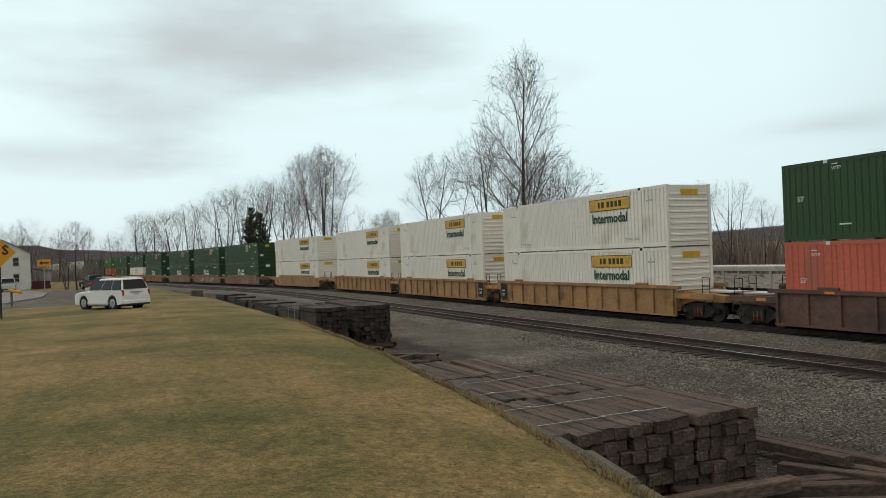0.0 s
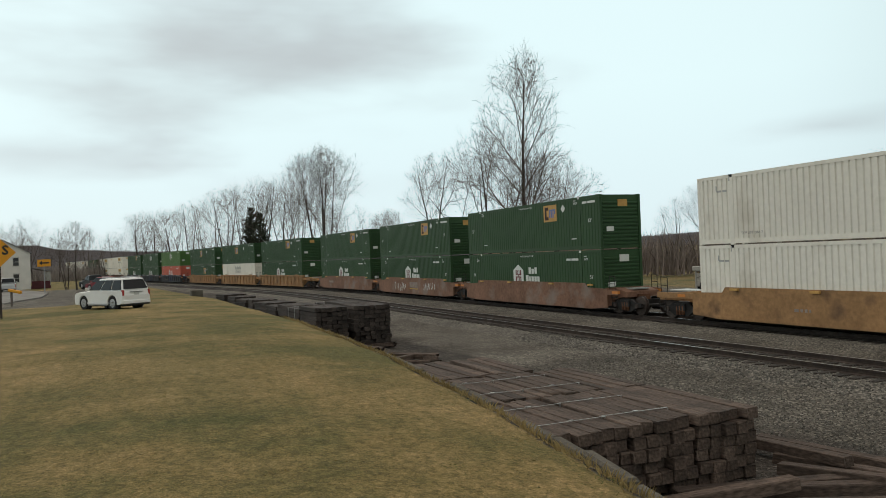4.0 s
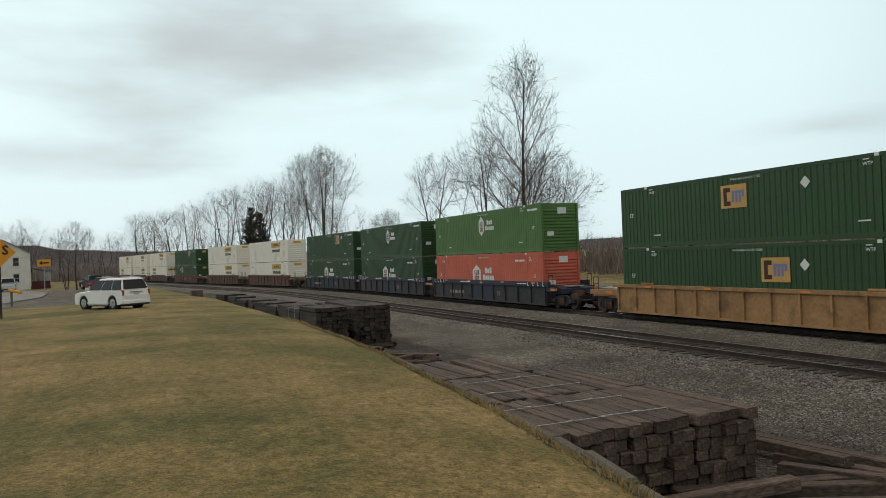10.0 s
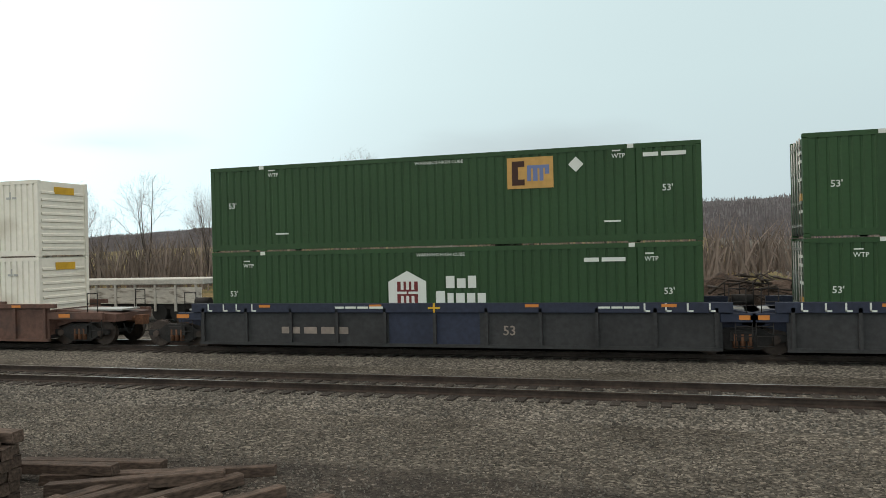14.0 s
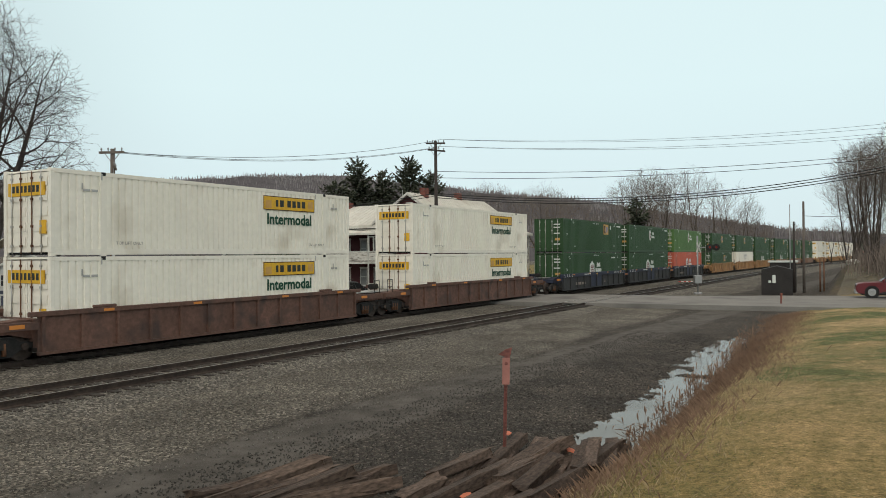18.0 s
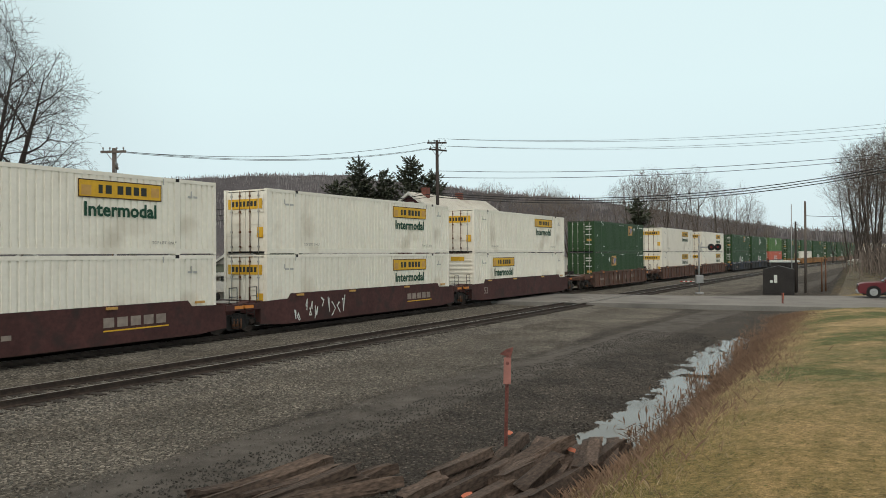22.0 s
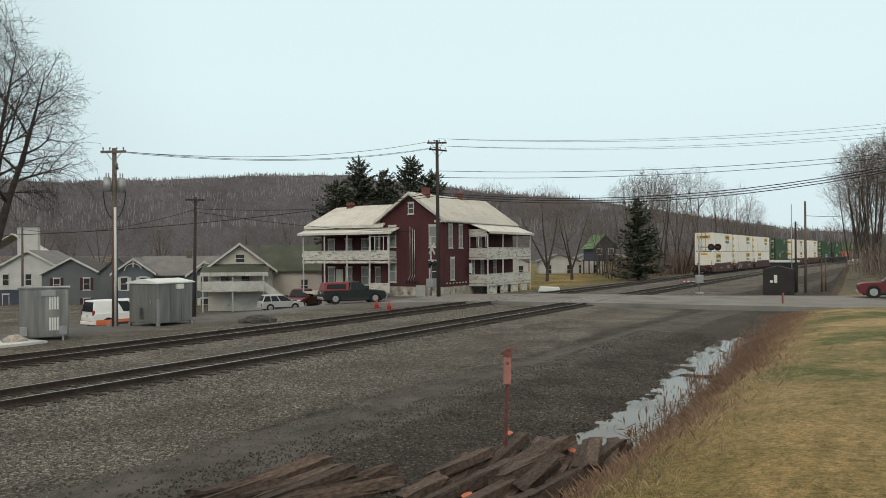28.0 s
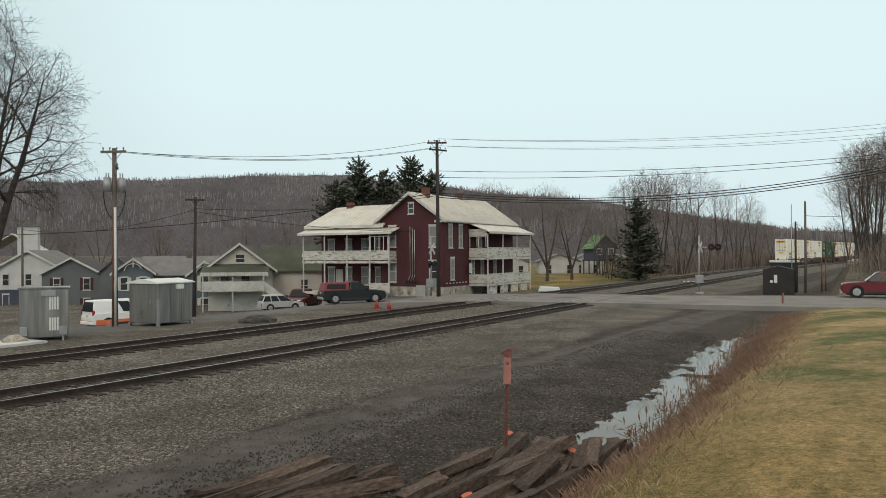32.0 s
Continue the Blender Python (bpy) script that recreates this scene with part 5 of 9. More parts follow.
def hill_ring():
    verts, faces = [], []
    steps = np.arange(-60, 240.01, 0.5)
    rows = ((330, 0.0), (420, 0.12), (520, 0.30), (640, 0.56), (760, 0.82), (860, 0.97), (920, 1.0), (1100, 0.6))
    for a in steps:
        el = float(np.interp(a, HILL_AZ, HILL_EL)) * 0.95 - 0.1
        ca, sa = math.cos(radians(a)), math.sin(radians(a))
        for r, k in rows:
            z = k * 920 * math.tan(radians(el)) + EYE_Z * k - 1
            wob = noise.noise((ca * r * 0.012, sa * r * 0.012, 3)) * 10 * k * (1 - k) * 4 + noise.noise((ca * r * 0.05, sa * r * 0.05, 7)) * 2.5 * k
            verts.append((ca * r, sa * r, z + wob))
    n = len(rows)
    for i in range(len(steps) - 1):
        for j in range(n - 1):
            faces.append((i * n + j, i * n + j + 1, (i + 1) * n + j + 1, (i + 1) * n + j))
    me = bpy.data.meshes.new("hillside")
    me.from_pydata(verts, [], faces)
    me.shade_smooth()
    flat = np.array([(steps[k // n] * 14.0, verts[k][2] * 1.3) for loop in me.loops for k in (loop.vertex_index,)], dtype=np.float32)
    me.uv_layers.new(name="UVMap").data.foreach_set("uv", flat.ravel())
    me.materials.append(M_HILL)
    hill = tagged(new("hillside", me), "bare wooded hills beyond the town", "hill", kind="structure")
    rnd = random.Random(77)
    v, f = [], []
    for a in np.arange(-5, 195, 0.03):
        el = float(np.interp(a, HILL_AZ, HILL_EL)) * 0.95 - 0.1
        for row in range(3):
            r = 908 - 55 * row + rnd.uniform(-45, 12)
            k = float(np.interp(r, [q[0] for q in rows], [q[1] for q in rows]))
            aa = radians(a + rnd.uniform(-0.02, 0.02))
            z = k * 920 * math.tan(radians(el)) + EYE_Z * k - 2
            h, w = rnd.uniform(0.3, 1.0) ** 2 * 3.6, rnd.uniform(0.08, 0.3)
            cx, cy = -math.sin(aa) * w, math.cos(aa) * w
            x, y = math.cos(aa) * r, math.sin(aa) * r
            i = len(v)
            v += [(x - cx * 0.4, y - cy * 0.4, z - 2), (x + cx * 0.4, y + cy * 0.4, z - 2), (x + cx, y + cy, z + h * 0.6), (x + cx * rnd.uniform(-0.9, 0.9), y + cy * rnd.uniform(-0.9, 0.9), z + h), (x - cx, y - cy, z + h * rnd.uniform(0.4, 0.7))]
            f.append((i, i + 1, i + 2, i + 3, i + 4))
    for _ in range(12000):
        a = rnd.uniform(2, 112)
        r = rnd.uniform(480, 890)
        el = float(np.interp(a, HILL_AZ, HILL_EL)) * 0.95 - 0.1
        k = float(np.interp(r, [q[0] for q in rows], [q[1] for q in rows]))
        aa = radians(a)
        z = k * 920 * math.tan(radians(el)) + EYE_Z * k - 1
        ca, sa = math.cos(aa), math.sin(aa)
        z += noise.noise((ca * r * 0.012, sa * r * 0.012, 3)) * 10 * k * (1 - k) * 4 + noise.noise((ca * r * 0.05, sa * r * 0.05, 7)) * 2.5 * k
        h, w = rnd.uniform(1.5, 5.0), rnd.uniform(0.12, 0.4)
        x, y = ca * r, sa * r
        i = len(v)
        v += [(x + sa * w * 0.3, y - ca * w * 0.3, z - 2), (x - sa * w * 0.3, y + ca * w * 0.3, z - 2), (x - sa * w, y + ca * w, z + h * 0.5), (x, y, z + h), (x + sa * w, y - ca * w, z + h * rnd.uniform(0.35, 0.65))]
        f.append((i, i + 1, i + 2, i + 3, i + 4))
    me = bpy.data.meshes.new("hill_trees")
    me.from_pydata(v, [], f)
    me.materials.append(M_HILLTREE)
    tagged(new("hill_trees", me), "distant leafless woods on the hills", "woods", kind="stuff")


hill_ring()


# ---- stacked and loose sleepers by the yard
M_OLDTIE = material("old_creosoted_sleeper_wood", (0.080, 0.057, 0.044), 0.9, 0, 2.5, 0.5, 26, bump=1.0, bump_scale=18, random_amount=0.42, dirt=(0.022, 0.019, 0.018), dirt_scale=2.2, dirt_at=0.56, stretch=(0.35, 1, 1))
M_STRAP = material("bright_steel_strap", (0.42, 0.41, 0.39), 0.4, 0.9)
M_SPRAY = material("orange_spray_paint", (0.46, 0.13, 0.065), 0.7, 0, 6.0, 0.2)
M_STONE = material("grey_kerb_stone", (0.088, 0.078, 0.062), 0.95, 0, 1.5, 0.3, 18, bump=0.6, random_amount=0.2)

TIE_L, TIE_W, TIE_H = 2.6, 0.23, 0.178


def tie_mesh(seed, length=TIE_L, rough=1.0, mat=M_OLDTIE):
    """A sleeper, or a split and broken length of one."""
    rnd = random.Random(seed)
    bm = boxes((-length / 2, length / 2, -TIE_W / 2 + 0.004, TIE_W / 2 - 0.004, 0.002, TIE_H - 0.002))
    bmesh.ops.bevel(bm, geom=bm.edges[:], offset=0.014, segments=1, affect="EDGES")
    if rough > 1:
        bmesh.ops.bisect_plane(bm, geom=bm.verts[:] + bm.edges[:] + bm.faces[:], plane_co=(length * rnd.uniform(-0.2, 0.2), 0, 0), plane_no=(1, 0, 0))
        bmesh.ops.bisect_plane(bm, geom=bm.verts[:] + bm.edges[:] + bm.faces[:], plane_co=(length * 0.36, 0, 0), plane_no=(1, 0.3, 0))
    for v in bm.verts:
        end = 3.0 if rough > 1 and abs(v.co.x) > length * 0.45 else 1.0
        v.co += Vector((rnd.uniform(-0.02, 0.02) * rough * end, rnd.uniform(-0.006, 0.006) * rough * end, rnd.uniform(-0.006, 0.004) * rough * 1.8))
    me = bpy.data.meshes.new("sleeper")
    bm.to_mesh(me)
    bm.free()
    me.materials.append(mat)
    return me


TIES = [tie_mesh(k) for k in range(6)]
# a darker sleeper wood, used for the far bundles only
M_DARKTIE = material("dark_creosoted_sleeper_wood", (0.040, 0.031, 0.026), 0.85, 0, 2.5, 0.5, 26, bump=1.0, bump_scale=18, random_amount=0.5, stretch=(0.35, 1, 1))
DARKTIES = [tie_mesh(20 + k, mat=M_DARKTIE) for k in range(4)]


def sleeper_bundle(x, y, z, across, layers, turn, seed, straps=True, label="strapped bundle of old creosoted railway sleepers", logs=TIES):
    """A block of sleepers lying along x; its middle at x, y."""
    rnd = random.Random(seed)
    b = thing("sleeper_bundle", label, "timber stack", pose(x, y, z, 0, 0, turn), "bundles of old sleepers")
    for k in range(layers):
        shift = rnd.uniform(-0.03, 0.03)
        for j in range(across):
            share("sleeper", logs[rnd.randrange(len(logs))], b, pose(rnd.gauss(0, 0.05), (j - (across - 1) / 2) * TIE_W + shift, k * TIE_H + (rnd.uniform(0.0, 0.025) if k == layers - 1 else 0), rnd.uniform(-2, 2) if k == layers - 1 else 0, 0, rnd.uniform(-0.7, 0.7) + (180 if rnd.random() < 0.5 else 0)))
    if straps:
        top = layers * TIE_H
        for xs in (-0.62, 0.62):
            w = across * TIE_W / 2 + 0.03
            part("strap", boxes((xs - 0.009, xs + 0.009, -w, w, top + 0.030, top + 0.036), (xs - 0.016, xs + 0.016, -w - 0.004, -w, 0.05, top + 0.036), (xs - 0.016, xs + 0.016, w, w + 0.004, 0.05, top + 0.036)), M_STRAP, b, "bright steel strap")
            part("strap_buckle", boxes((xs - 0.025, xs + 0.025, -0.04, 0.04, top + 0.033, top + 0.048)), M_STRAP, b)
    return b


YZ = YARD_Z + 0.02
for k, (x, y, n, h, t) in enumerate(((-10.45, 6.62, 5, 6, 1), (-10.5, 7.83, 5, 6, -1), (-10.55, 9.05, 5, 6, 0.5),
                                     (-13.2, 6.75, 5, 6, -1.5), (-13.25, 7.98, 5, 6, 1), (-13.2, 9.15, 4, 6, 0),
                                     (-15.95, 7.15, 5, 6, 2), (-16.0, 8.35, 4, 6, -1.5), (-12.0, 5.66, 2, 4, 2), (-14.9, 5.95, 2, 4, -2))):
    sleeper_bundle(x - 0.1, y - 0.42, YZ, n, h, t, 100 + k, straps=k in (0, 1, 3, 4))
for k, (x, y, n, h, t) in enumerate(((-33.4, 8.6, 6, 9, 2), (-33.3, 10.4, 7, 9, -1), (-36.4, 8.7, 7, 8, 1), (-36.3, 10.5, 6, 9, 0), (-39.6, 8.9, 7, 8, -2), (-39.4, 10.7, 6, 8, 2), (-42.6, 8.9, 7, 7, 1),
                                     (-47.0, 9.2, 8, 7, 5), (-51.5, 9.3, 7, 7, -4), (-56.5, 9.4, 7, 6, 6), (-62.0, 9.6, 7, 6, 3), (-68.0, 9.6, 8, 6, 8))):
    sleeper_bundle(x, y, YZ, n, h, t, 200 + k, straps=k in (2, 5), label="dark bundle of old railway sleepers", logs=DARKTIES)

LOOSE = ((-24.0, 8.0, 0.0, 25, 3), (-22.6, 8.2, 0.0, -20, 2), (-21.2, 8.0, 0.0, 48, -4), (-20.0, 7.6, 0.05, 12, 6), (-25.6, 8.9, 0.0, -55, 3), (-19.3, 7.1, 0.1, -14, 2),
         (-8.7, 8.6, 0.0, 72, 2), (-8.2, 9.3, 0.0, 66, 0), (-7.6, 8.2, 0.03, 62, 1), (-7.3, 9.6, 0.0, 60, 2), (-6.9, 8.4, 0.12, 58, 4), (-6.3, 9.2, 0.05, 64, -3), (-5.9, 8.0, 0.1, 55, 3), (-8.4, 7.4, 0.2, 78, 8), (-5.3, 8.9, 0.0, 70, 0),
         (-9.6, 10.9, 0.0, 8, 0), (-8.6, 10.4, 0.0, 14, 2), (-7.6, 10.9, 0.0, 20, 0), (-9.9, 10.2, 0.2, 3, 3), (-8.0, 10.0, 0.15, 24, 3))
PIECES = [tie_mesh(40 + k, 2.6 * f, 2.4) for k, f in enumerate((0.95, 0.8, 0.66, 0.5, 0.38, 0.28))]
rl = random.Random(17)
spread = [(x, y, ground_z(x, y) + up * 0.55 + 0.015, 3 * math.sin(k), -lift * 0.45, turn, TIES[k % 6]) for k, (x, y, up, turn, lift) in enumerate(LOOSE)]
# the tumbled heap by the ditch: low rows of broken pieces, roughly along the track
for x0, x1, y0, y1, n, lean in ((8.8, 11.6, 7.1, 8.5, 15, -14), (9.4, 14.3, 4.4, 6.1, 44, 4), (-31, -21, 8.6, 10.2, 22, 20)):
    for k in range(n):
        x, y = rl.uniform(x0, x1), rl.uniform(y0, y1)
        if x > 0 and x > 12.9 + (5.6 - y) * 1.2:
            x -= 2.2
        up = rl.choice((-0.04, 0.0, 0.04, 0.1, 0.14)) if k % 3 else -0.04
        spread.append((x, y, ground_z(x, y) + up, rl.uniform(-14, 14), rl.uniform(-5, 5) - up * 14, lean + rl.gauss(0, 9), PIECES[rl.randrange(6) if x < 0 or k % 2 else rl.randrange(3)]))
for x, y, z, tip, lift, turn, me in spread:
    tagged(share("loose_sleeper", me, None, pose(x, y, z, tip, lift, turn)), "old dark sleeper lying loose among others" if me in TIES else "broken piece of old sleeper in a heap", "sleeper", "loose sleepers")
for x, y, up, turn in ((9.1, 8.25, 0.222, -18), (8.35, 7.3, 0.215, -25), (9.7, 5.2, 0.25, -4), (13.1, 6.15, 0.35, 22), (-8.6, 8.0, 0.19, 72), (-7.1, 9.2, 0.19, 60), (13.0, 4.9, 0.36, 30)):
    bm = bmesh.new()
    n = 9
    ring = [bm.verts.new((0.13 * math.cos(2 * math.pi * k / n) * (1 + 0.4 * math.sin(3.0 * k)), 0.075 * math.sin(2 * math.pi * k / n), 0)) for k in range(n)]
    top = [bm.verts.new((v.co.x * 0.8, v.co.y * 0.8, 0.012)) for v in ring]
    for k in range(n):
        bm.faces.new((ring[k], ring[(k + 1) % n], top[(k + 1) % n], top[k]))
    bm.faces.new(top)
    tagged(part("paint_daub", bm, M_SPRAY, m=pose(x, y, ground_z(x, y) + up, 0, -4, turn)), "daub of orange paint on an old sleeper", "paint mark")

# the stone kerb along the edge of the lawn
kerb = thing("lawn_kerb", "weathered grey stone kerb along the lawn", "kerb", kind="structure")
rk = random.Random(3)
x = -5.0
while x > -34:
    ln = rk.uniform(0.7, 1.3)
    xm = x - ln / 2
    e = lawn_edge(xm) + 0.30
    ang = math.degrees(math.atan2(lawn_edge(xm - 0.5) - lawn_edge(xm + 0.5), -1.0))
    bm = bevelled(boxes((-ln / 2 + 0.02, ln / 2 - 0.02, -0.07, 0.08, -0.6, 0.0)), 0.03)
    part("kerb_stone", bm, M_STONE, kerb, m=pose(xm, e, ground_z(xm, e - 0.3) - rk.uniform(0.04, 0.14), rk.uniform(-4, 4), rk.uniform(-2, 2), ang + 180))
    x -= ln

# ---- the red marker post
M_MARK = material("faded_red_paint_on_steel", (0.165, 0.062, 0.052), 0.7, 0, 5.0, 0.3, 20, dirt=(0.10, 0.05, 0.035), dirt_scale=6.0)
M_MARKPALE = material("faded_pink_plate", (0.34, 0.15, 0.125), 0.7, 0, 6.0, 0.2)
post = thing("marker_post", "rusty red steel marker post with a small plate", "marker post", pose(12.63, 6.0, ground_z(12.63, 6.0), 0, 1.5, -62))
part("post", boxes((-0.03, 0.03, -0.008, 0.008, -0.3, 1.9), (-0.03, -0.02, -0.03, 0.0, -0.3, 1.9), (0.02, 0.03, -0.03, 0.0, -0.3, 1.9)), M_MARK, post)
part("plate", bevelled(boxes((-0.065, 0.065, -0.045, -0.034, 1.33, 1.80)), 0.004), M_MARKPALE, post, "faded pink plate")
cap = bmesh.new()
prism(cap, [(-0.14, 1.86), (0.06, 1.8), (0.1, 1.99), (-0.02, 1.95)], -0.05, -0.03)
part("flag", cap, M_MARK, post, "bent red metal flag")
bm = bmesh.new()
tube(bm, (0, -0.048, 1.70), (0, -0.044, 1.70), 0.03, sides=12)
part("dot", bm, M_MARK, post)
small = thing("marker_post", "short red marker post by the crossing", "marker post", pose(54.3, 6.2, -0.3))
part("post", bevelled(boxes((-0.06, 0.06, -0.05, 0.05, -0.2, 0.95)), 0.01), M_MARK, small)
part("plate", boxes((-0.09, 0.09, -0.07, -0.05, 0.55, 0.95)), M_SPRAY, small)

# ---- puddle, road, paved strips
M_WATER = bpy.data.materials.new("still_muddy_water")
M_WATER.use_nodes = True
wb = M_WATER.node_tree.nodes["Principled BSDF"]
wb.inputs["Base Color"].default_value = (0.115, 0.100, 0.080, 1)
wb.inputs["Roughness"].default_value, wb.inputs["IOR"].default_value, wb.inputs["Specular IOR Level"].default_value = 0.05, 1.33, 0.22
WATER_Z = -0.455
bm = bmesh.new()
vs = []
for x in np.arange(11, 44, 0.5):
    vs.append((x, lawn_edge(x) + 0.6))
for x in np.arange(43.5, 10.5, -0.5):
    vs.append((x, lawn_edge(x) + 4.2))
bm.faces.new([bm.verts.new((x, y, WATER_Z)) for x, y in vs])
tagged(part("puddle", bm, M_WATER), "shallow muddy puddle in the ditch", "water", kind="structure")

M_ASPHALT = material("worn_grey_asphalt", (0.185, 0.176, 0.162), 0.9, 0, 0.4, 0.15, 14, bump=0.4, dirt=(0.11, 0.105, 0.10), dirt_scale=0.3, spec=0.2)
M_CONCRETE = material("pale_concrete", (0.50, 0.50, 0.48), 0.85, 0, 0.8, 0.12, 10)


def strip(name, rows, z, mat, label, thick=0.05, cat="road"):
    """A paved band between pairs of (x, y) left and right edge points."""
    bm = bmesh.new()
    prev = None
    for (xa, ya), (xb, yb) in rows:
        now = [bm.verts.new((xa, ya, z)), bm.verts.new((xb, yb, z)), bm.verts.new((xb, yb, z - thick - 0.4)), bm.verts.new((xa, ya, z - thick - 0.4))]
        if prev:
            bm.faces.new((prev[0], prev[1], now[1], now[0]))
            bm.faces.new((prev[1], prev[2], now[2], now[1]))
            bm.faces.new((prev[3], prev[0], now[0], now[3]))
        else:
            bm.faces.new(now)
        prev = now
    bmesh.ops.recalc_face_normals(bm, faces=bm.faces[:])
    return tagged(part(name, bm, mat), label, cat, kind="structure")


strip("road", [((53.0, -60), (67, -60)), ((52.0, 0.0), (67, 0)), ((51.5, 4.5), (64.5, 5.5)), ((50.5, 14), (61.0, 14)), ((49.0, 24), (60, 25)), ((46.5, 28), (58, 28.5)), ((44, 30.5), (55.5, 32.0))], -0.02, M_ASPHALT, "grey asphalt road over the level crossing")
tagged(part("flangeway_panel", boxes((49.5, 60.5, SIDING_Y - 0.62, SIDING_Y + 0.62, -0.05, 0.0)), M_ASPHALT), "grey crossing panel between the rails", "crossing panel", kind="structure")
tagged(part("paved_slab", boxes((10, 20.2, 30.6, 32.4, -0.5, -0.22)), M_CONCRETE), "pale concrete slab beside the track", "slab", kind="structure")
strip("street", [((-64, -30), (-64, -10.5)), ((-75, -28), (-76, -8.6)), ((-90, -26), (-92, -6.2)), ((-104, -25), (-108, -6.6)), ((-118, -26), (-124, -9.5)), ((-150, -30), (-150, -19))], 0.62, M_ASPHALT, "curving grey asphalt street", 0.05)
tagged(part("concrete_block", bevelled(boxes((-77.2, -75.6, 7.2, 8.2, -0.4, 1.0)), 0.03), M_STONE), "weathered concrete block by the lawn edge", "concrete block")


# ---- vehicles
M_GLASS = material("dark_car_glass", (0.010, 0.011, 0.012), 0.08, 0.0, spec=0.22)
M_TYRE = material("black_tyre_rubber", (0.02, 0.02, 0.02), 0.85)
M_RIM = material("alloy_rim", (0.42, 0.42, 0.42), 0.35, 0.8)
M_BLACKTRIM = material("black_plastic_trim", (0.025, 0.025, 0.026), 0.6)
M_TAIL = material("red_tail_lens", (0.32, 0.03, 0.025), 0.2, spec=0.6)
M_LAMP = material("clear_headlamp", (0.62, 0.62, 0.60), 0.15, spec=0.8)
M_PLATE = material("pale_plate", (0.5, 0.5, 0.48), 0.5)


def paint(name, rgb, metal=0.0):
    return material(name, rgb, 0.32, metal, 0.7, 0.06, spec=0.4)


CAR_WHITE, CAR_SILVER, CAR_RED, CAR_DARK, CAR_ORANGE = paint("white_car_paint", (0.74, 0.73, 0.70)), paint("silver_car_paint", (0.46, 0.46, 0.45), 0.3), paint("maroon_car_paint", (0.115, 0.014, 0.020)), paint("dark_car_paint", (0.010, 0.014, 0.013)), paint("orange_car_paint", (0.62, 0.16, 0.06))
CAR_BRIGHTRED = paint("red_car_paint", (0.20, 0.018, 0.024))


def loft(bm, rings, mi=0, close=True):
    """Skin a run of closed rings of equal length."""
    made = [[bm.verts.new(p) for p in r] for r in rings]
    n = len(made[0])
    for a, b in zip(made, made[1:]):
        for k in range(n):
            bm.faces.new((a[k], a[(k + 1) % n], b[(k + 1) % n], b[k])).material_index = mi
    if close:
        bm.faces.new(made[0][::-1]).material_index = mi
        bm.faces.new(made[-1]).material_index = mi
    bmesh.ops.recalc_face_normals(bm, faces=bm.faces[:])


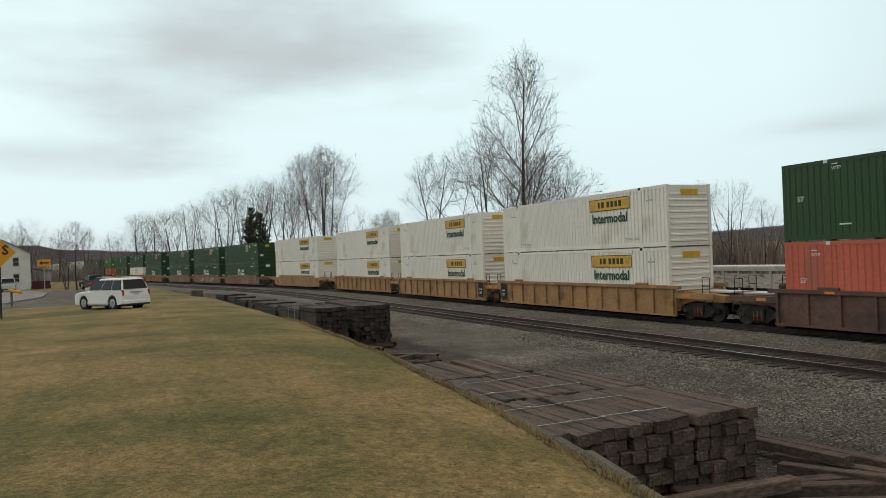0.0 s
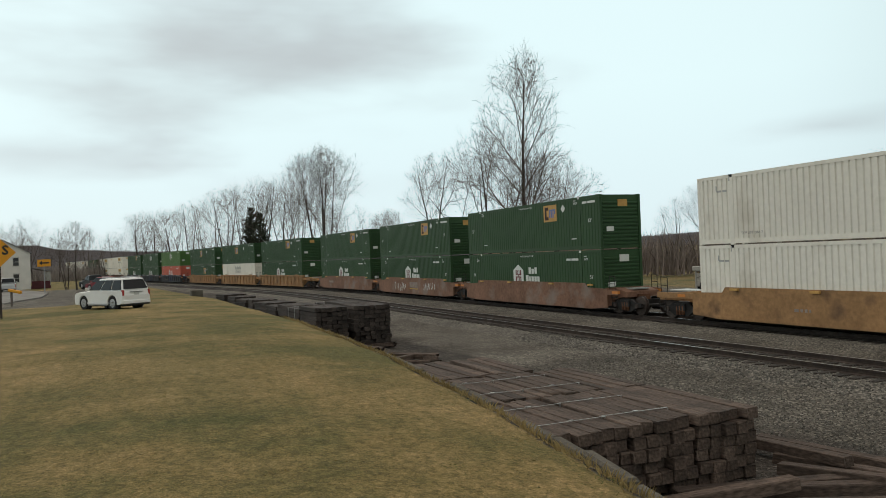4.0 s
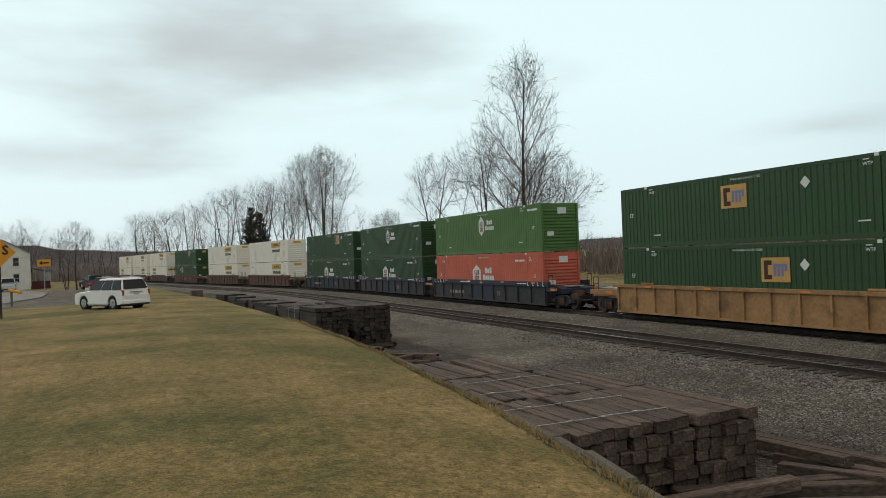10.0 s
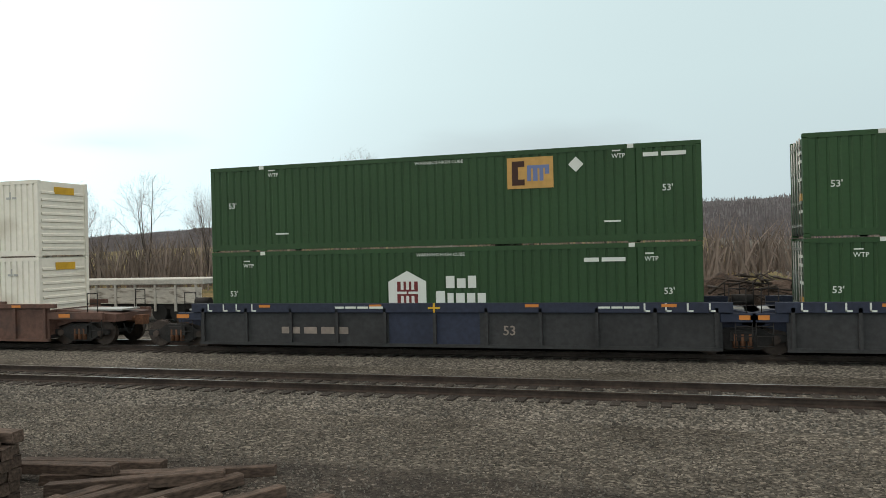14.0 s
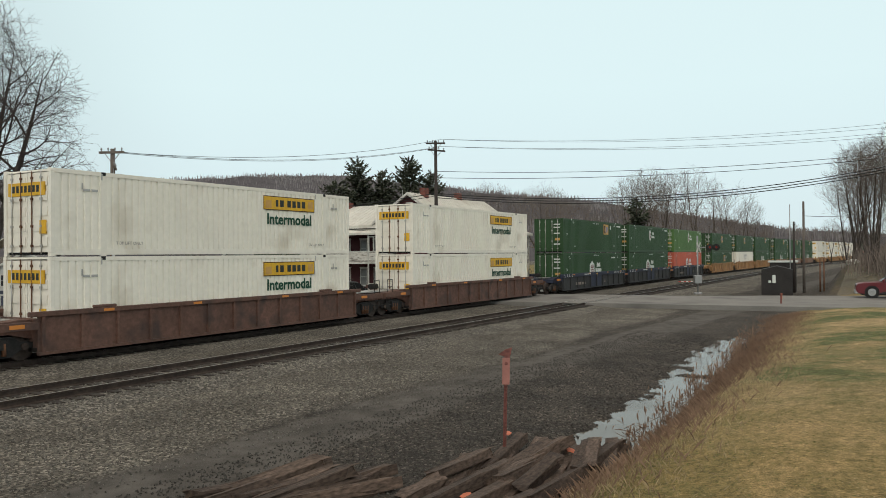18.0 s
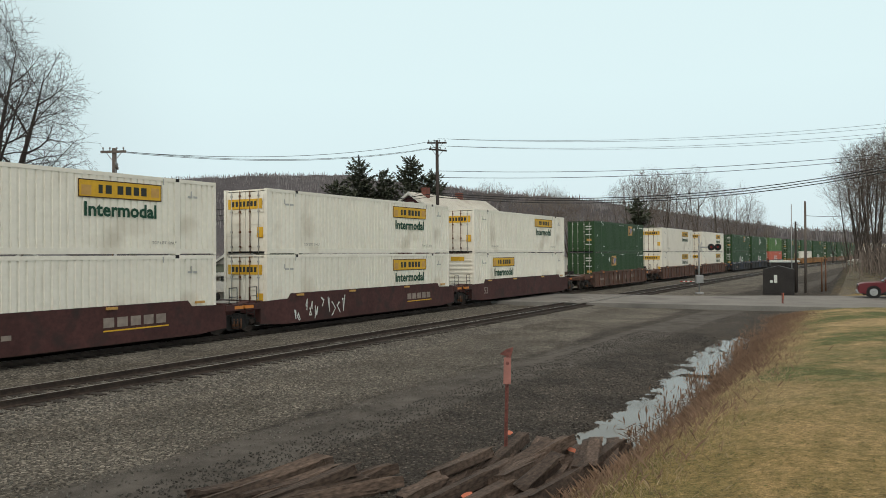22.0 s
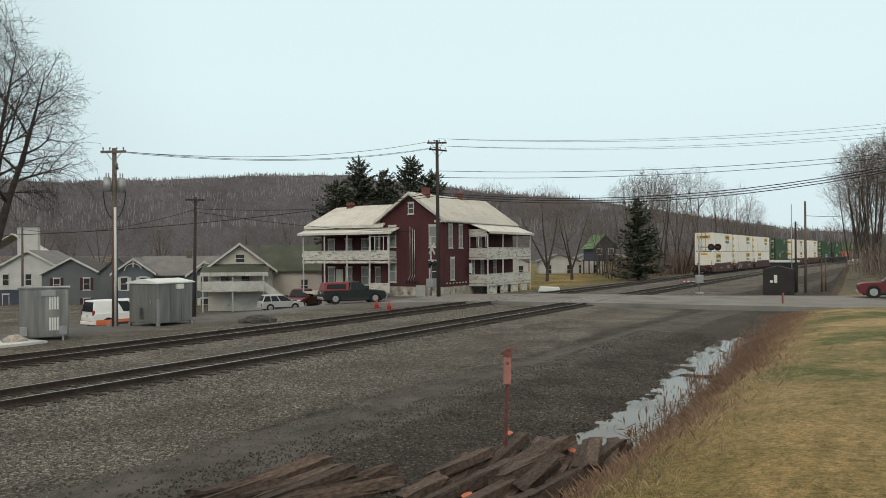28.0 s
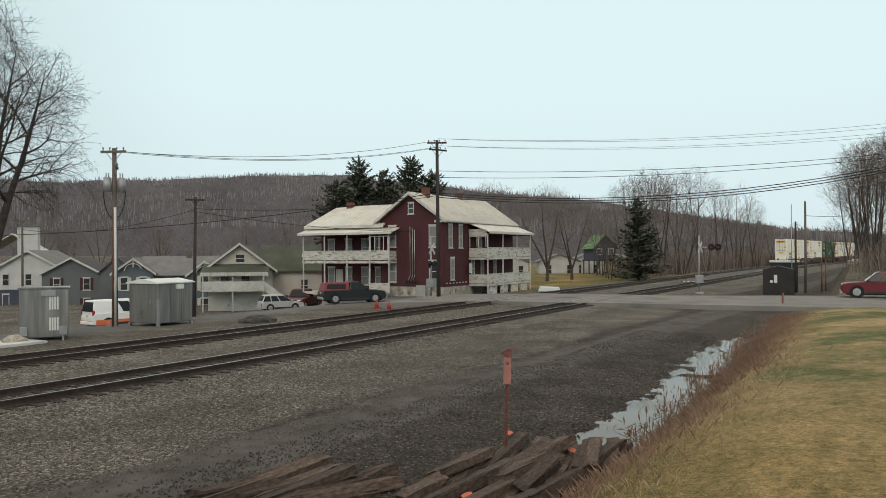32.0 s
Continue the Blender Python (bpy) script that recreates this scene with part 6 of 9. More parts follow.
def vehicle(label, category, m, mat, kind, low=None, cap=None, name="car"):
    """x forwards, y to its left, z = 0 at the tyres' foot."""
    c = thing(name, label, category, m)
    spec = {"suv": (4.85, 1.88, 1.84, 1.12, 0.40), "pickup": (5.6, 1.94, 1.88, 1.12, 0.41), "estate": (4.5, 1.76, 1.68, 0.98, 0.36), "van": (4.95, 1.90, 1.94, 1.08, 0.35)}[kind]
    L, W, H, belt, wr = spec
    hl, hw = L / 2, W / 2
    g = wr * 0.72
    hood = {"suv": belt - 0.02, "pickup": belt + 0.0, "estate": belt - 0.04, "van": belt + 0.02}[kind]
    ax = {"suv": (-1.44, 1.44), "pickup": (-1.72, 1.80), "estate": (-1.32, 1.28), "van": (-1.42, 1.5)}[kind]
    nose = {"suv": 0.42, "pickup": 0.46, "estate": 0.46, "van": 0.80}[kind]
    side = [(-hl + 0.10, g + 0.06, 0)]                       # the outline of a flank, with the wheel arches cut out
    reach = wr + 0.065
    start = math.asin((g - wr) / reach)
    for x in ax:
        for k in range(11):
            a = math.pi - start - (math.pi - 2 * start) * k / 10
            side.append((x + reach * math.cos(a), wr + reach * math.sin(a), 0))
    side += [(hl - 0.12, g + 0.04, 0), (hl - 0.02, g + 0.14, 1), (hl, g + 0.34, 1), (hl - 0.03, hood - 0.24, 1), (hl - 0.12, hood - 0.13, 1), (hl - 0.45, hood - 0.06, 1), (hl * nose, hood + 0.01, 1), (hl * nose - 0.3, belt, 1), (-hl + 0.14, belt, 1), (-hl + 0.03, belt - 0.06, 1), (-hl - 0.02, belt - 0.3, 1), (-hl, g + 0.2, 1)]
    body = bmesh.new()
    zm = (g + belt) / 2
    rings = []
    for y, k in ((-hw, 0.0), (-hw + 0.035, 0.55), (-hw + 0.11, 1.0), (hw - 0.11, 1.0), (hw - 0.035, 0.55), (hw, 0.0)):
        rings.append([(x * (1 - 0.030 * (1 - k) * top), y, z + (zm + 0.12 - z) * 0.15 * (1 - k) * top) for x, z, top in side])
    loft(body, rings)
    part("body", body, mat, c, smooth=False)
    part("sill_cladding", bevelled(boxes((ax[0] + reach + 0.02, ax[1] - reach - 0.02, -hw - 0.03, -hw + 0.1, g - 0.03, g + 0.09), (ax[0] + reach + 0.02, ax[1] - reach - 0.02, hw - 0.1, hw + 0.03, g - 0.03, g + 0.09)), 0.015), M_RIM if kind == "suv" else M_BLACKTRIM, c)
    if low:
        part("lower_body", boxes((-hl + 0.2, hl - 0.4, -hw - 0.006, hw + 0.006, g, g + 0.36), (-hl - 0.006, -hl + 0.3, -hw + 0.1, hw - 0.1, g + 0.1, g + 0.36)), low, c, "orange lower body")
    # cabin
    if kind == "suv":
        a0, a1, b0, b1 = -hl + 0.05, -hl + 0.30, hl * 0.42, hl * 0.06
    elif kind == "estate":
        a0, a1, b0, b1 = -hl + 0.06, -hl + 0.40, hl * 0.46, hl * 0.06
    elif kind == "van":
        a0, a1, b0, b1 = -hl + 0.02, -hl + 0.14, hl * 0.80, hl * 0.40
    else:
        a0, a1, b0, b1 = -hl * 0.18, -hl * 0.12, hl * 0.44, hl * 0.16
    top = H - 0.06
    roofw, beltw = hw - 0.20, hw - 0.045
    cabin = bmesh.new()

    def ring(xa, xb, half, z, r):
        """A rounded rectangle at height z."""
        pts = []
        for cx, cy, a in ((xa + r, -half + r, 180), (xb - r, -half + r, 270), (xb - r, half - r, 0), (xa + r, half - r, 90)):
            for k in range(3):
                t = radians(a + 45 * k)
                pts.append((cx + r * math.cos(t), cy + r * math.sin(t), z))
        return pts

    mid = (belt + top) / 2
    loft(cabin, [ring(a0, b0, beltw, belt - 0.04, 0.06), ring((a0 + a1) / 2, (b0 + b1) / 2, (beltw + roofw) / 2 + 0.015, mid, 0.08), ring(a1, b1, roofw, top - 0.02, 0.12), ring(a1 + 0.05, b1 - 0.08, roofw - 0.05, top + 0.035, 0.14), ring(a1 + 0.30, b1 - 0.35, roofw - 0.25, H, 0.2)])
    part("cabin", cabin, mat, c, smooth=False)

    def pane(p0, p1, p2, p3, nm="window"):
        bm = bmesh.new()
        ps = [Vector(p) for p in (p0, p1, p2, p3)]
        mid = sum(ps, Vector()) / 4
        nrm = (ps[1] - ps[0]).cross(ps[2] - ps[0]).normalized()
        if nrm.dot(mid - Vector((0, 0, (belt + H) / 2 - 0.1))) < 0:
            nrm = -nrm
        out = [p + (mid - p) * 0.03 + nrm * 0.030 for p in ps]
        inn = [p + (mid - p) * 0.015 - nrm * 0.03 for p in ps]
        a = [bm.verts.new(p) for p in out]
        b = [bm.verts.new(p) for p in inn]
        bm.faces.new(a)
        for k in range(4):
            bm.faces.new((a[k], a[(k + 1) % 4], b[(k + 1) % 4], b[k]))
        bmesh.ops.recalc_face_normals(bm, faces=bm.faces[:])
        part(nm, bm, M_GLASS, c)

    zb, zt = belt + 0.03, top - 0.05

    def xs(f, z):
        k = (z - belt) / (top - belt)
        return (a0 + (a1 - a0) * k) * (1 - f) + (b0 + (b1 - b0) * k) * f

    def ys(z):
        return beltw + (roofw - beltw) * (z - belt) / (top - belt) + 0.012

    cuts = {"suv": (0.02, 0.30, 0.33, 0.62, 0.65, 0.97), "estate": (0.03, 0.28, 0.31, 0.58, 0.61, 0.97), "van": (0.48, 0.70, 0.73, 0.95), "pickup": (0.06, 0.46, 0.50, 0.96)}[kind]
    for s in (-1, 1):
        for f0, f1 in zip(cuts[::2], cuts[1::2]):
            pane((xs(f0, zb), s * ys(zb), zb), (xs(f1, zb), s * ys(zb), zb), (xs(f1, zt), s * ys(zt), zt), (xs(f0, zt), s * ys(zt), zt))
    pane((b0, -beltw + 0.1, zb), (b0, beltw - 0.1, zb), (xs(1, zt), roofw - 0.06, zt), (xs(1, zt), -roofw + 0.06, zt), "windscreen")
    pane((a0, -beltw + 0.1, zb + 0.05), (a0, beltw - 0.1, zb + 0.05), (xs(0, zt), roofw - 0.06, zt), (xs(0, zt), -roofw + 0.06, zt), "rear_window")
    if kind == "pickup":
        part("load_bed", boxes((-hl + 0.1, -hl * 0.2, -hw + 0.12, hw - 0.12, belt - 0.02, belt + 0.035)), M_BLACKTRIM, c)
        if cap:
            cp = bmesh.new()
            loft(cp, [[(-hl + 0.06, -beltw, belt), (-hl * 0.2, -beltw, belt), (-hl * 0.2, beltw, belt), (-hl + 0.06, beltw, belt)], [(-hl + 0.25, -roofw, top - 0.06), (-hl * 0.18, -roofw, top - 0.02), (-hl * 0.18, roofw, top - 0.02), (-hl + 0.25, roofw, top - 0.06)]])
            part("bed_cap", cp, cap, c, "red bed cap")
            for s in (-1, 1):
                pane((-hl + 0.3, s * (beltw + 0.01), zb + 0.12), (-hl * 0.28, s * (beltw + 0.01), zb + 0.12), (-hl * 0.28, s * (roofw + 0.03), zt - 0.12), (-hl + 0.42, s * (roofw + 0.03), zt - 0.12))
    for x in ax:
        for s in (-1, 1):
            arch = bmesh.new()
            tube(arch, (x, s * (hw - 0.30), wr), (x, s * (hw - 0.10), wr), wr + 0.075, sides=20)
            part("wheel_arch", arch, M_BLACKTRIM, c)
            w = bmesh.new()
            tube(w, (x, s * (hw - 0.24), wr), (x, s * (hw - 0.012), wr), wr, sides=22)
            tyre = part("wheel", w, M_TYRE, c)
            r = bmesh.new()
            tube(r, (x, s * (hw - 0.04), wr), (x, s * (hw - 0.004), wr), wr * 0.64, sides=16)
            for k in range(5):
                a = 2 * math.pi * k / 5
                tube(r, (x, s * (hw + 0.002), wr), (x + wr * 0.55 * math.cos(a), s * (hw - 0.002), wr + wr * 0.55 * math.sin(a)), 0.035, sides=4)
            part("rim", r, M_RIM, tyre)
    for s in (-1, 1):
        part("headlamp", bevelled(boxes((hl - 0.22, hl - 0.035, s * (hw - 0.3) - 0.16, s * (hw - 0.3) + 0.16, hood - 0.34, hood - 0.17)), 0.02), M_LAMP, c)
        zt0 = belt + (0.05 if kind == "van" else -0.12 if kind == "suv" else -0.3)
        part("tail_lamp", bevelled(boxes((-hl - 0.012, -hl + 0.14, s * (hw - 0.09) - 0.06, s * (hw - 0.09) + 0.06, zt0 - 0.20, zt0 + 0.14)), 0.015), M_TAIL, c)
        part("door_mirror", bevelled(boxes((b0 - 0.22, b0 - 0.08, s * (hw + 0.08) - 0.10, s * (hw + 0.08) + 0.10, belt + 0.02, belt + 0.2)), 0.02), mat, c)
        for dx in (-0.25, 0.55):
            part("door_handle", boxes((dx * 1.2, dx * 1.2 + 0.16, min(s * hw, s * (hw + 0.02)), max(s * hw, s * (hw + 0.02)), belt - 0.16, belt - 0.12)), mat, c)
        part("side_moulding", boxes((-hl * 0.45, hl * 0.42, s * (hw + 0.006) - 0.006, s * (hw + 0.006) + 0.006, g + 0.08, g + 0.16)), M_BLACKTRIM if kind != "suv" else mat, c)
    part("rear_bumper", bevelled(boxes((-hl - 0.08, -hl + 0.25, -hw + 0.05, hw - 0.05, g + 0.04, g + 0.26)), 0.03), mat if kind != "pickup" else M_RIM, c)
    part("front_bumper", bevelled(boxes((hl - 0.28, hl + 0.05, -hw + 0.08, hw - 0.08, g + 0.0, g + 0.24)), 0.03), mat if kind != "pickup" else M_RIM, c)
    part("grille", bevelled(boxes((hl - 0.16, hl - 0.015, -0.45, 0.45, g + 0.28, hood - 0.2)), 0.015), M_BLACKTRIM, c)
    part("number_plate", boxes((-hl - 0.02, -hl + 0.1, -0.16, 0.16, belt - 0.28, belt - 0.12)), M_PLATE, c)
    part("underbody", boxes((-hl + 0.3, hl - 0.35, -hw + 0.25, hw - 0.25, g - 0.1, g + 0.25)), M_BLACKTRIM, c)
    if kind == "suv":
        part("bumper_trim", bevelled(boxes((-hl - 0.10, -hl + 0.1, -hw + 0.12, hw - 0.12, g - 0.03, g + 0.06)), 0.015), M_BLACKTRIM, c)
        part("tailgate_trim", boxes((-hl - 0.04, -hl + 0.05, -0.42, 0.42, belt - 0.12, belt - 0.07)), M_RIM, c)
        for s in (-1, 1):
            bm = bmesh.new()
            tube(bm, (a1 + 0.2, s * (roofw - 0.1), H + 0.05), (b1 - 0.2, s * (roofw - 0.1), H + 0.05), 0.02, sides=6)
            for xx in (a1 + 0.25, (a1 + b1) / 2, b1 - 0.25):
                tube(bm, (xx, s * (roofw - 0.1), H - 0.03), (xx, s * (roofw - 0.1), H + 0.05), 0.018, sides=5)
            part("roof_rail", bm, M_RIM, c)
    return c


def park(x, y, heading, z=None):
    return pose(x, y, ground_z(x, y) if z is None else z, 0, 0, heading)


vehicle("white sport utility car parked on the dry lawn", "car", park(-51.4, 0.3, 213), CAR_WHITE, "suv")
vehicle("dark pickup truck parked beyond the lawn", "pickup truck", park(-116.6, -1.4, 205, 0.66), CAR_DARK, "pickup", name="pickup_truck")
vehicle("red car parked behind the dark pickup", "car", park(-110.5, -0.5, 215, 0.6), CAR_BRIGHTRED, "estate")
vehicle("silver pickup truck parked by the house", "pickup truck", park(-125.5, -12.6, 185, 0.66), CAR_SILVER, "pickup", name="pickup_truck")
vehicle("white and orange service van seen from behind", "van", park(36.8, 47.2, -12), CAR_WHITE, "van", low=CAR_ORANGE, name="van")
vehicle("dark car parked beside the grey houses", "car", park(47.5, 55.0, -60), CAR_DARK, "estate")
vehicle("silver estate car parked near the porch house", "car", park(52.4, 46.4, -32) @ Matrix.Scale(0.84, 4), CAR_SILVER, "estate")
vehicle("dark pickup truck with a red bed cap", "pickup truck", park(48.6, 35.9, -38) @ Matrix.Scale(0.88, 4), CAR_DARK, "pickup", cap=CAR_BRIGHTRED, name="pickup_truck")
vehicle("maroon pickup truck parked by the red house", "pickup truck", park(56.6, 47.5, 200), CAR_RED, "pickup", name="pickup_truck")
ROAD_TRUCK = vehicle("maroon pickup truck waiting then rolling to the crossing", "pickup truck", park(70, 1.0, 118, 0.0), CAR_RED, "pickup", name="pickup_truck")


# ---- buildings
M_REDWALL = material("dark_red_painted_brick", (0.068, 0.022, 0.024), 0.85, 0, 0.8, 0.12, 12, bump=0.3, bump_scale=14)
M_TRIM = material("weathered_white_trim", (0.48, 0.47, 0.43), 0.75, 0, 1.2, 0.12, 9, dirt=(0.34, 0.32, 0.29), dirt_scale=1.6, dirt_at=0.56)
M_PEEL = material("peeling_white_boards", (0.50, 0.48, 0.43), 0.85, 0, 1.0, 0.15, 5, dirt=(0.19, 0.17, 0.145), dirt_scale=2.2, dirt_at=0.52, stretch=(0.7, 0.7, 3.2))
M_TINROOF = material("white_coated_metal_roof", (0.54, 0.52, 0.46), 0.55, 0, 0.3, 0.10, 4, dirt=(0.44, 0.40, 0.34), dirt_scale=0.7, dirt_at=0.55)
M_PANE = material("dark_window_glass", (0.035, 0.038, 0.042), 0.08, spec=0.8)
M_CURTAIN = material("grey_curtained_window", (0.19, 0.19, 0.185), 0.35, 0, 2.0, 0.15, spec=0.5)
M_RUBBLE = material("limewashed_stone_foundation", (0.34, 0.31, 0.26), 0.95, 0, 1.4, 0.3, 8, bump=0.8, bump_scale=5, dirt=(0.14, 0.11, 0.09), dirt_scale=1.2)
# M_SHADE: porch shade put into the colour of soffits, far deck and its balustrade
M_SHADE = material("shaded_porch_interior", (0.07, 0.022, 0.024), 0.9, 0, 0.8, 0.2)
M_BRICK = material("orange_red_chimney_brick", (0.15, 0.055, 0.042), 0.9, 0, 3.0, 0.2, 16)
M_BLUEGREY = material("blue_grey_siding", (0.105, 0.122, 0.138), 0.8, 0, 0.8, 0.1, 9)
M_GREYSIDE = material("grey_siding", (0.118, 0.124, 0.128), 0.8, 0, 0.8, 0.1, 9)
M_WHITESIDE = material("white_siding", (0.47, 0.46, 0.44), 0.75, 0, 0.8, 0.1, 9)
M_CREAM = material("cream_rendered_wall", (0.52, 0.47, 0.41), 0.85, 0, 0.8, 0.08, 9)
M_SHINGLE = material("grey_asphalt_shingle", (0.165, 0.16, 0.155), 0.95, 0, 0.8, 0.14, 12, bump=0.4)
M_DARKSHINGLE = material("dark_shingle", (0.072, 0.068, 0.068), 0.95, 0, 0.8, 0.14, 12)
M_GREENROOF = material("mossy_green_shingle", (0.068, 0.076, 0.056), 0.95, 0, 0.6, 0.2, 12)
M_BRIGHTGREEN = material("green_metal_roof", (0.10, 0.19, 0.075), 0.6, 0, 0.5, 0.1)
M_POLE = material("weathered_utility_pole", (0.125, 0.104, 0.090), 0.9, 0, 2.0, 0.25, 18, stretch=(1, 1, 0.1))
M_DARKPOLE = material("dark_creosoted_pole", (0.045, 0.036, 0.032), 0.9, 0, 2.0, 0.25, 18, stretch=(1, 1, 0.1))
M_SHUTTER = material("dark_red_shutter", (0.055, 0.022, 0.024), 0.8)
M_DARKBLUE = material("dark_blue_lower_wall", (0.055, 0.062, 0.085), 0.85, 0, 0.8, 0.12)


def window(parent, m, w, h, pane=None, shutters=None, split=True, name="window"):
    """Faces -y in its own space, its sill's middle at the origin."""
    f = part(name, boxes((-w / 2, -w / 2 + 0.08, -0.06, 0.02, 0, h), (w / 2 - 0.08, w / 2, -0.06, 0.02, 0, h), (-w / 2 + 0.08, w / 2 - 0.08, -0.06, 0.02, h - 0.09, h), (-w / 2 + 0.08, w / 2 - 0.08, -0.06, 0.02, 0, 0.08)), M_TRIM, parent, "", m)
    part("pane", boxes((-w / 2 + 0.08, w / 2 - 0.08, -0.022, -0.012, 0.08, h - 0.09)), pane or M_PANE, f)
    if split:
        part("sash_bar", boxes((-w / 2 + 0.08, w / 2 - 0.08, -0.045, -0.023, h / 2 - 0.03, h / 2 + 0.03)), M_TRIM, f)
    part("sill", boxes((-w / 2 - 0.07, w / 2 + 0.07, -0.12, 0.02, -0.07, -0.002)), M_TRIM, f)
    part("lintel", boxes((-w / 2 - 0.05, w / 2 + 0.05, -0.09, 0.02, h + 0.002, h + 0.10)), M_TRIM, f)
    if shutters:
        for s in (-1, 1):
            part("shutter", boxes((s * (w / 2 + 0.2) - 0.18, s * (w / 2 + 0.2) + 0.18, -0.05, 0.0, 0, h)), shutters, f)
    return f


def gable_roof(parent, x0, x1, y0, y1, eave, rise, mat, axis="x", over=0.35, thick=0.14, name="roof"):
    bm = bmesh.new()
    if axis == "x":
        mid = (y0 + y1) / 2
        k = rise / (mid - y0)
        for ya, yb in ((y0 - over, mid), (y1 + over, mid)):
            za = eave - k * over
            prism(bm, [(ya, za), (yb, eave + rise), (yb, eave + rise + thick), (ya, za + thick)], x0 - over, x1 + over, axis="x")
    else:
        mid = (x0 + x1) / 2
        k = rise / (mid - x0)
        for xa, xb in ((x0 - over, mid), (x1 + over, mid)):
            za = eave - k * over
            prism(bm, [(xa, za), (xb, eave + rise), (xb, eave + rise + thick), (xa, za + thick)], y0 - over, y1 + over)
    return part(name, bm, mat, parent)


def gable_wall(parent, x0, x1, y0, y1, z0, eave, rise, mat, axis="x", name="wall"):
    bm = boxes((x0, x1, y0, y1, z0, eave))
    if axis == "x":
        mid = (y0 + y1) / 2
        prism(bm, [(y0, eave), (y1, eave), (mid, eave + rise)], x0, x1, axis="x")
    else:
        mid = (x0 + x1) / 2
        prism(bm, [(x0, eave), (x1, eave), (mid, eave + rise)], y0, y1)
    return part(name, bm, mat, parent)


def seams(parent, x0, x1, ya, za, yb, zb, step, mat, axis="x"):
    """Standing seams up a roof slope."""
    x = x0
    bm = bmesh.new()
    while x < x1:
        if axis == "x":
            tube(bm, (x, ya, za), (x, yb, zb), 0.025, sides=4)
        else:
            tube(bm, (ya, x, za), (yb, x, zb), 0.025, sides=4)
        x += step
    return part("roof_seam", bm, mat, parent)


# the red house: local x runs along the track, y away from it; the near corner stands at the origin
red = thing("house", "dark red two-storey house with white porches and metal roof", "house", pose(57.4, 32.9, -0.35, 0, 0, 1.0) @ Matrix.Diagonal((0.78, 0.83, 0.95, 1)))
gable_wall(red, 0, 18.5, 0, 7.6, 0.85, 7.05, 2.3, M_REDWALL)
part("foundation", boxes((-0.06, 18.5, -0.06, 7.66, -0.4, 0.86)), M_RUBBLE, red, "limewashed rubble stone foundation")
roof = gable_roof(red, 0, 18.5, 0, 7.6, 7.0, 2.3, M_TINROOF, over=0.55)
seams(red, -0.4, 18.9, -0.55, 6.84, 3.8, 9.46, 0.62, M_TINROOF)
for y0, z0, y1, z1 in ((-0.55, 6.68, 3.8, 9.32), (8.15, 6.68, 3.8, 9.32)):
    bm = bmesh.new()
    prism(bm, [(y0, z0 - 0.14), (y1, z1 - 0.14), (y1, z1 + 0.12), (y0, z0 + 0.12)], -0.62, -0.52, axis="x")
    part("bargeboard", bm, M_TRIM, red)
part("cornice", boxes((-0.5, 18.5, -0.28, -0.001, 6.62, 6.86)), M_TRIM, red)
part("cornice_return", boxes((-0.30, -0.001, -0.28, 0.9, 6.62, 6.82)), M_TRIM, red)
red_west = lambda y, z: pose(-0.001, y, z, 0, 0, -90)
for y, z, w, h, p in ((6.1, 4.45, 0.95, 1.95, M_CURTAIN), (1.2, 4.4, 0.95, 1.95, M_CURTAIN), (6.1, 1.25, 0.95, 2.0, M_CURTAIN), (1.2, 1.3, 0.95, 1.9, M_PANE), (3.8, 7.45, 0.70, 1.0, M_PANE)):
    window(red, red_west(y, z), w, h, p)
for x, z, h in ((1.6, 4.35, 2.1), (4.0, 4.35, 2.1), (2.0, 1.45, 2.0), (7.0, 1.45, 1.9), (9.5, 1.45, 1.9), (9.0, 4.4, 1.9), (13, 1.45, 1.9)):
    window(red, pose(x, -0.001, z), 0.85, h, M_CURTAIN)
for k, y in enumerate((3.35, 3.62, 3.9)):
    bm = bmesh.new()
    tube(bm, (-0.08, y, 1.9), (-0.08, y, 6.0 + 0.15 * k), 0.035, sides=6)
    tube(bm, (-0.08, y, 1.9), (-0.08, y + 0.25, 1.4), 0.03, sides=6)
    part("conduit", bm, M_LOCK, red)
for k in range(5):
    part("meter", bevelled(boxes((-0.20, -0.02, 2.9 + 0.36 * k, 3.08 + 0.36 * k, 1.2, 1.42)), 0.02), M_BLACKTRIM, red)
part("bulkhead_door", boxes((-0.5, 0.0, 1.9, 3.0, 0.0, 1.0)), M_LOCK, red, "pale cellar hatch")
for k in range(7):
    part("paint_dab", boxes((0.6 + 0.75 * k, 0.95 + 0.75 * k, -0.012, -0.001, 1.12, 1.22)), M_TRIM, red)
for x, y in ((2.5, 3.4), (11.5, 3.8), (5.9, 15.4)):
    part("chimney", bevelled(boxes((x - 0.4, x + 0.4, y - 0.35, y + 0.35, 6.5, 9.95 if y < 5 else 9.1)), 0.03), M_BRICK, red)
# the wing with the porch towards the street
gable_wall(red, 2.2, 11, 7.6, 17.0, 0.3, 6.3, 2.0, M_REDWALL, "y", "wing_wall")
wing = bmesh.new()
prism(wing, [(-0.5, 6.40), (6.4, 8.62), (6.4, 8.77), (-0.5, 6.56)], 7.0, 17.5)
box(wing, -0.5, -0.42, 7.0, 17.5, 6.28, 6.42)
part("wing_roof", wing, M_TINROOF, red)
seams(red, 7.2, 17.4, -0.4, 6.60, 6.4, 8.79, 0.62, M_TINROOF, "y")
pr = bmesh.new()
prism(pr, [(-1.75, 5.72), (0.0, 6.16), (0.0, 6.26), (-1.75, 5.82)], 5.2, 17.5)
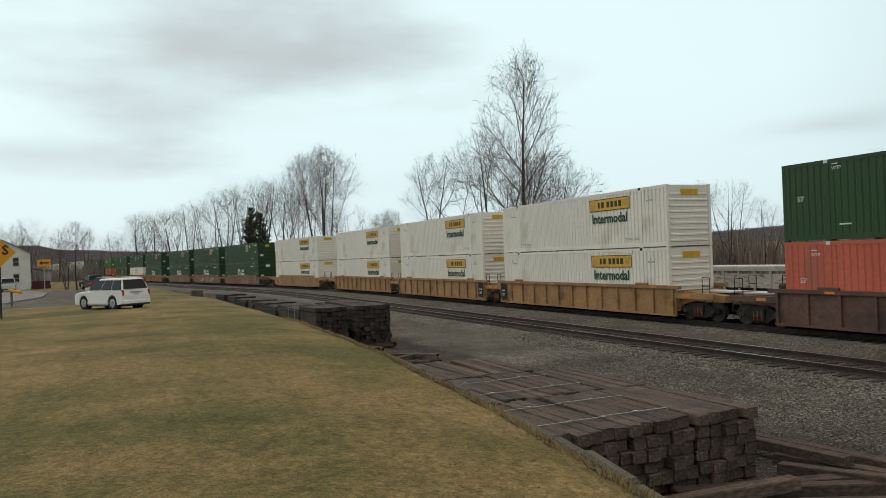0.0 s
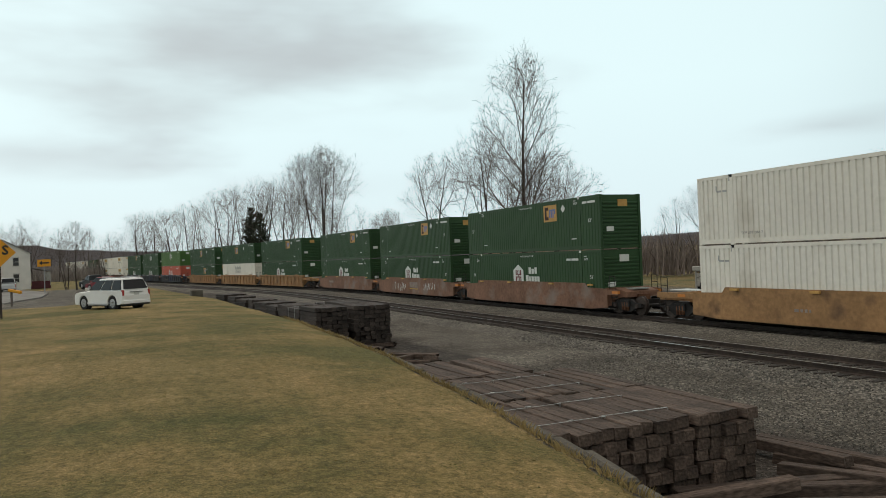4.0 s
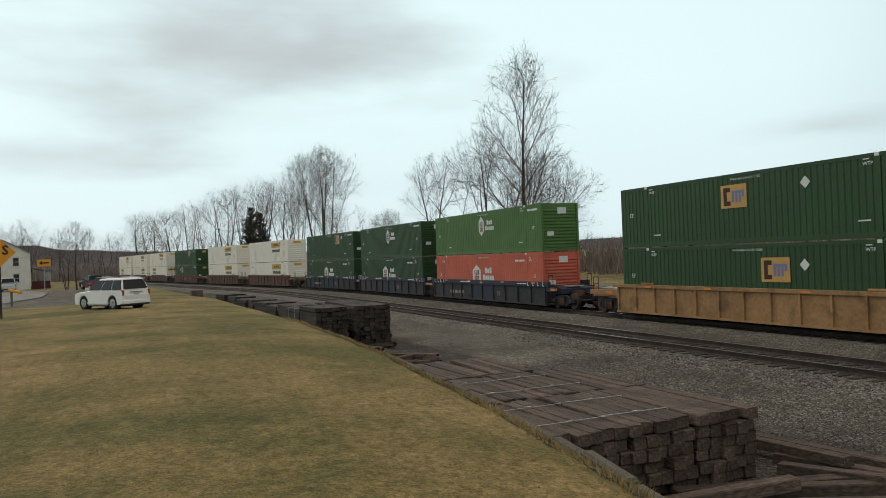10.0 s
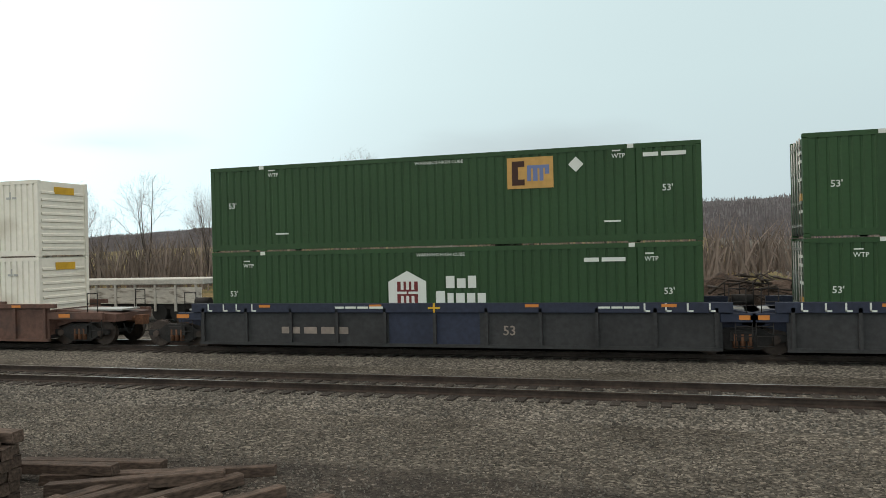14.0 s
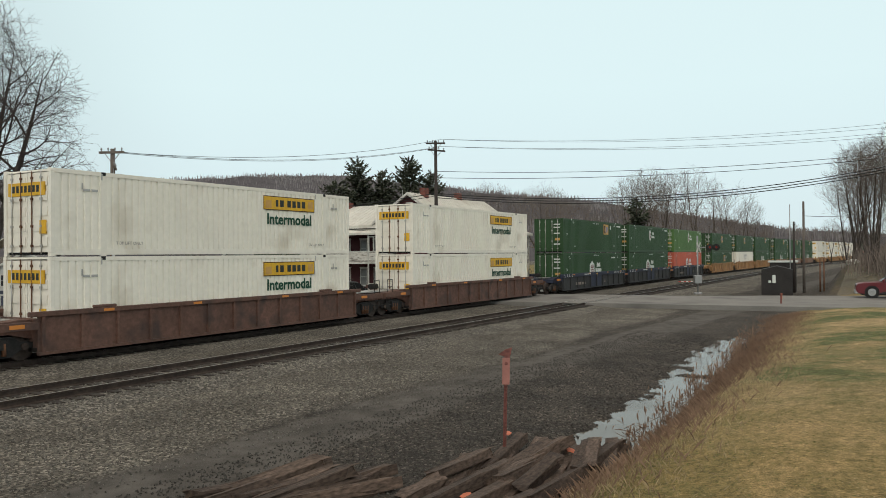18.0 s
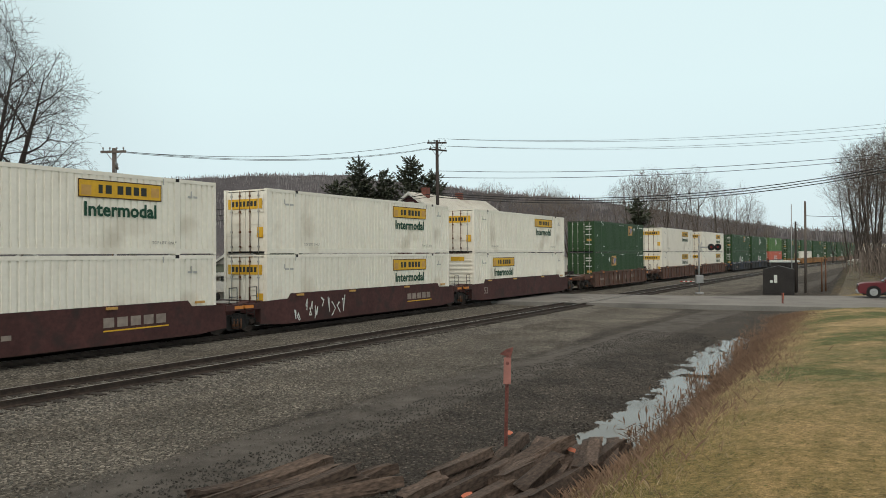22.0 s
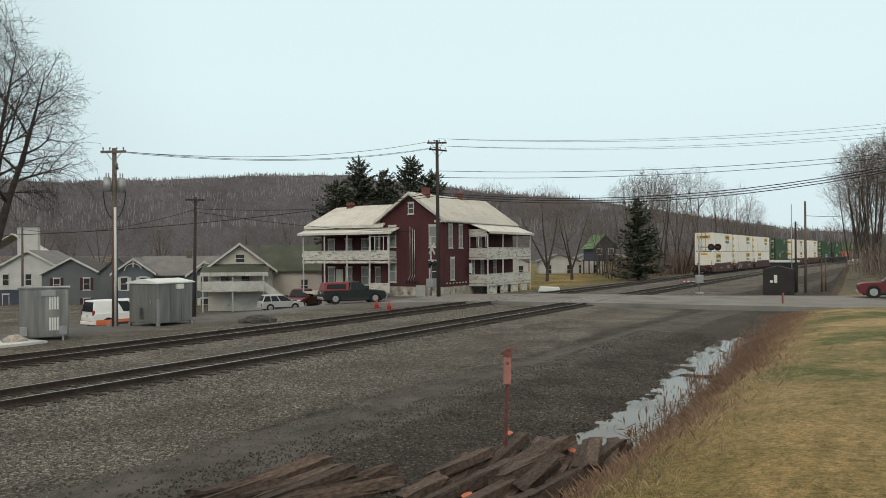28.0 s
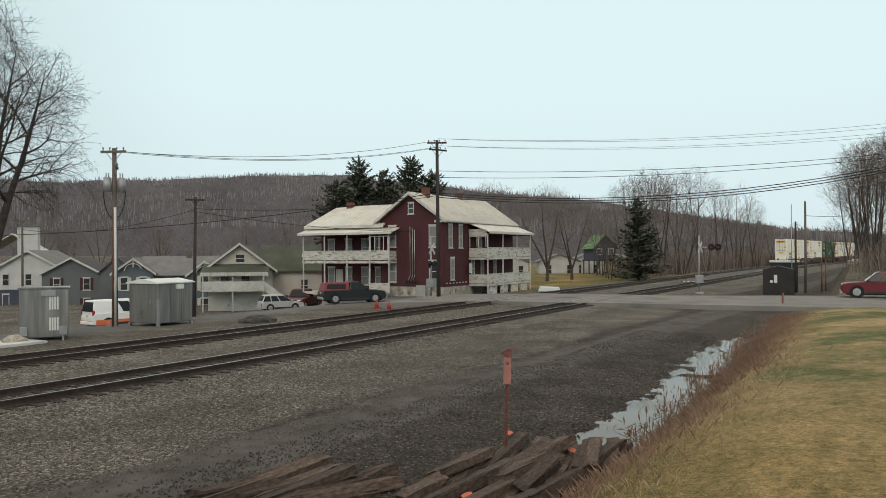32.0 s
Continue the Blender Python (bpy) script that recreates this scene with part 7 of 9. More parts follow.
box(pr, -1.8, -1.74, 5.2, 17.5, 5.64, 5.84)
part("porch_roof", pr, M_TINROOF, red)
part("porch_soffit", boxes((-1.5, 2.2, 5.6, 17.0, 5.60, 5.68)), M_SHADE, red)
part("porch_floor", boxes((-1.5, 2.2, 5.6, 17.0, 2.98, 3.20)), M_PEEL, red)
part("porch_floor", boxes((-1.5, 2.2, 7.6, 17.0, 0.05, 0.3)), M_PEEL, red)
for y in (5.7, 8.1, 11.0, 14.0, 16.9):
    for z0, z1 in ((0.3, 2.98), (3.20, 5.64)):
        part("porch_post", boxes((-1.46, -1.34, y - 0.06, y + 0.06, z0, z1)), M_TRIM, red)
for y0, y1 in ((5.78, 8.02), (8.18, 10.92), (11.08, 13.92), (14.08, 16.82)):
    part("balustrade", boxes((-1.44, -1.36, y0, y1, 3.28, 4.10)), M_PEEL, red, "peeling white porch boards")
    part("handrail", boxes((-1.47, -1.33, y0, y1, 4.11, 4.17)), M_TRIM, red)
part("balustrade", boxes((-1.44, -1.36, 5.75, 8.0, 0.35, 1.2)), M_PEEL, red, "peeling white porch boards")
part("porch_glazing", boxes((-1.43, -1.38, 5.8, 8.0, 5.42, 5.5), *[(-1.43, -1.38, 5.8 + 0.54 * k, 5.88 + 0.54 * k, 4.17, 5.42) for k in range(5)]), M_TRIM, red)
part("porch_end", boxes((-1.36, 0.0, 5.62, 5.68, 3.28, 4.12)), M_PEEL, red)
for y in (9.2, 11.0, 13.2, 15.6):
    window(red, pose(2.199, y, 3.6, 0, 0, -90), 0.95, 1.7, M_CURTAIN)
    window(red, pose(2.199, y, 0.85, 0, 0, -90), 0.95, 1.7, M_CURTAIN)
part("porch_door", boxes((2.12, 2.19, 14.0, 14.95, 0.3, 2.35)), M_TRIM, red)
# the far porch over the track side
fp = bmesh.new()
prism(fp, [(-2.6, 5.78), (0.0, 6.66), (0.0, 6.76), (-2.6, 5.88)], 5.8, 18.9, axis="x")
box(fp, 5.8, 18.9, -2.66, -2.58, 5.68, 5.9)
part("porch_roof", fp, M_TINROOF, red)
part("porch_soffit", boxes((6.06, 18.6, -2.3, 0, 5.62, 5.70)), M_SHADE, red)
for z, top in ((0.98, 3.25), (3.45, 5.68)):
    part("porch_floor", boxes((6.0, 18.6, -2.3, 0, z - 0.2, z)), M_PEEL, red)
    for x0, x1 in ((6.15, 10.1), (10.3, 14.2), (14.4, 18.4)):
        part("balustrade", boxes((x0, x1, -2.28, -2.2, z + 0.04, z + 0.88)), M_PEEL, red, "peeling white porch boards")
        part("handrail", boxes((x0, x1, -2.32, -2.16, z + 0.89, z + 0.95)), M_TRIM, red)
    part("balustrade", boxes((6.0, 6.08, -2.2, -0.05, z + 0.04, z + 0.88)), M_PEEL, red, "peeling white porch boards")
    for x in (6.07, 10.2, 14.3, 18.5):
        part("porch_post", boxes((x - 0.06, x + 0.06, -2.31, -2.19, z - 1.3 if z < 2 else z, top)), M_TRIM, red)
part("porch_wall", boxes((6.0, 6.06, -2.15, -0.02, 5.4, 6.1)), M_PEEL, red)
for y0, y1 in ((-2.1, -1.15), (-1.05, -0.1)):
    part("porch_window", boxes((5.98, 6.05, y0, y0 + 0.08, 4.4, 5.4), (5.98, 6.05, y1 - 0.08, y1, 4.4, 5.4)), M_TRIM, red)
for k in range(4):
    part("skirt_panel", boxes((6.6 + 3 * k, 8.6 + 3 * k, -2.2, -2.12, -0.3, 0.7)), M_PEEL, red)
part("speed_sign", boxes((5.2, 5.8, -0.5, -0.46, 2.0, 2.9)), M_LETTER, red)
part("aerial", boxes((3.9, 3.94, 6.9, 6.94, 7.0, 10.0)), M_LOCK, red)

# the cream bungalow
cream = thing("house", "cream bungalow with mossy roof and striped awning", "house", pose(55.6, 58.6, -2.0, 0, 0, -52))
gable_wall(cream, 0, 6.2, 0, 10, -0.5, 3.9, 2.3, M_CREAM, "y")
gable_roof(cream, 0, 6.2, 0, 10, 3.9, 2.3, M_GREENROOF, "y", 0.5)
for s in (0, 1):
    bm = bmesh.new()
    x0, x1 = (-0.55, 3.1) if s == 0 else (6.75, 3.1)
    prism(bm, [(x0, 3.5), (x1, 6.25), (x1, 6.5), (x0, 3.75)], -0.62, -0.5)
    part("bargeboard", bm, M_TRIM, cream)
window(cream, pose(3.1, -0.001, 4.5), 0.95, 0.9, M_PANE)
aw = bmesh.new()
prism(aw, [(-2.0, 3.55), (0.1, 4.35), (0.1, 4.42), (-2.0, 3.62)], -0.4, 6.0, axis="x")
part("awning", aw, M_GREENROOF, cream)
part("awning_valance", boxes(*[(-0.4 + 0.32 * k, -0.12 + 0.32 * k, -2.03, -1.99, 3.25, 3.62) for k in range(20)]), M_TRIM, cream, "white scalloped awning edge")
part("porch_deck", boxes((-0.3, 5.6, -1.95, 0, 1.75, 1.95)), M_PEEL, cream)
part("balustrade", boxes((-0.3, 5.6, -1.95, -1.88, 1.95, 2.75)), M_TRIM, cream)
for x in (-0.2, 2.6, 5.5):
    part("porch_post", boxes((x - 0.06, x + 0.06, -1.93, -1.83, -0.5, 1.75)), M_TRIM, cream)
    part("porch_post", boxes((x - 0.06, x + 0.06, -1.93, -1.83, 2.75, 3.55)), M_TRIM, cream)
st = bmesh.new()
prism(st, [(5.6, 1.85), (5.6, 2.75), (8.6, 0.35), (8.6, -0.5), (8.2, -0.5)], -1.9, -1.8)
part("stair_side", st, M_TRIM, cream)
for k in range(8):
    part("step", boxes((5.8 + 0.33 * k, 6.15 + 0.33 * k, -1.78, -0.7, 1.5 - 0.25 * k, 1.56 - 0.25 * k)), M_TRIM, cream)
window(cream, pose(1.6, -0.001, 2.2), 0.9, 1.2)
window(cream, pose(3.6, -0.001, 2.2), 0.9, 1.2)
part("side_wing", boxes((6.2, 12.6, 2.0, 10, -0.5, 3.6)), M_CREAM, cream)
wr2 = bmesh.new()
prism(wr2, [(1.6, 3.5), (6.0, 6.2), (6.0, 6.35), (1.6, 3.65)], 4.6, 13, axis="x")
prism(wr2, [(10.4, 3.5), (6.0, 6.2), (6.0, 6.35), (10.4, 3.65)], 4.6, 13, axis="x")
part("wing_roof", wr2, M_GREENROOF, cream)
window(cream, pose(9.3, 1.999, 1.4), 0.8, 1.4)
part("skylight", boxes((9.0, 10.1, 3.6, 4.3, 5.05, 5.4)), M_LETTER, cream)
part("garage_door", boxes((1.4, 4.8, -0.06, -0.005, -0.5, 1.5)), M_TRIM, cream)


def cottage(label, m, wall, roofm, width, depth, eave, rise, shut=None, trim=True, axis="y"):
    h = thing("house", label, "house", m)
    gable_wall(h, 0, width, 0, depth, -0.6, eave, rise, wall, axis)
    gable_roof(h, 0, width, 0, depth, eave, rise, roofm, axis, 0.4)
    if trim and axis == "y":
        for x0, x1 in ((-0.45, width / 2), (width + 0.45, width / 2)):
            bm = bmesh.new()
            k = rise / (width / 2)
            prism(bm, [(x0, eave - k * 0.45 - 0.1), (x1, eave + rise - 0.1), (x1, eave + rise + 0.18), (x0, eave - k * 0.45 + 0.18)], -0.5, -0.4)
            part("bargeboard", bm, M_TRIM, h)
    n = max(2, int(width / 2.6))
    for k in range(n):
        x = width * (k + 0.5) / n
        window(h, pose(x, -0.001, eave - 2.2), 0.9, 1.6, shutters=shut)
        window(h, pose(x, -0.001, eave - 5.0), 0.9, 1.7, shutters=shut)
    for y in (depth * 0.3, depth * 0.7):
        window(h, pose(-0.001, y, eave - 2.2, 0, 0, -90), 0.9, 1.6, shutters=shut)
        window(h, pose(-0.001, y, eave - 5.0, 0, 0, -90), 0.9, 1.7, shutters=shut)
        window(h, pose(width + 0.001, y, eave - 2.2, 0, 0, 90), 0.9, 1.6)
    return h


blue = cottage("blue-grey house with white carved gable boards", pose(55.4, 72.3, -2.9, 0, 0, -47) @ Matrix.Scale(0.88, 4), M_BLUEGREY, M_SHINGLE, 4.4, 9, 5.0, 1.6, shut=M_TRIM)
gable_wall(blue, 4.4, 12.8, 1.5, 8, -0.6, 4.7, 2.1, M_BLUEGREY)
gable_roof(blue, 3.0, 12.8, 1.5, 8, 4.7, 2.1, M_SHINGLE, over=0.4)
gable_wall(blue, 8.6, 12.4, 0.2, 1.5, -0.6, 4.7, 1.5, M_BLUEGREY, "y")
gable_roof(blue, 8.6, 12.4, 0.2, 4.6, 4.7, 1.5, M_SHINGLE, "y", 0.35)
for x0, x1 in ((8.2, 10.5), (12.8, 10.5)):
    bm = bmesh.new()
    prism(bm, [(x0, 4.25), (x1, 6.1), (x1, 6.4), (x0, 4.55)], -0.25, -0.15)
    part("bargeboard", bm, M_TRIM, blue)
window(blue, pose(10.5, 0.199, 2.6), 1.0, 1.9, shutters=M_TRIM)
window(blue, pose(10.5, 0.199, 0.0), 1.0, 1.7, shutters=M_TRIM)
window(blue, pose(6.4, 1.499, 2.9), 1.5, 1.2)
part("chimney", bevelled(boxes((8.0, 8.6, 4.3, 4.9, 6.2, 7.6)), 0.03), M_STONE, blue)
for xm, zt, yf in ((2.2, 6.6, -0.42), (10.5, 6.2, -0.17)):
    bm = bmesh.new()
    for k in range(9):
        a = math.pi * (0.1 + 0.8 * k / 8)
        b = math.pi * (0.1 + 0.8 * (k + 0.9) / 8)
        tube(bm, (xm + 1.0 * math.cos(a), yf, zt - 1.45 + 0.9 * math.sin(a)), (xm + 1.0 * math.cos(b), yf, zt - 1.45 + 0.9 * math.sin(b)), 0.06, sides=5)
    box(bm, xm - 0.06, xm + 0.06, yf - 0.04, yf + 0.04, zt - 1.0, zt)
    part("gable_ornament", bm, M_TRIM, blue, "white carved gable arch")
part("porch_roof", boxes((4.5, 8.4, -0.4, 1.4, 2.2, 2.35)), M_SHINGLE, blue)
grey = cottage("grey two-storey house with dark shingle roof", pose(54.3, 83.3, -3.0, 0, 0, -50) @ Matrix.Scale(0.86, 4), M_GREYSIDE, M_DARKSHINGLE, 7.4, 9, 5.0, 2.0, shut=M_SHUTTER)
gable_wall(grey, 7.4, 11.6, -0.6, 8, -0.6, 5.2, 1.8, M_GREYSIDE, "y")
gable_roof(grey, 7.4, 11.6, -0.6, 8, 5.2, 1.8, M_DARKSHINGLE, "y", 0.35)
for x in (9.5,):
    window(grey, pose(x, -0.601, 3.0), 0.9, 1.7)
    window(grey, pose(x, -0.601, 0.3), 0.9, 1.7)
part("porch_roof", boxes((11.8, 16.0, 0, 3, 2.1, 2.3)), M_SHINGLE, grey)
for x in (12.0, 13.9, 15.8):
    part("porch_post", boxes((x - 0.08, x + 0.08, 0.05, 0.2, -0.6, 2.1)), M_TRIM, grey)
part("rear_wing", boxes((11.6, 16.2, 3, 8, -0.6, 4.6)), M_GREYSIDE, grey)
white_house = cottage("white gabled house over a dark lower storey", pose(52.3, 89.0, -2.4, 0, 0, -54) @ Matrix.Scale(0.86, 4), M_WHITESIDE, M_SHINGLE, 8.6, 10, 4.9, 2.4)
part("lower_storey", boxes((-0.05, 8.65, -0.05, 10, -0.6, 2.2)), M_DARKBLUE, white_house, "dark blue lower storey")
church = thing("church_tower", "pale church tower behind the white house", "tower", pose(61.5, 99.5, -2.4, 0, 0, -40))
part("tower", boxes((0, 2.4, 0, 2.4, 0, 9.6)), M_WHITESIDE, church)
part("tower_cap", boxes((-0.2, 2.6, -0.2, 2.6, 9.6, 9.8)), M_SHINGLE, church)
gable_roof(church, -5, 3, 2.4, 12, 6.0, 2.6, M_TINROOF, "y", 0.3, name="nave_roof")

# the house with the green roof beyond the crossing
cabin = thing("cabin", "dark wooden cabin with a green roof on tall posts", "house", pose(124.0, 42.6, -0.2, 0, 0, -50))
gable_wall(cabin, 0, 3.7, 0, 5.0, 2.3, 4.5, 1.9, M_DARKBLUE, "y")
gable_roof(cabin, 0, 3.7, 0, 5.0, 4.5, 1.9, M_BRIGHTGREEN, "y", 0.45)
part("deck", boxes((-0.2, 3.9, -1.3, 5.1, 2.1, 2.3)), M_DARKPOLE, cabin)
for x in (0.0, 1.85, 3.7):
    for y in (-1.2, 2.4, 4.9):
        part("stilt", boxes((x - 0.08, x + 0.08, y - 0.08, y + 0.08, -0.3, 2.1)), M_DARKPOLE, cabin)
for x in (0.85, 2.85):
    window(cabin, pose(x, -0.001, 3.1), 0.95, 1.0)
part("balustrade", boxes(*[(-0.1 + 0.28 * k, -0.02 + 0.28 * k, -1.3, -1.25, 2.3, 3.0) for k in range(15)], (-0.2, 3.9, -1.32, -1.24, 3.0, 3.08)), M_DARKPOLE, cabin)
camper = thing("camper", "white camper parked among the trees", "camper", pose(138, 41.5, 0.2, 0, 0, -70))
part("body", bevelled(boxes((-2.2, 2.2, -1.1, 1.1, 0.6, 2.7)), 0.12), M_WHITESIDE, camper)
part("window", boxes((-1.6, -0.4, -1.12, -1.09, 1.6, 2.2), (0.3, 1.5, -1.12, -1.09, 1.6, 2.2)), M_PANE, camper)
for k, x in enumerate((-1.3, 1.3)):
    bm = bmesh.new()
    tube(bm, (x, -1.1, 0.36), (x, 1.1, 0.36), 0.36, sides=14)
    part("wheel", bm, M_TYRE, camper)
for k, (x, y, w) in enumerate(((128, 54, 7), (134, 50.5, 6), (120, 58, 5))):
    cottage("small pale outbuilding among the trees", pose(x, y, -0.6, 0, 0, -60), M_WHITESIDE, M_SHINGLE, w, 5, 2.4, 1.2, trim=False)

# the pale house on the far street, beyond the lawn
far_house = thing("house", "pale grey two-storey house with a porch", "house", pose(-151.9, -20.2, 0.3, 0, 0, 99))
M_PALESIDE = material("pale_cream_siding", (0.62, 0.59, 0.54), 0.75, 0, 0.8, 0.08, 9)
gable_wall(far_house, 0, 8.4, 0, 7.0, -0.4, 6.2, 2.3, M_PALESIDE, "y")
gable_roof(far_house, 0, 8.4, 0, 7.0, 6.2, 2.3, M_SHINGLE, "y", 0.3)
for x in (1.6, 6.2):
    for z in (1.2, 4.0):
        window(far_house, pose(x, -0.001, z), 1.0, 1.5)
        window(far_house, pose(8.401, x * 0.85, z, 0, 0, 90), 0.9, 1.5)
part("chimney", boxes((2.9, 3.5, -0.5, 0.1, 0, 9.2)), M_BRICK, far_house)
pb = bmesh.new()
prism(pb, [(8.4, 3.6), (11.6, 2.9), (11.6, 3.02), (8.4, 3.72)], -0.3, 6.5)
part("porch_roof", pb, M_SHINGLE, far_house)
for y in (-0.1, 2.1, 4.3, 6.3):
    part("porch_post", boxes((11.3, 11.45, y - 0.07, y + 0.07, 0.3, 2.9)), M_TRIM, far_house)
part("porch_deck", boxes((8.4, 11.5, -0.2, 6.4, 0.0, 0.45)), M_SHADE, far_house)
part("balustrade", boxes((8.5, 11.4, -0.2, -0.12, 0.45, 1.3)), M_SHADE, far_house)


# ---- trackside equipment
# vertical streaks in the cabinet colour stand in for reflections on the steel
M_CABINET = material("dull_stainless_cabinet", (0.23, 0.222, 0.21), 0.40, 0.6, 1.6, 0.22, 9, stretch=(0.8, 0.8, 0.06))
M_LOUVRE = material("white_louvre", (0.62, 0.61, 0.58), 0.6)
M_BLACKHUT = material("black_signal_hut", (0.024, 0.021, 0.020), 0.65, 0, 1.2, 0.25, 9)
M_WIRE = material("black_cable", (0.02, 0.02, 0.02), 0.7)
M_GREYSTEEL = material("galvanised_grey_steel", (0.30, 0.30, 0.30), 0.5, 0.5, 1.5, 0.15)
M_PIPE = material("pale_conduit", (0.55, 0.55, 0.55), 0.5)
M_CONE = material("orange_red_cone", (0.36, 0.045, 0.035), 0.6)
M_YSIGN = material("amber_warning_sign", (0.66, 0.29, 0.02), 0.5)
M_GRAVEL = material("dark_gravel_heap", (0.05, 0.047, 0.045), 0.95, 0, 2.0, 0.4, 24, bump=0.8)


def signal_cabinet(m, w, d, h, label, pitched=False):
    c = thing("signal_cabinet", label, "equipment cabinet", m, "trackside cabinets")
    part("body", bevelled(boxes((-w / 2, w / 2, -d / 2, d / 2, 0.12, h)), 0.012), M_CABINET, c)
    if pitched:
        bm = bmesh.new()
        prism(bm, [(-d / 2 - 0.12, h), (d / 2 + 0.12, h), (d / 2 + 0.12, h + 0.06), (0, h + 0.24), (-d / 2 - 0.12, h + 0.06)], -w / 2 - 0.12, w / 2 + 0.12, axis="x")
        part("roof", bm, M_LETTER, c, "bright sheet-metal roof")
        part("lamp_hood", boxes((0.0, 0.45, -d / 2 - 0.15, -d / 2, h - 0.3, h - 0.05)), M_LETTER, c)
    else:
        part("roof", bevelled(boxes((-w / 2 - 0.05, w / 2 + 0.05, -d / 2 - 0.05, d / 2 + 0.05, h, h + 0.06)), 0.01), M_CABINET, c)
    for k in range(3):
        x = -w / 2 + w * (k + 0.5) / 3
        part("door", boxes((x - w / 6 + 0.015, x + w / 6 - 0.015, -d / 2 - 0.02, -d / 2 - 0.001, 0.18, h - 0.06)), M_CABINET, c)
    return c


c1 = signal_cabinet(pose(21.2, 32.3, -0.3, 0, 0, -36), 1.9, 1.5, 2.2, "stainless trackside cabinet with white louvres")
for z in (0.4, 1.3):
    part("louvre", boxes(*[(0.2 + 0.1 * k, 0.27 + 0.1 * k, -0.80, -0.775, z, z + 0.55) for k in range(4)]), M_LOUVRE, c1, "white louvre panel")
for x in (-0.75, 0.75):
    part("post_box", boxes((x - 0.14, x + 0.14, -1.25, -1.02, 0.25, 0.6), (x - 0.04, x + 0.04, -1.16, -1.08, -0.1, 0.25)), M_GREYSTEEL, c1)
part("vent_box", boxes((-0.1, 0.45, -0.86, -0.76, 1.88, 2.12)), M_GREYSTEEL, c1)
c2 = signal_cabinet(pose(28.6, 33.6, -0.3, 0, 0, 2), 2.3, 2.1, 2.15, "stainless equipment shelter with bright pitched roof", True)
part("louvre", boxes((-1.17, -1.15, -0.1, 0.32, 0.3, 0.9)), M_LOUVRE, c2)
part("side_door", boxes((-1.17, -1.151, -0.85, 0.85, 0.18, 2.05)), M_CABINET, c2)
part("door_latch", boxes((-1.21, -1.17, -0.6, -0.52, 1.1, 1.3)), M_GREYSTEEL, c2)
for x in (-1.12, 1.12):
    for y in (-1.02, 1.02):
        part("foot", boxes((x - 0.07, x + 0.07, y - 0.07, y + 0.07, -0.2, 0.14)), M_GREYSTEEL, c2)
part("corner_post", boxes((-1.22, -1.12, -1.12, -1.02, 0.0, 1.35)), M_GREYSTEEL, c2)
hut = thing("signal_hut", "black steel signal hut with white labels", "hut", pose(71.5, 8.45, -0.3, 0, 0, -84))
hb = bmesh.new()
prism(hb, [(-1.2, 0.0), (1.2, 0.0), (1.2, 2.1), (0, 2.4), (-1.2, 2.1)], -1.2, 1.2)
part("body", hb, M_BLACKHUT, hut)
part("door", boxes((0.15, 1.15, -1.24, -1.19, 0.1, 2.0)), M_BLACKHUT, hut)
part("notice", boxes((-0.35, -0.1, -1.23, -1.19, 1.0, 1.65)), M_LETTER, hut)
part("notice", boxes((-0.65, -0.45, -1.23, -1.19, 1.0, 1.2)), M_LETTER, hut)
crate = thing("relay_case", "bright white relay case behind the hut", "equipment cabinet", pose(76.5, 8.55, -0.3, 0, 0, -84))
part("body", bevelled(boxes((-1.1, 1.1, -0.4, 0.4, 0.0, 2.6)), 0.03), M_BLACKHUT, crate)
part("lid", bevelled(boxes((-1.25, 1.25, -0.5, 0.5, 2.6, 2.78)), 0.03), M_LETTER, crate, "white lid")


def pole(m, height, r, mat, label, arms=(), name="utility_pole"):
    p = thing(name, label, "utility pole", m)
    bm = bmesh.new()
    tube(bm, (0, 0, -0.4), (0, 0, height), r, r * 0.68, 10)
    part("mast", bm, mat, p)
    for z, w, turn in arms:
        a = boxes((-w / 2, w / 2, -0.16, -0.06, -0.06, 0.06))
        arm = part("crossarm", a, mat, p, "", pose(0, 0, z, 0, 0, turn))
        for k in range(4):
            x = -w / 2 + 0.12 + k * (w - 0.24) / 3
            bm = bmesh.new()
            tube(bm, (x, -0.11, 0.06), (x, -0.11, 0.15), 0.03, 0.03, 6)
            tube(bm, (x, -0.11, 0.15), (x, -0.11, 0.24), 0.05, 0.035, 8)
            part("insulator", bm, M_GREYSTEEL, arm)
        bm = bmesh.new()
        tube(bm, (-w * 0.3, -0.06, -0.05), (0, -0.05, -0.55), 0.02, sides=5)
        tube(bm, (w * 0.3, -0.06, -0.05), (0, -0.05, -0.55), 0.02, sides=5)
        part("brace", bm, M_GREYSTEEL, arm)
    return p


pa = pole(pose(27.0, 35.2, -0.4), 9.3, 0.16, M_POLE, "wooden utility pole with transformers and pale conduit", ((9.1, 1.35, -66), (8.3, 1.2, 48)))
for s in (-1, 1):
    bm = bmesh.new()
    tube(bm, (s * 0.27, -s * 0.2, 7.0), (s * 0.27, -s * 0.2, 7.75), 0.2, sides=12)
    for k in (-0.08, 0.08):
        tube(bm, (s * 0.27 + k, -s * 0.2, 7.75), (s * 0.27 + k, -s * 0.2, 8.0), 0.03, sides=6)
    part("transformer", bm, M_GREYSTEEL, pa, "grey transformer can")
    bm = bmesh.new()
    pts = [Vector((s * 0.4 * math.cos(a), -s * 0.35 * math.cos(a), 7.1 - 1.5 * math.sin(a))) for a in np.linspace(0, math.pi / 2, 7)]
    for a, b in zip(pts, pts[1:]):
        tube(bm, a, b, 0.025, sides=4)
    part("cable_loop", bm, M_WIRE, pa)
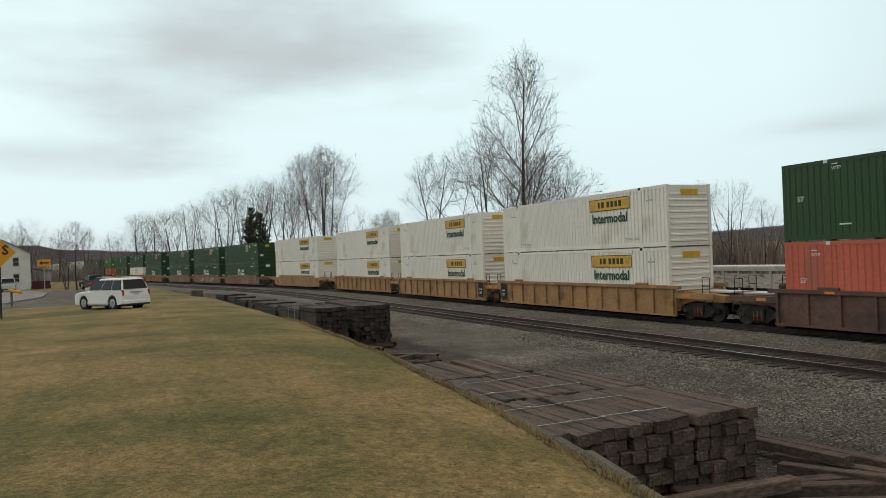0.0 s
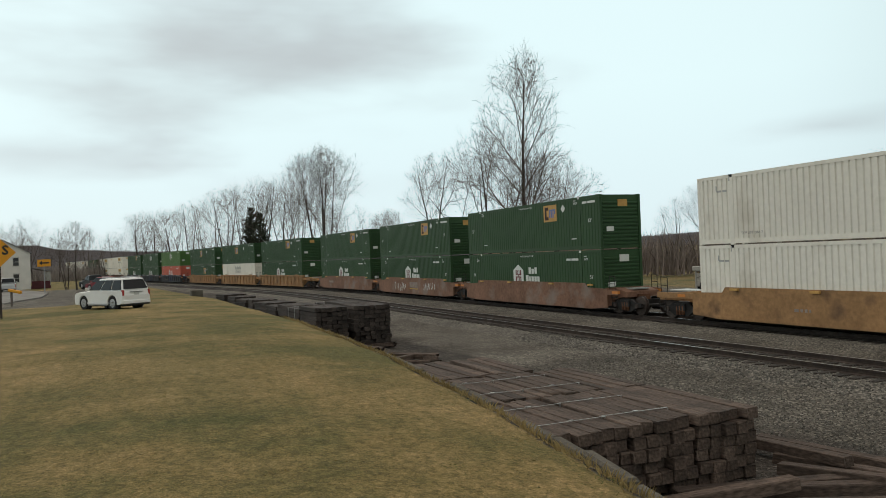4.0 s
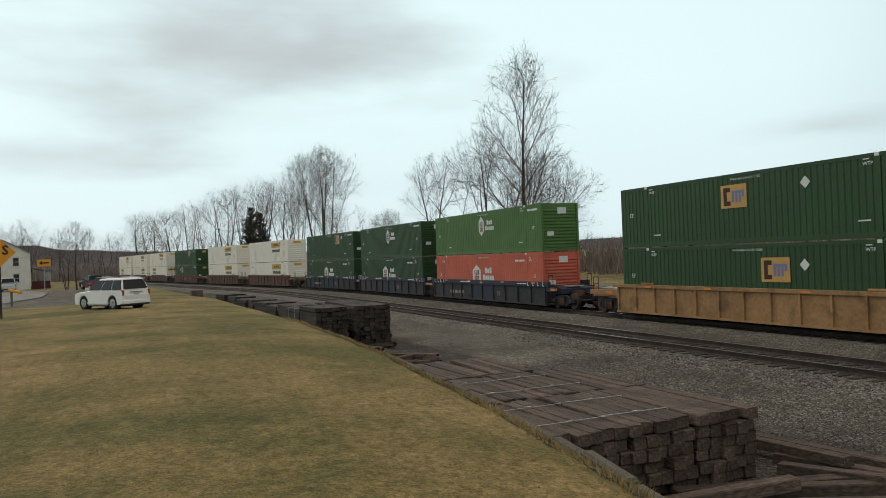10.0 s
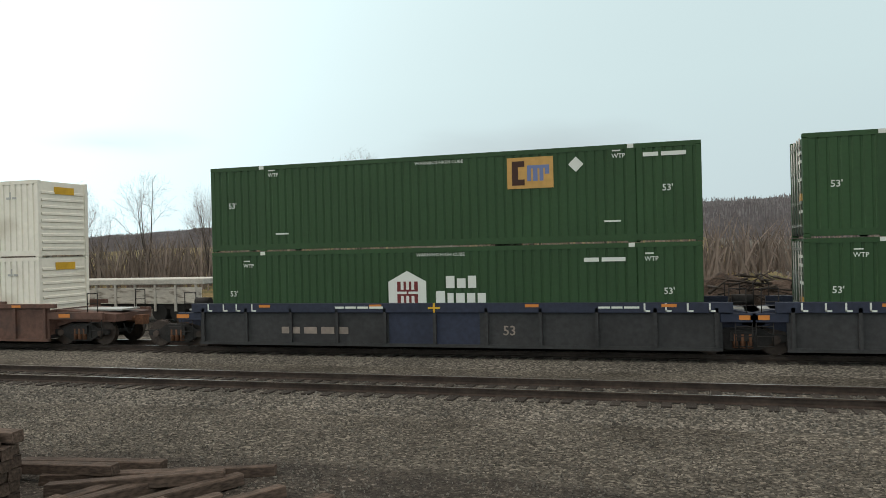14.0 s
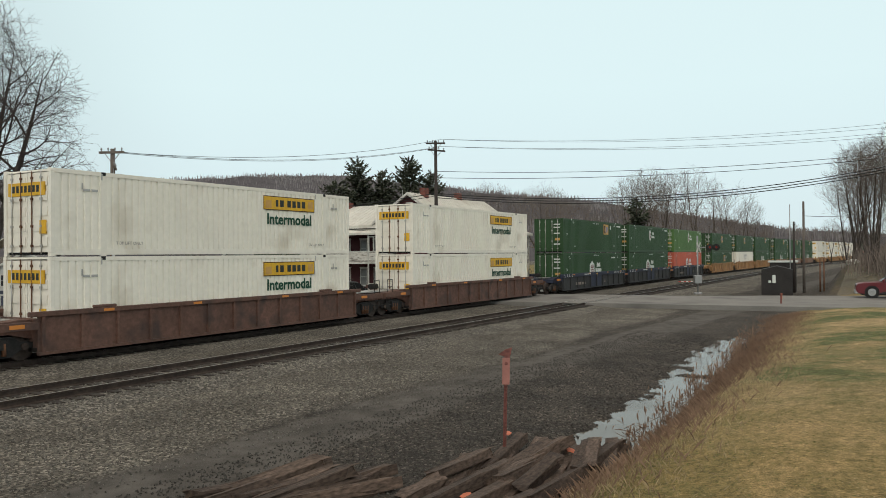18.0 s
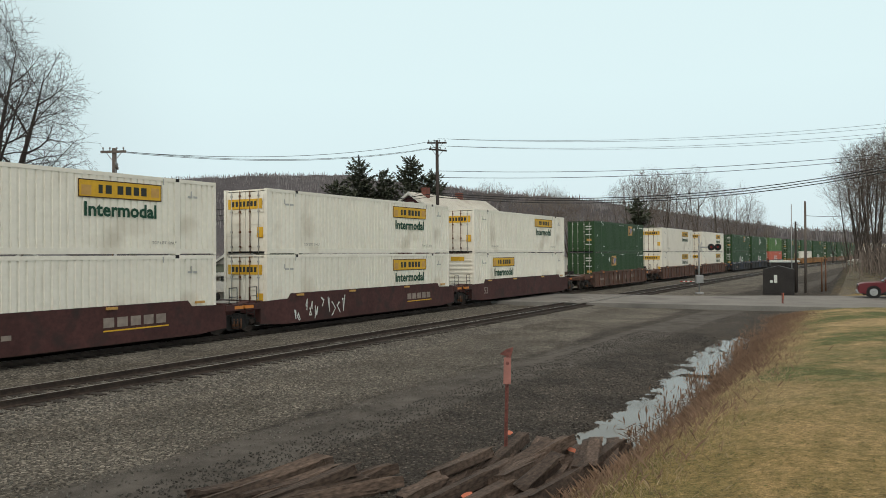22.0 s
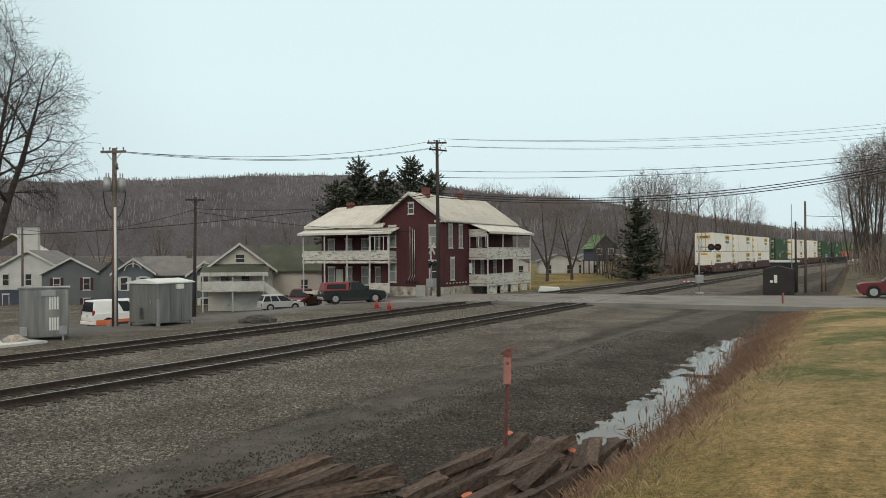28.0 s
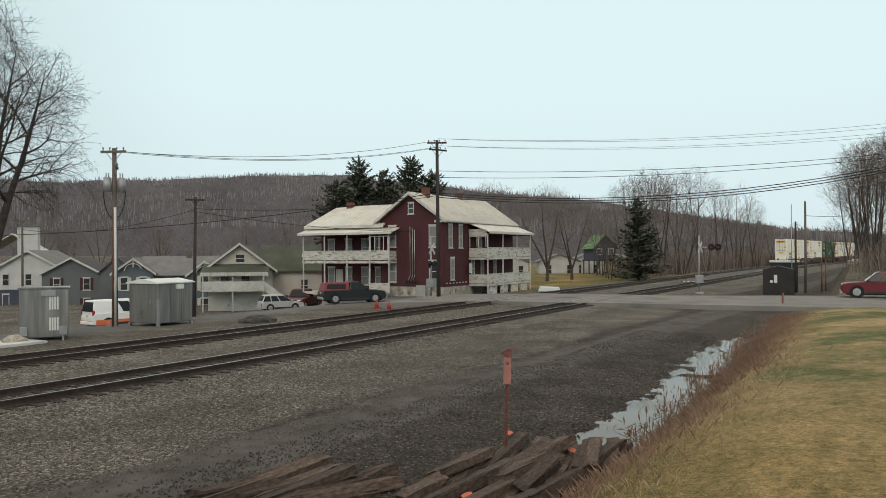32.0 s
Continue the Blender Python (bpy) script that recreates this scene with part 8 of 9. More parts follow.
bm = bmesh.new()
tube(bm, (-0.14, -0.22, 0), (-0.14, -0.22, 6.2), 0.065, sides=8)
part("conduit", bm, M_PIPE, pa, "pale plastic conduit")
bm = bmesh.new()
tube(bm, (-0.3, -0.2, 0), (-0.3, -0.2, 6.0), 0.03, sides=6)
part("conduit", bm, M_RUST, pa)
pole(pose(52.6, 30.6, -0.35, 0, -0.5, 0), 12.4, 0.17, M_DARKPOLE, "tall dark wooden utility pole with two crossarms", ((12.2, 1.5, -60), (11.65, 1.7, -20)))
pole(pose(38.3, 41.7, -1.0, 0, 1.2, 0), 8.3, 0.13, M_DARKPOLE, "dark wooden pole with a short crossarm", ((8.1, 1.3, -50),))
pole(pose(47.5, 76, -2.4), 9.5, 0.13, M_POLE, "distant wooden utility pole", ((9.3, 1.4, -50),))
pole(pose(75.1, 6.7, -0.3, 0, 0, 0), 7.95, 0.13, M_POLE, "plain wooden pole beside the signal hut")
pole(pose(74.8, 7.45, -0.3), 6.2, 0.11, M_DARKPOLE, "short dark wooden pole beside the signal hut")
pole(pose(74.6, 7.75, -0.3), 7.7, 0.05, M_GREYSTEEL, "thin steel mast beside the signal hut", name="steel_mast")
pole(pose(73.2, 5.0, -0.2), 2.9, 0.07, M_RUST, "rusty steel sign post", name="sign_post")
pole(pose(73.9, 5.35, -0.2), 2.9, 0.07, M_RUST, "rusty steel sign post", name="sign_post")


def wire(points, sag, r=0.02, label="black overhead cable between poles", name="overhead_cable"):
    bm = bmesh.new()
    a, b = Vector(points[0]), Vector(points[1])
    n = 14
    pts = [a.lerp(b, k / n) - Vector((0, 0, sag * 4 * (k / n) * (1 - k / n))) for k in range(n + 1)]
    bm.free()
    run = Tubes()
    run.add(pts, [r] * len(pts), 5)
    return tagged(new(name, run.mesh(name, M_WIRE)), label, "cable", "overhead cables")


for dz, off in ((11.75, 0.5), (11.75, -0.5), (12.3, 0.0)):
    wire(((27.2 + off * 0.4, 35.2 + off * 0.3, 8.75), (52.6 + off * 0.4, 30.6 + off * 0.4, dz - 0.2)), 0.7, 0.014)
for z0, z1 in ((12.2, 13.05), (12.2, 12.73), (11.65, 12.36), (11.65, 12.07)):
    wire(((52.6, 30.6, z0), (68.1, -4.25, z1)), 0.75, 0.011)
for z0, z1 in ((9.7, 10.88), (9.2, 10.6)):
    wire(((52.6, 30.6, z0), (68.1, -4.24, z1)), 0.7, 0.02)
for k in range(3):
    wire(((52.6, 30.6, 8.0 - 0.17 * k), (69.1, -6.0, 11.0 - 0.2 * k)), 1.75, 0.032)
wire(((52.6, 30.6, 8.0), (36, 72, 5.0)), 0.8, 0.03)
wire(((57, 36, 5.2), (38.3, 41.7, 6.3)), 0.3, 0.02)
wire(((52.6, 30.6, 9.0), (62, 41, 8.6)), 0.5, 0.016)
wire(((52.6, 30.6, 7.8), (38.3, 41.7, 6.5)), 0.5, 0.02)
wire(((38.3, 41.7, 6.4), (47.5, 76, 6.0)), 0.8, 0.02)
wire(((75.1, 6.7, 6.4), (96, 1.0, 7.6)), 0.3, 0.02)


def crossing_signal(m, label, arm=True, lamps=(-0.42, 0.42), up=2.75, buck=0):
    s = thing("crossing_signal", label, "crossing signal", m)
    bm = bmesh.new()
    tube(bm, (0, 0, 0), (0, 0, 5.0), 0.07, sides=8)
    part("mast", bm, M_GREYSTEEL, s)
    part("base", bevelled(boxes((-0.3, 0.3, -0.3, 0.3, -0.3, 0.12)), 0.02), M_GREYSTEEL, s)
    for a in (45, -45):
        part("crossbuck", boxes((-0.6, 0.6, -0.1, -0.075, -0.11, 0.11)), M_TRIM, s, "weathered white crossbuck board", pose(0, 0, 4.0, 0, 0, buck) @ pose(0, -0.03 * (a > 0), 0, 0, a, 0))
    for x in lamps:
        bm = bmesh.new()
        tube(bm, (x, -0.12, up), (x, -0.10, up), 0.3, sides=18)
        tube(bm, (x, -0.3, up + 0.05), (x, -0.10, up + 0.03), 0.14, sides=12, caps=False)
        lamp = part("flasher", bm, M_BLACKHUT, s, "black round flasher target")
        bm = bmesh.new()
        tube(bm, (x, -0.14, up), (x, -0.125, up), 0.1, sides=12)
        part("lens", bm, M_TAIL, lamp)
    part("lamp_bar", boxes((min(lamps[0], -0.05), lamps[1], -0.08, -0.02, up - 0.05, up + 0.05)), M_GREYSTEEL, s)
    part("gate_box", bevelled(boxes((-0.3, 0.3, -0.35, 0.3, 0.9, 1.6)), 0.03), M_GREYSTEEL, s, "grey gate mechanism box")
    if arm:
        g = bmesh.new()
        for k in range(6):
            box(g, -0.4 - 0.2 * (k + 1), -0.4 - 0.2 * k, -0.04, 0.0, 1.02, 1.10, k % 2)
        part("counterweight_arm", g, [M_LETTER, M_CONE], s, "red and white striped arm")
    return s


crossing_signal(pose(54.0, 32.1, -0.3, 0, 0, 2), "weathered crossing signal with crossbuck beside the house", False)
crossing_signal(pose(69.8, 14.6, -0.3, 0, 0, -66), "grey crossing signal with black flashers", True, (1.0, 1.55), 4.0, 55)
for x, y in ((43.2, 29.9), (42.3, 28.3)):
    c = thing("traffic_cone", "orange-red cone beside the track", "traffic cone", pose(x, y, -0.3), "cones beside the track")
    bm = bmesh.new()
    tube(bm, (0, 0, 0.03), (0, 0, 0.58), 0.16, 0.03, 12)
    part("cone", bm, M_CONE, c)
    part("base", boxes((-0.2, 0.2, -0.2, 0.2, -0.02, 0.03)), M_CONE, c)


def heap(name, x, y, rx, ry, h, mat, label, seed, cat="heap"):
    rnd = random.Random(seed)
    bm = bmesh.new()
    bmesh.ops.create_icosphere(bm, subdivisions=4, radius=1.0)
    for v in bm.verts:
        k = 1 + 0.18 * noise.noise(v.co * 2.2 + Vector((seed, 0, 0))) + 0.08 * noise.noise(v.co * 7 + Vector((0, seed, 0)))
        v.co = Vector((v.co.x * rx * k, v.co.y * ry * k, max(v.co.z, -0.15) * h * k))
    return tagged(part(name, bm, mat, m=pose(x, y, ground_z(x, y) - 0.05)), label, cat)


heap("gravel_mound", 31.6, 29.6, 1.15, 0.9, 0.42, M_GRAVEL, "small heap of dark gravel beside the track", 3)
heap("rubble", 19.4, 31.6, 0.55, 0.4, 0.4, M_RUBBLE, "small heap of pale rubble by the cabinet", 5, "rubble")
barrier = thing("barrier_block", "white block lying beside the crossing", "block", pose(67.7, 27.6, -0.3, 0, 0, -70))
bm = bmesh.new()
prism(bm, [(-1.0, 0.05), (1.0, 0.05), (0.9, 0.45), (-0.85, 0.5)], -0.5, 0.5)
part("block", bevelled(bm, 0.04), M_LETTER, barrier)
trash = thing("litter", "pale crumpled litter on the bank", "litter", pose(92.5, 3.6, ground_z(92.5, 3.6) + 0.1))
bm = bmesh.new()
bmesh.ops.create_icosphere(bm, subdivisions=3, radius=1.0)
for v in bm.verts:
    v.co = Vector((v.co.x * 1.6, v.co.y * 0.6, v.co.z * 0.35)) * (1 + 0.5 * noise.noise(v.co * 3))
part("sheet", bm, M_PEEL, trash)

# what stands behind the train
bench = thing("low_trailer", "long low white trailer behind the tracks", "trailer", pose(-32.5, 36.3, -0.2))
part("bed", bevelled(boxes((-8.2, 8.8, -1.2, 1.2, 1.9, 2.2)), 0.03), M_TRIM, bench)
part("side_board", boxes((-8.0, 8.6, -1.12, -1.05, 0.9, 1.75)), M_PEEL, bench)
for k in range(14):
    part("stake", boxes((-8.0 + 1.25 * k, -7.88 + 1.25 * k, -1.16, -1.08, 0.5, 1.95)), M_TRIM, bench)
part("rail_frame", boxes((-8.0, 8.6, -1.0, 1.0, 0.6, 0.9)), M_BLACK_STEEL, bench)
for x in (-6.5, -5.4, 6.0, 7.1):
    bm = bmesh.new()
    tube(bm, (x, -1.05, 0.45), (x, 1.05, 0.45), 0.45, sides=14)
    part("wheel", bm, M_TYRE, bench)
for k in range(2):
    heap("brushwood_mound", 1.2 + 2.8 * k, 31.6 + 0.4 * k, 2.2, 1.3, 2.3 - 0.2 * k, M_OLDTIE, "dark pile of cut brush and logs", 20 + k, "brush pile")
rr = random.Random(12)
logs = bmesh.new()
for _ in range(240):
    x, y = rr.uniform(-1.2, 6.2), rr.uniform(30.3, 32.8)
    h = 2.2 * max(0.15, 1 - ((x - 2.5) / 4.2) ** 2) * rr.uniform(0.4, 1.05) - 0.3
    a = rr.uniform(0, 6.28)
    d = Vector((math.cos(a), math.sin(a), rr.uniform(-0.3, 0.5))) * rr.uniform(0.3, 0.9)
    tube(logs, Vector((x, y, h)) - d, Vector((x, y, h)) + d, rr.uniform(0.02, 0.07), 0.015, 5)
tagged(part("cut_branches", logs, M_BARK), "tangle of cut branches on the brush pile", "branches", kind="stuff")

# ---- signs on the street side of the lawn
sg = thing("warning_sign", "amber diamond warning sign on a wooden post", "road sign", pose(-45.8, -4.95, 0.9, 0, 0, 98))
bm = bmesh.new()
prism(bm, [(-0.75, 3.42), (0, 2.67), (0.75, 3.42), (0, 4.17)], -0.02, 0.0)
part("plate", bm, M_YSIGN, sg)
share("lettering", word("S", 0.5, None, M_INK, 0.03), sg, pose(0.12, -0.026, 3.3))
part("post", boxes((-0.05, 0.05, 0.0, 0.1, -0.3, 3.9)), M_DARKPOLE, sg)
ar = thing("arrow_sign", "amber sign with a black arrow on a post", "road sign", pose(-106.4, -6.8, 0.7, 0, 0, 95))
part("plate", bevelled(boxes((-0.72, 0.72, -0.02, 0.0, 3.15, 4.0)), 0.005), M_YSIGN, ar)
bm = bmesh.new()
prism(bm, [(-0.55, 3.58), (-0.22, 3.33), (-0.22, 3.5), (0.55, 3.5), (0.55, 3.66), (-0.22, 3.66), (-0.22, 3.83)], -0.03, -0.021)
part("arrow", bm, M_INK, ar, "black arrow")
part("post", boxes((-0.06, 0.06, 0.0, 0.06, -0.3, 3.9)), M_GREYSTEEL, ar)
bx = thing("mailbox", "yellow box on a short wooden post", "mailbox", pose(-70.3, -6.85, 0.72, 0, 0, 70))
part("box", bevelled(boxes((-0.5, 0.5, -0.14, 0.14, 1.0, 1.22)), 0.03), M_YSIGN, bx, "", pose(0, 0, 0, 0, 14, 0))
part("post", boxes((-0.06, 0.06, -0.06, 0.06, -0.3, 1.02)), M_POLE, bx)

# ---- trees of the town side
conifer(89.0, 64.5, 17.0, 4.6, 14, -0.4, "tall dark spruce behind the red house", taper=0.55)
conifer(91.5, 62.0, 15.2, 4.6, 24, -0.4, "tall dark spruce behind the red house", taper=0.55)
conifer(94.6, 59.5, 17.3, 4.6, 15, -0.4, "tall dark spruce behind the red house", taper=0.55)
conifer(85.5, 65.5, 13.5, 5.0, 16, -0.4, "tall dark spruce behind the red house", taper=0.55)
conifer(98.0, 58.0, 15.6, 4.6, 17, -0.4, "tall dark spruce behind the red house", taper=0.55)
conifer(101.5, 28.9, 10.8, 3.7, 18, -0.3, "dark spruce beside the track")
ROUND = bare_tree_meshes(61, 12.0, 5.4, "round", 3, 0.16, 0.16, 0.9, lean=(14, 32), angle=(66, 34), trunk_r=0.26)
for k, (x, y, s, ms) in enumerate(((108, 53, 0.95, MID[0]), (93, 38.2, 1.0, ROUND), (100, 37.5, 0.9, ROUND), (117, 39, 0.62, MID[1]), (113, 31, 1.02, MID[2]), (110, 31.5, 0.95, MID[0]), (123, 31, 1.05, MID[0]), (131, 30, 0.85, FAR[1]), (128, 33, 0.95, FAR[2]), (140, 31, 0.8, FAR[0]), (150, 30, 0.75, FAR[1]), (118, 35, 0.9, FAR[1]), (162, 29, 0.75, FAR[2]), (176, 28, 0.75, FAR[0]), (190, 27, 0.72, FAR[1]), (205, 26, 0.7, FAR[2]), (104, 33.5, 0.45, MID[1]))):
    plant(ms, x, y, s, 77 * k, TALL, "trees along the far track", z=-0.4)
for k, (x, y, s, ms) in enumerate(((88, 1.6, 0.80, DENSE[0]), (93, 3.2, 0.76, DENSE[1]), (90, -0.2, 0.84, DENSE[1]), (98, 2.2, 0.86, DENSE[0]), (104, 4.4, 0.72, FAR[1]), (86, -2.6, 0.95, DENSE[0]), (110, 3.6, 0.8, FAR[2]))):
    plant(ms, x, y, s, 53 * k + 20, "dense leafless tree on the bank beyond the crossing", "trees beyond the crossing")
for k, (x, y, s) in enumerate(((152, 37, 1.3), (170, 36, 1.42), (172, 32.5, 1.25), (177, 29.5, 1.2), (186, 27.5, 1.0))):
    plant(FAR[(k + 1) % 3], x, y, s, 31 * k, TALL, "trees along the far track", z=-0.6)
for k in range(18):
    plant(FAR[k % 3], 260 + 6 * (k % 5), -30 + 4.2 * k, 0.78 + 0.1 * math.sin(k * 1.9), 41 * k, TALL, "far row of trees", z=-0.5)
for k in range(26):
    plant(FAR[k % 3], 40 + 5 * k, 112 + 6 * math.sin(k * 1.7), 0.6 + 0.14 * math.sin(k * 2.3), 67 * k, TALL, "trees at the foot of the hill", z=-1.0)
brush("crossing_brush", [(x, 31 + rnd0.uniform(0, 6) - max(0, x - 150) * 0.06, -0.4, 34, 1.1) for x in np.arange(108, 240, 0.9)], 4.2, M_BRUSH, "brown leafless brush beyond the crossing", 31, 0.06)
brush("bank_brush", [(x, 0.5 + rnd0.uniform(-2.5, 2.5), 0.9, 26, 0.8) for x in np.arange(78, 120, 0.8)], 3.4, M_BRUSH, "brown leafless brush on the bank", 32, 0.05)
brush("hillfoot_brush", [(x, 104 + rnd0.uniform(0, 18), -1.2, 30, 2.0) for x in np.arange(20, 190, 1.0)], 4.5, M_BRUSH, "brown leafless brush at the foot of the hill", 33, 0.11)


# ---- grass, weeds and loose stones
M_BLADE = material("dry_grass_blades", (0.270, 0.198, 0.084), 0.9, 0, 0.42, 0.2, random_amount=0.22, island=True, spec=0.1)
M_BLADEGREEN = material("green_grass_blades", (0.112, 0.120, 0.044), 0.9, 0, 0.42, 0.2, random_amount=0.2, island=True, spec=0.1)
M_WEED = material("reddish_brown_dead_weeds", (0.205, 0.135, 0.095), 0.95, 0, 0.8, 0.25, random_amount=0.4, island=True, spec=0.1)
M_STONES = material("loose_ballast_stones", (0.128, 0.120, 0.106), 0.95, 0, 1.0, 0.2, random_amount=0.6, island=True, spec=0.15)


M_PALE = material("pale_straw_blades", (0.34, 0.265, 0.155), 0.9, 0, 0.6, 0.2, random_amount=0.35, island=True, spec=0.1)


def blades(name, spots, mat, label, lo, hi, width, seed, lean=0.5):
    """One bent blade at each (x, y); short turf lies over, nearly flat."""
    rnd = random.Random(seed)
    v, f = [], []
    for x, y in spots:
        z = ground_z(x, y) - 0.006
        h = rnd.uniform(lo, hi)
        b = rnd.uniform(0, 6.283)
        w = width * rnd.uniform(0.7, 1.4)
        i = len(v)
        if hi < 0.05:
            ln = h * rnd.uniform(1.5, 2.6)
            dx, dy, cx, cy = math.cos(b) * ln, math.sin(b) * ln, -math.sin(b) * w, math.cos(b) * w
            up, t = h * rnd.uniform(0.12, 0.35), rnd.uniform(-0.4, 0.4) * w
            v += [(x - cx, y - cy, z), (x + cx, y + cy, z), (x + dx * 0.6 + cx, y + dy * 0.6 + cy, z + up + t), (x + dx, y + dy, z + up * 0.9), (x + dx * 0.6 - cx, y + dy * 0.6 - cy, z + up - t)]
            f.append((i, i + 1, i + 2, i + 3, i + 4))
            continue
        a = rnd.uniform(0, 6.283)
        cx, cy = math.cos(a) * w, math.sin(a) * w
        lx, ly = math.cos(b) * h * rnd.uniform(0, lean), math.sin(b) * h * rnd.uniform(0, lean)
        v += [(x - cx, y - cy, z), (x + cx, y + cy, z), (x + lx * 0.4 + cx * 0.6, y + ly * 0.4 + cy * 0.6, z + h * 0.6), (x + lx, y + ly, z + h)]
        f += [(i, i + 1, i + 2), (i, i + 2, i + 3)]
    me = bpy.data.meshes.new(name)
    me.from_pydata(v, [], f)
    me.materials.append(mat)
    return tagged(new(name, me), label, "grass", kind="stuff")


def lawn_spots(n, seed, green):
    rnd = random.Random(seed)
    spots = []
    while len(spots) < n:
        r = 1.5 + 20 * rnd.random() ** 1.5
        a = radians(rnd.choice((rnd.uniform(116, 194), rnd.uniform(116, 194), rnd.uniform(-10, 40))) + rnd.gauss(0, 9))
        x, y = r * math.cos(a), r * math.sin(a)
        if y > lawn_edge(x) + (0.25 if x > 0 else 0.12):
            continue
        patch = noise.noise((x * 0.42, y * 0.42, 4)) + 0.5 * noise.noise((x * 1.3, y * 1.3, 9))
        if (patch > (0.12 if x < 4 else -0.3 if x < 14 else -0.05)) == green or rnd.random() < 0.25:
            spots.append((x, y))
    return spots


dry = lawn_spots(90000, 1, False)
blades("dry_grass", [p for p in dry if p[0] < 4], M_BLADE, "short dry straw-coloured lawn grass", 0.012, 0.028, 0.0035, 1)
blades("pale_grass", [p for p in dry if p[0] >= 4], M_PALE, "short pale straw lawn grass", 0.012, 0.03, 0.0035, 6)
blades("green_grass", lawn_spots(45000, 2, True), M_BLADEGREEN, "short green lawn grass in patches", 0.012, 0.028, 0.003, 2)
rw = random.Random(8)
edge = []
for _ in range(9000):
    x = rw.uniform(-34, -3)
    edge.append((x, lawn_edge(x) + rw.gauss(0.16, 0.09)))
blades("edge_grass", edge, M_BLADE, "dry grass hanging over the lawn kerb", 0.04, 0.13, 0.005, 3, 0.9)
bank, straw = [], []
for _ in range(52000):
    x = 4.5 + 43 * rw.random() ** 1.5
    y = lawn_edge(x) + rw.gauss(1.35, 0.6)
    if noise.noise((x * 1.1, y * 1.1, 6)) + 0.6 * noise.noise((x * 3.5, y * 3.5, 1)) > rw.uniform(-0.5, 0.35):
        bank.append((x, y))
for _ in range(15000):
    x = 4 + 40 * rw.random() ** 1.6
    straw.append((x, lawn_edge(x) + rw.gauss(0.45, 0.4)))
blades("dead_weeds", bank, M_WEED, "reddish brown dead weeds on the bank", 0.03, 0.19, 0.0032, 4, 1.1)
blades("straw_grass", straw, M_PALE, "long dry straw grass on the bank", 0.03, 0.09, 0.0035, 5, 1.3)


def tall_weed(x, y, h, seed):
    rnd = random.Random(seed)
    t = Tubes()
    base = Vector((x, y, ground_z(x, y) - 0.03))
    for _ in range(5):
        p, d = base + Vector((rnd.gauss(0, 0.06), rnd.gauss(0, 0.06), 0)), Vector((rnd.gauss(0, 0.16), rnd.gauss(0, 0.16), 1)).normalized()
        tip = p + d * h * rnd.uniform(0.6, 1.1)
        t.add([p, p.lerp(tip, 0.5) + Vector((rnd.gauss(0, 0.02), rnd.gauss(0, 0.02), 0)), tip], [0.005, 0.004, 0.003], 4)
        t.add([tip - d * 0.13, tip - d * 0.06, tip], [0.004, 0.018, 0.004], 5)
        for k in range(4):
            q = p.lerp(tip, rnd.uniform(0.3, 0.9))
            e = q + Vector((rnd.gauss(0, 0.09), rnd.gauss(0, 0.09), rnd.uniform(0.02, 0.1)))
            t.add([q, e], [0.004, 0.008], 3)
    return tagged(new("tall_weed", t.mesh("tall_weed", M_WEED)), "dead seed-headed weed beside the puddle", "weed", "weeds beside the puddle")


for k in range(46):
    x = rw.uniform(12.0, 32)
    tall_weed(x, lawn_edge(x) + rw.uniform(1.5, 2.5), rw.uniform(0.45, 0.85), k)


M_DARKSTONE = material("dark_wet_stones", (0.062, 0.058, 0.052), 0.9, 0, 1.0, 0.2, random_amount=0.6, island=True, spec=0.2)


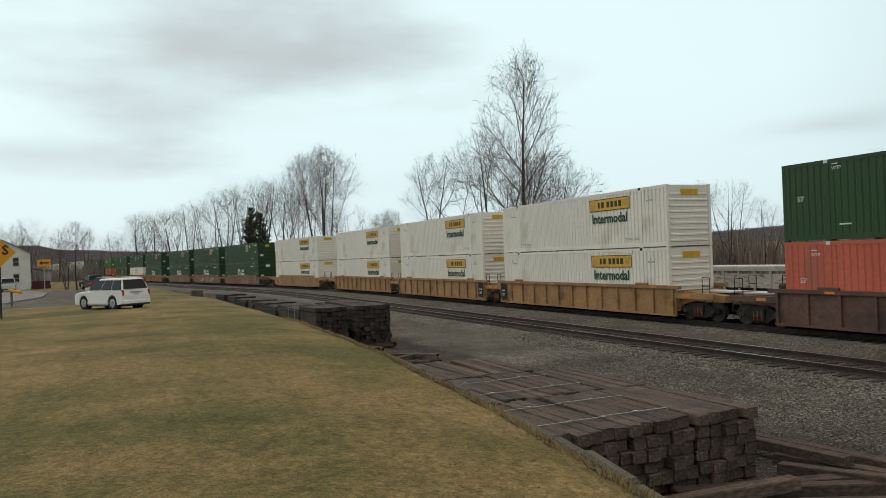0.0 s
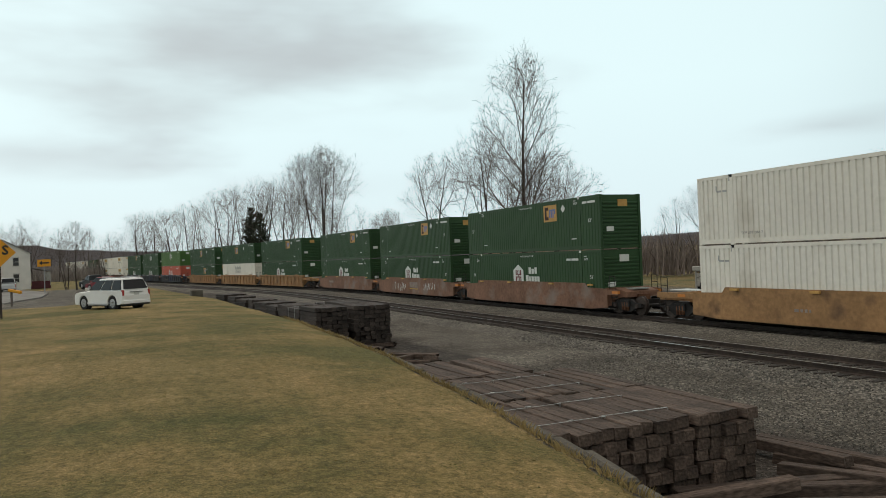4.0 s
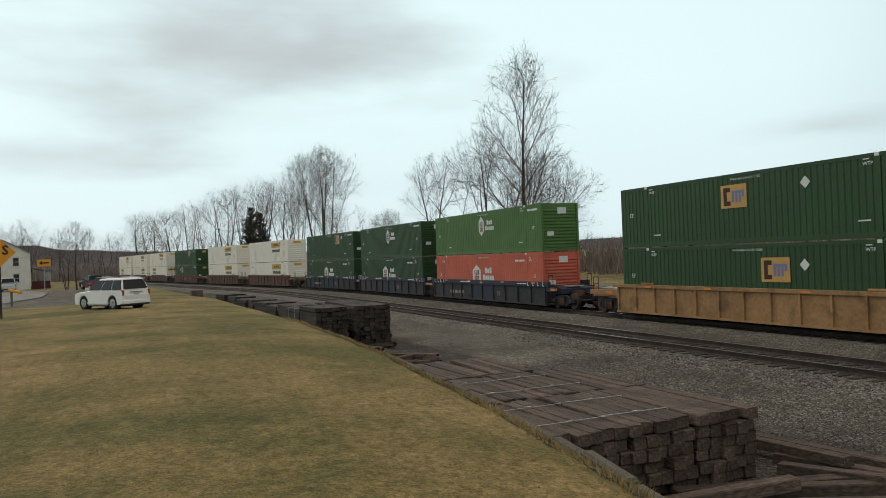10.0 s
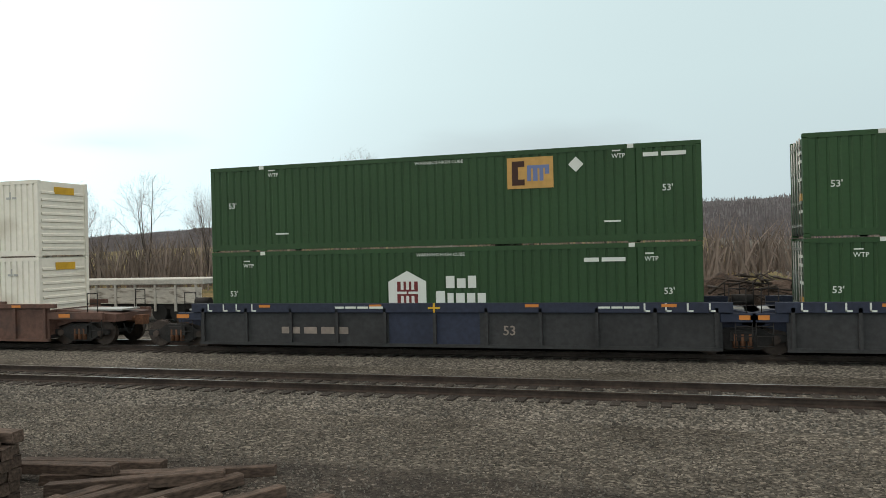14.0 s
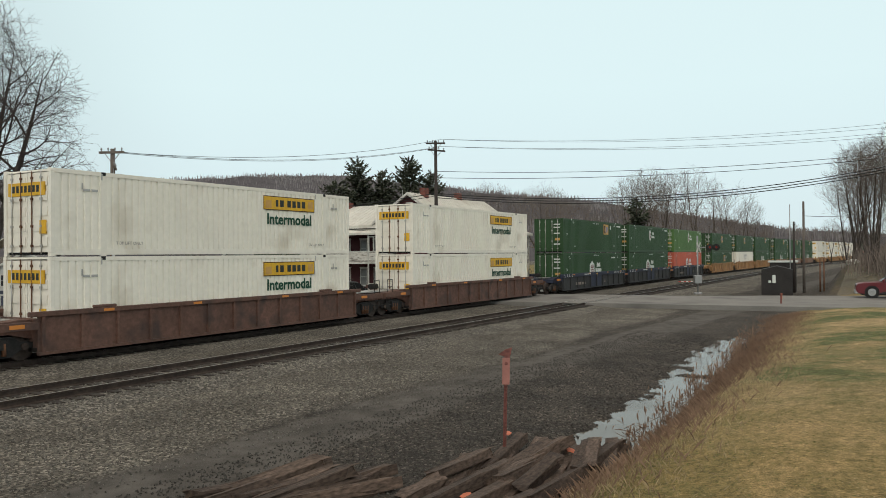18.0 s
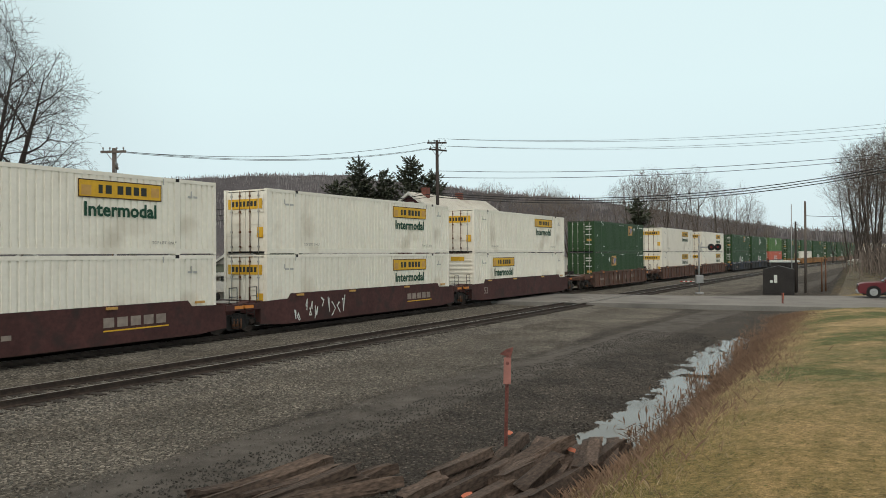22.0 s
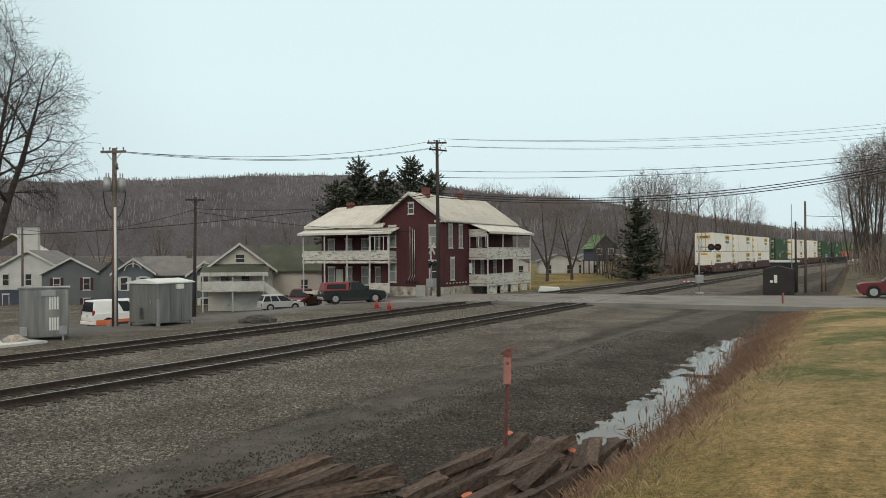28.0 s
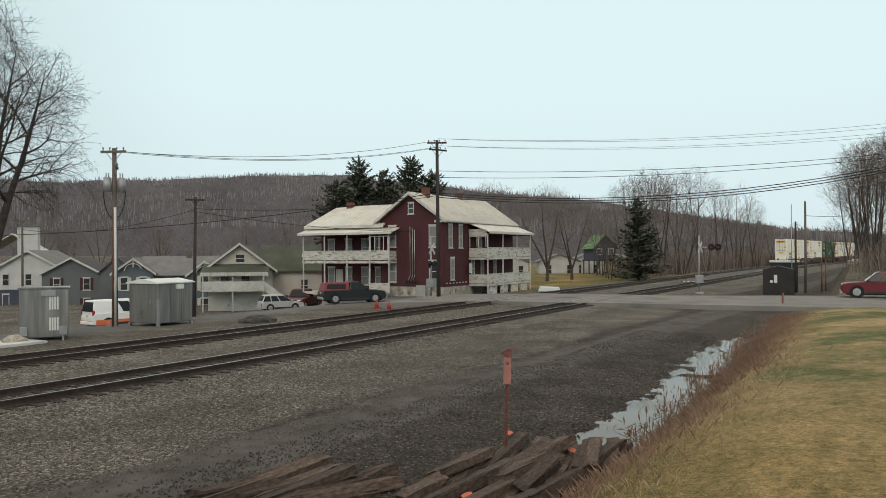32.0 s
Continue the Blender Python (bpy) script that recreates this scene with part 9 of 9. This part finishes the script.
def scatter_stones(name, n, pick, size, label, seed, mat=M_STONES):
    rnd = random.Random(seed)
    shape = [Vector(p) for p in ((1, 0, 0), (-1, 0, 0), (0, 1, 0), (0, -1, 0), (0, 0, 1), (0, 0, -1))]
    tri = ((0, 2, 4), (2, 1, 4), (1, 3, 4), (3, 0, 4), (2, 0, 5), (1, 2, 5), (3, 1, 5), (0, 3, 5))
    v, f = [], []
    for _ in range(n):
        x, y, z = pick(rnd)
        q = Euler((rnd.uniform(0, 6), rnd.uniform(0, 6), rnd.uniform(0, 6)))
        s = size * rnd.uniform(0.5, 1.3)
        k = Vector((s, s * rnd.uniform(0.6, 1), s * rnd.uniform(0.5, 0.9)))
        i = len(v)
        for p in shape:
            w = Vector((p.x * k.x, p.y * k.y, p.z * k.z)) * rnd.uniform(0.8, 1.2)
            w.rotate(q)
            v.append((x + w.x, y + w.y, z + w.z))
        f += [(i + a, i + b, i + c) for a, b, c in tri]
    me = bpy.data.meshes.new(name)
    me.from_pydata(v, [], f)
    me.materials.append(mat)
    return tagged(new(name, me), label, "gravel", kind="stuff")


def on_bed(rnd):
    x = rnd.uniform(-30, 34)
    o = rnd.uniform(-3.2, 3.2)
    z = float(np.interp(abs(o), (0, 1.5, 2.0, 2.9, 3.3), (-0.20, -0.20, -0.24, -0.36, -0.42)))
    return x, SIDING_Y + o, z + 0.01


def on_yard(rnd):
    x = rnd.uniform(-22, 30)
    y = rnd.uniform(10.5, 15.4)
    return x, y, ground_z(x, y) + 0.012


scatter_stones("ballast_stones", 22000, on_bed, 0.036, "loose grey ballast stones along the track", 1)
def by_ditch(rnd):
    x = 6 + 30 * rnd.random() ** 1.5
    y = rnd.uniform(lawn_edge(x) + 2.6, 10.2)
    return x, y, ground_z(x, y) + 0.008


scatter_stones("ditch_stones", 16000, by_ditch, 0.026, "dark loose stones in the dirt by the ditch", 3, M_DARKSTONE)
scatter_stones("yard_stones", 20000, on_yard, 0.023, "loose grey gravel stones on the yard", 2)


def motions():
    train_motion()
    rows = [(0.0, pose(64.0, -0.45, -0.02, 0, 0, 95)), (29.4, pose(64.0, -0.45, -0.02, 0, 0, 95))]
    for t, d in ((29.8, 0.03), (30.2, 0.15), (31.0, 0.5), (32.0, 1.05)):
        rows.append((t, pose(64.0 - 0.09 * d, -0.45 + d, -0.02, 0, 0, 95)))
    walk(ROAD_TRUCK, rows)


motions()
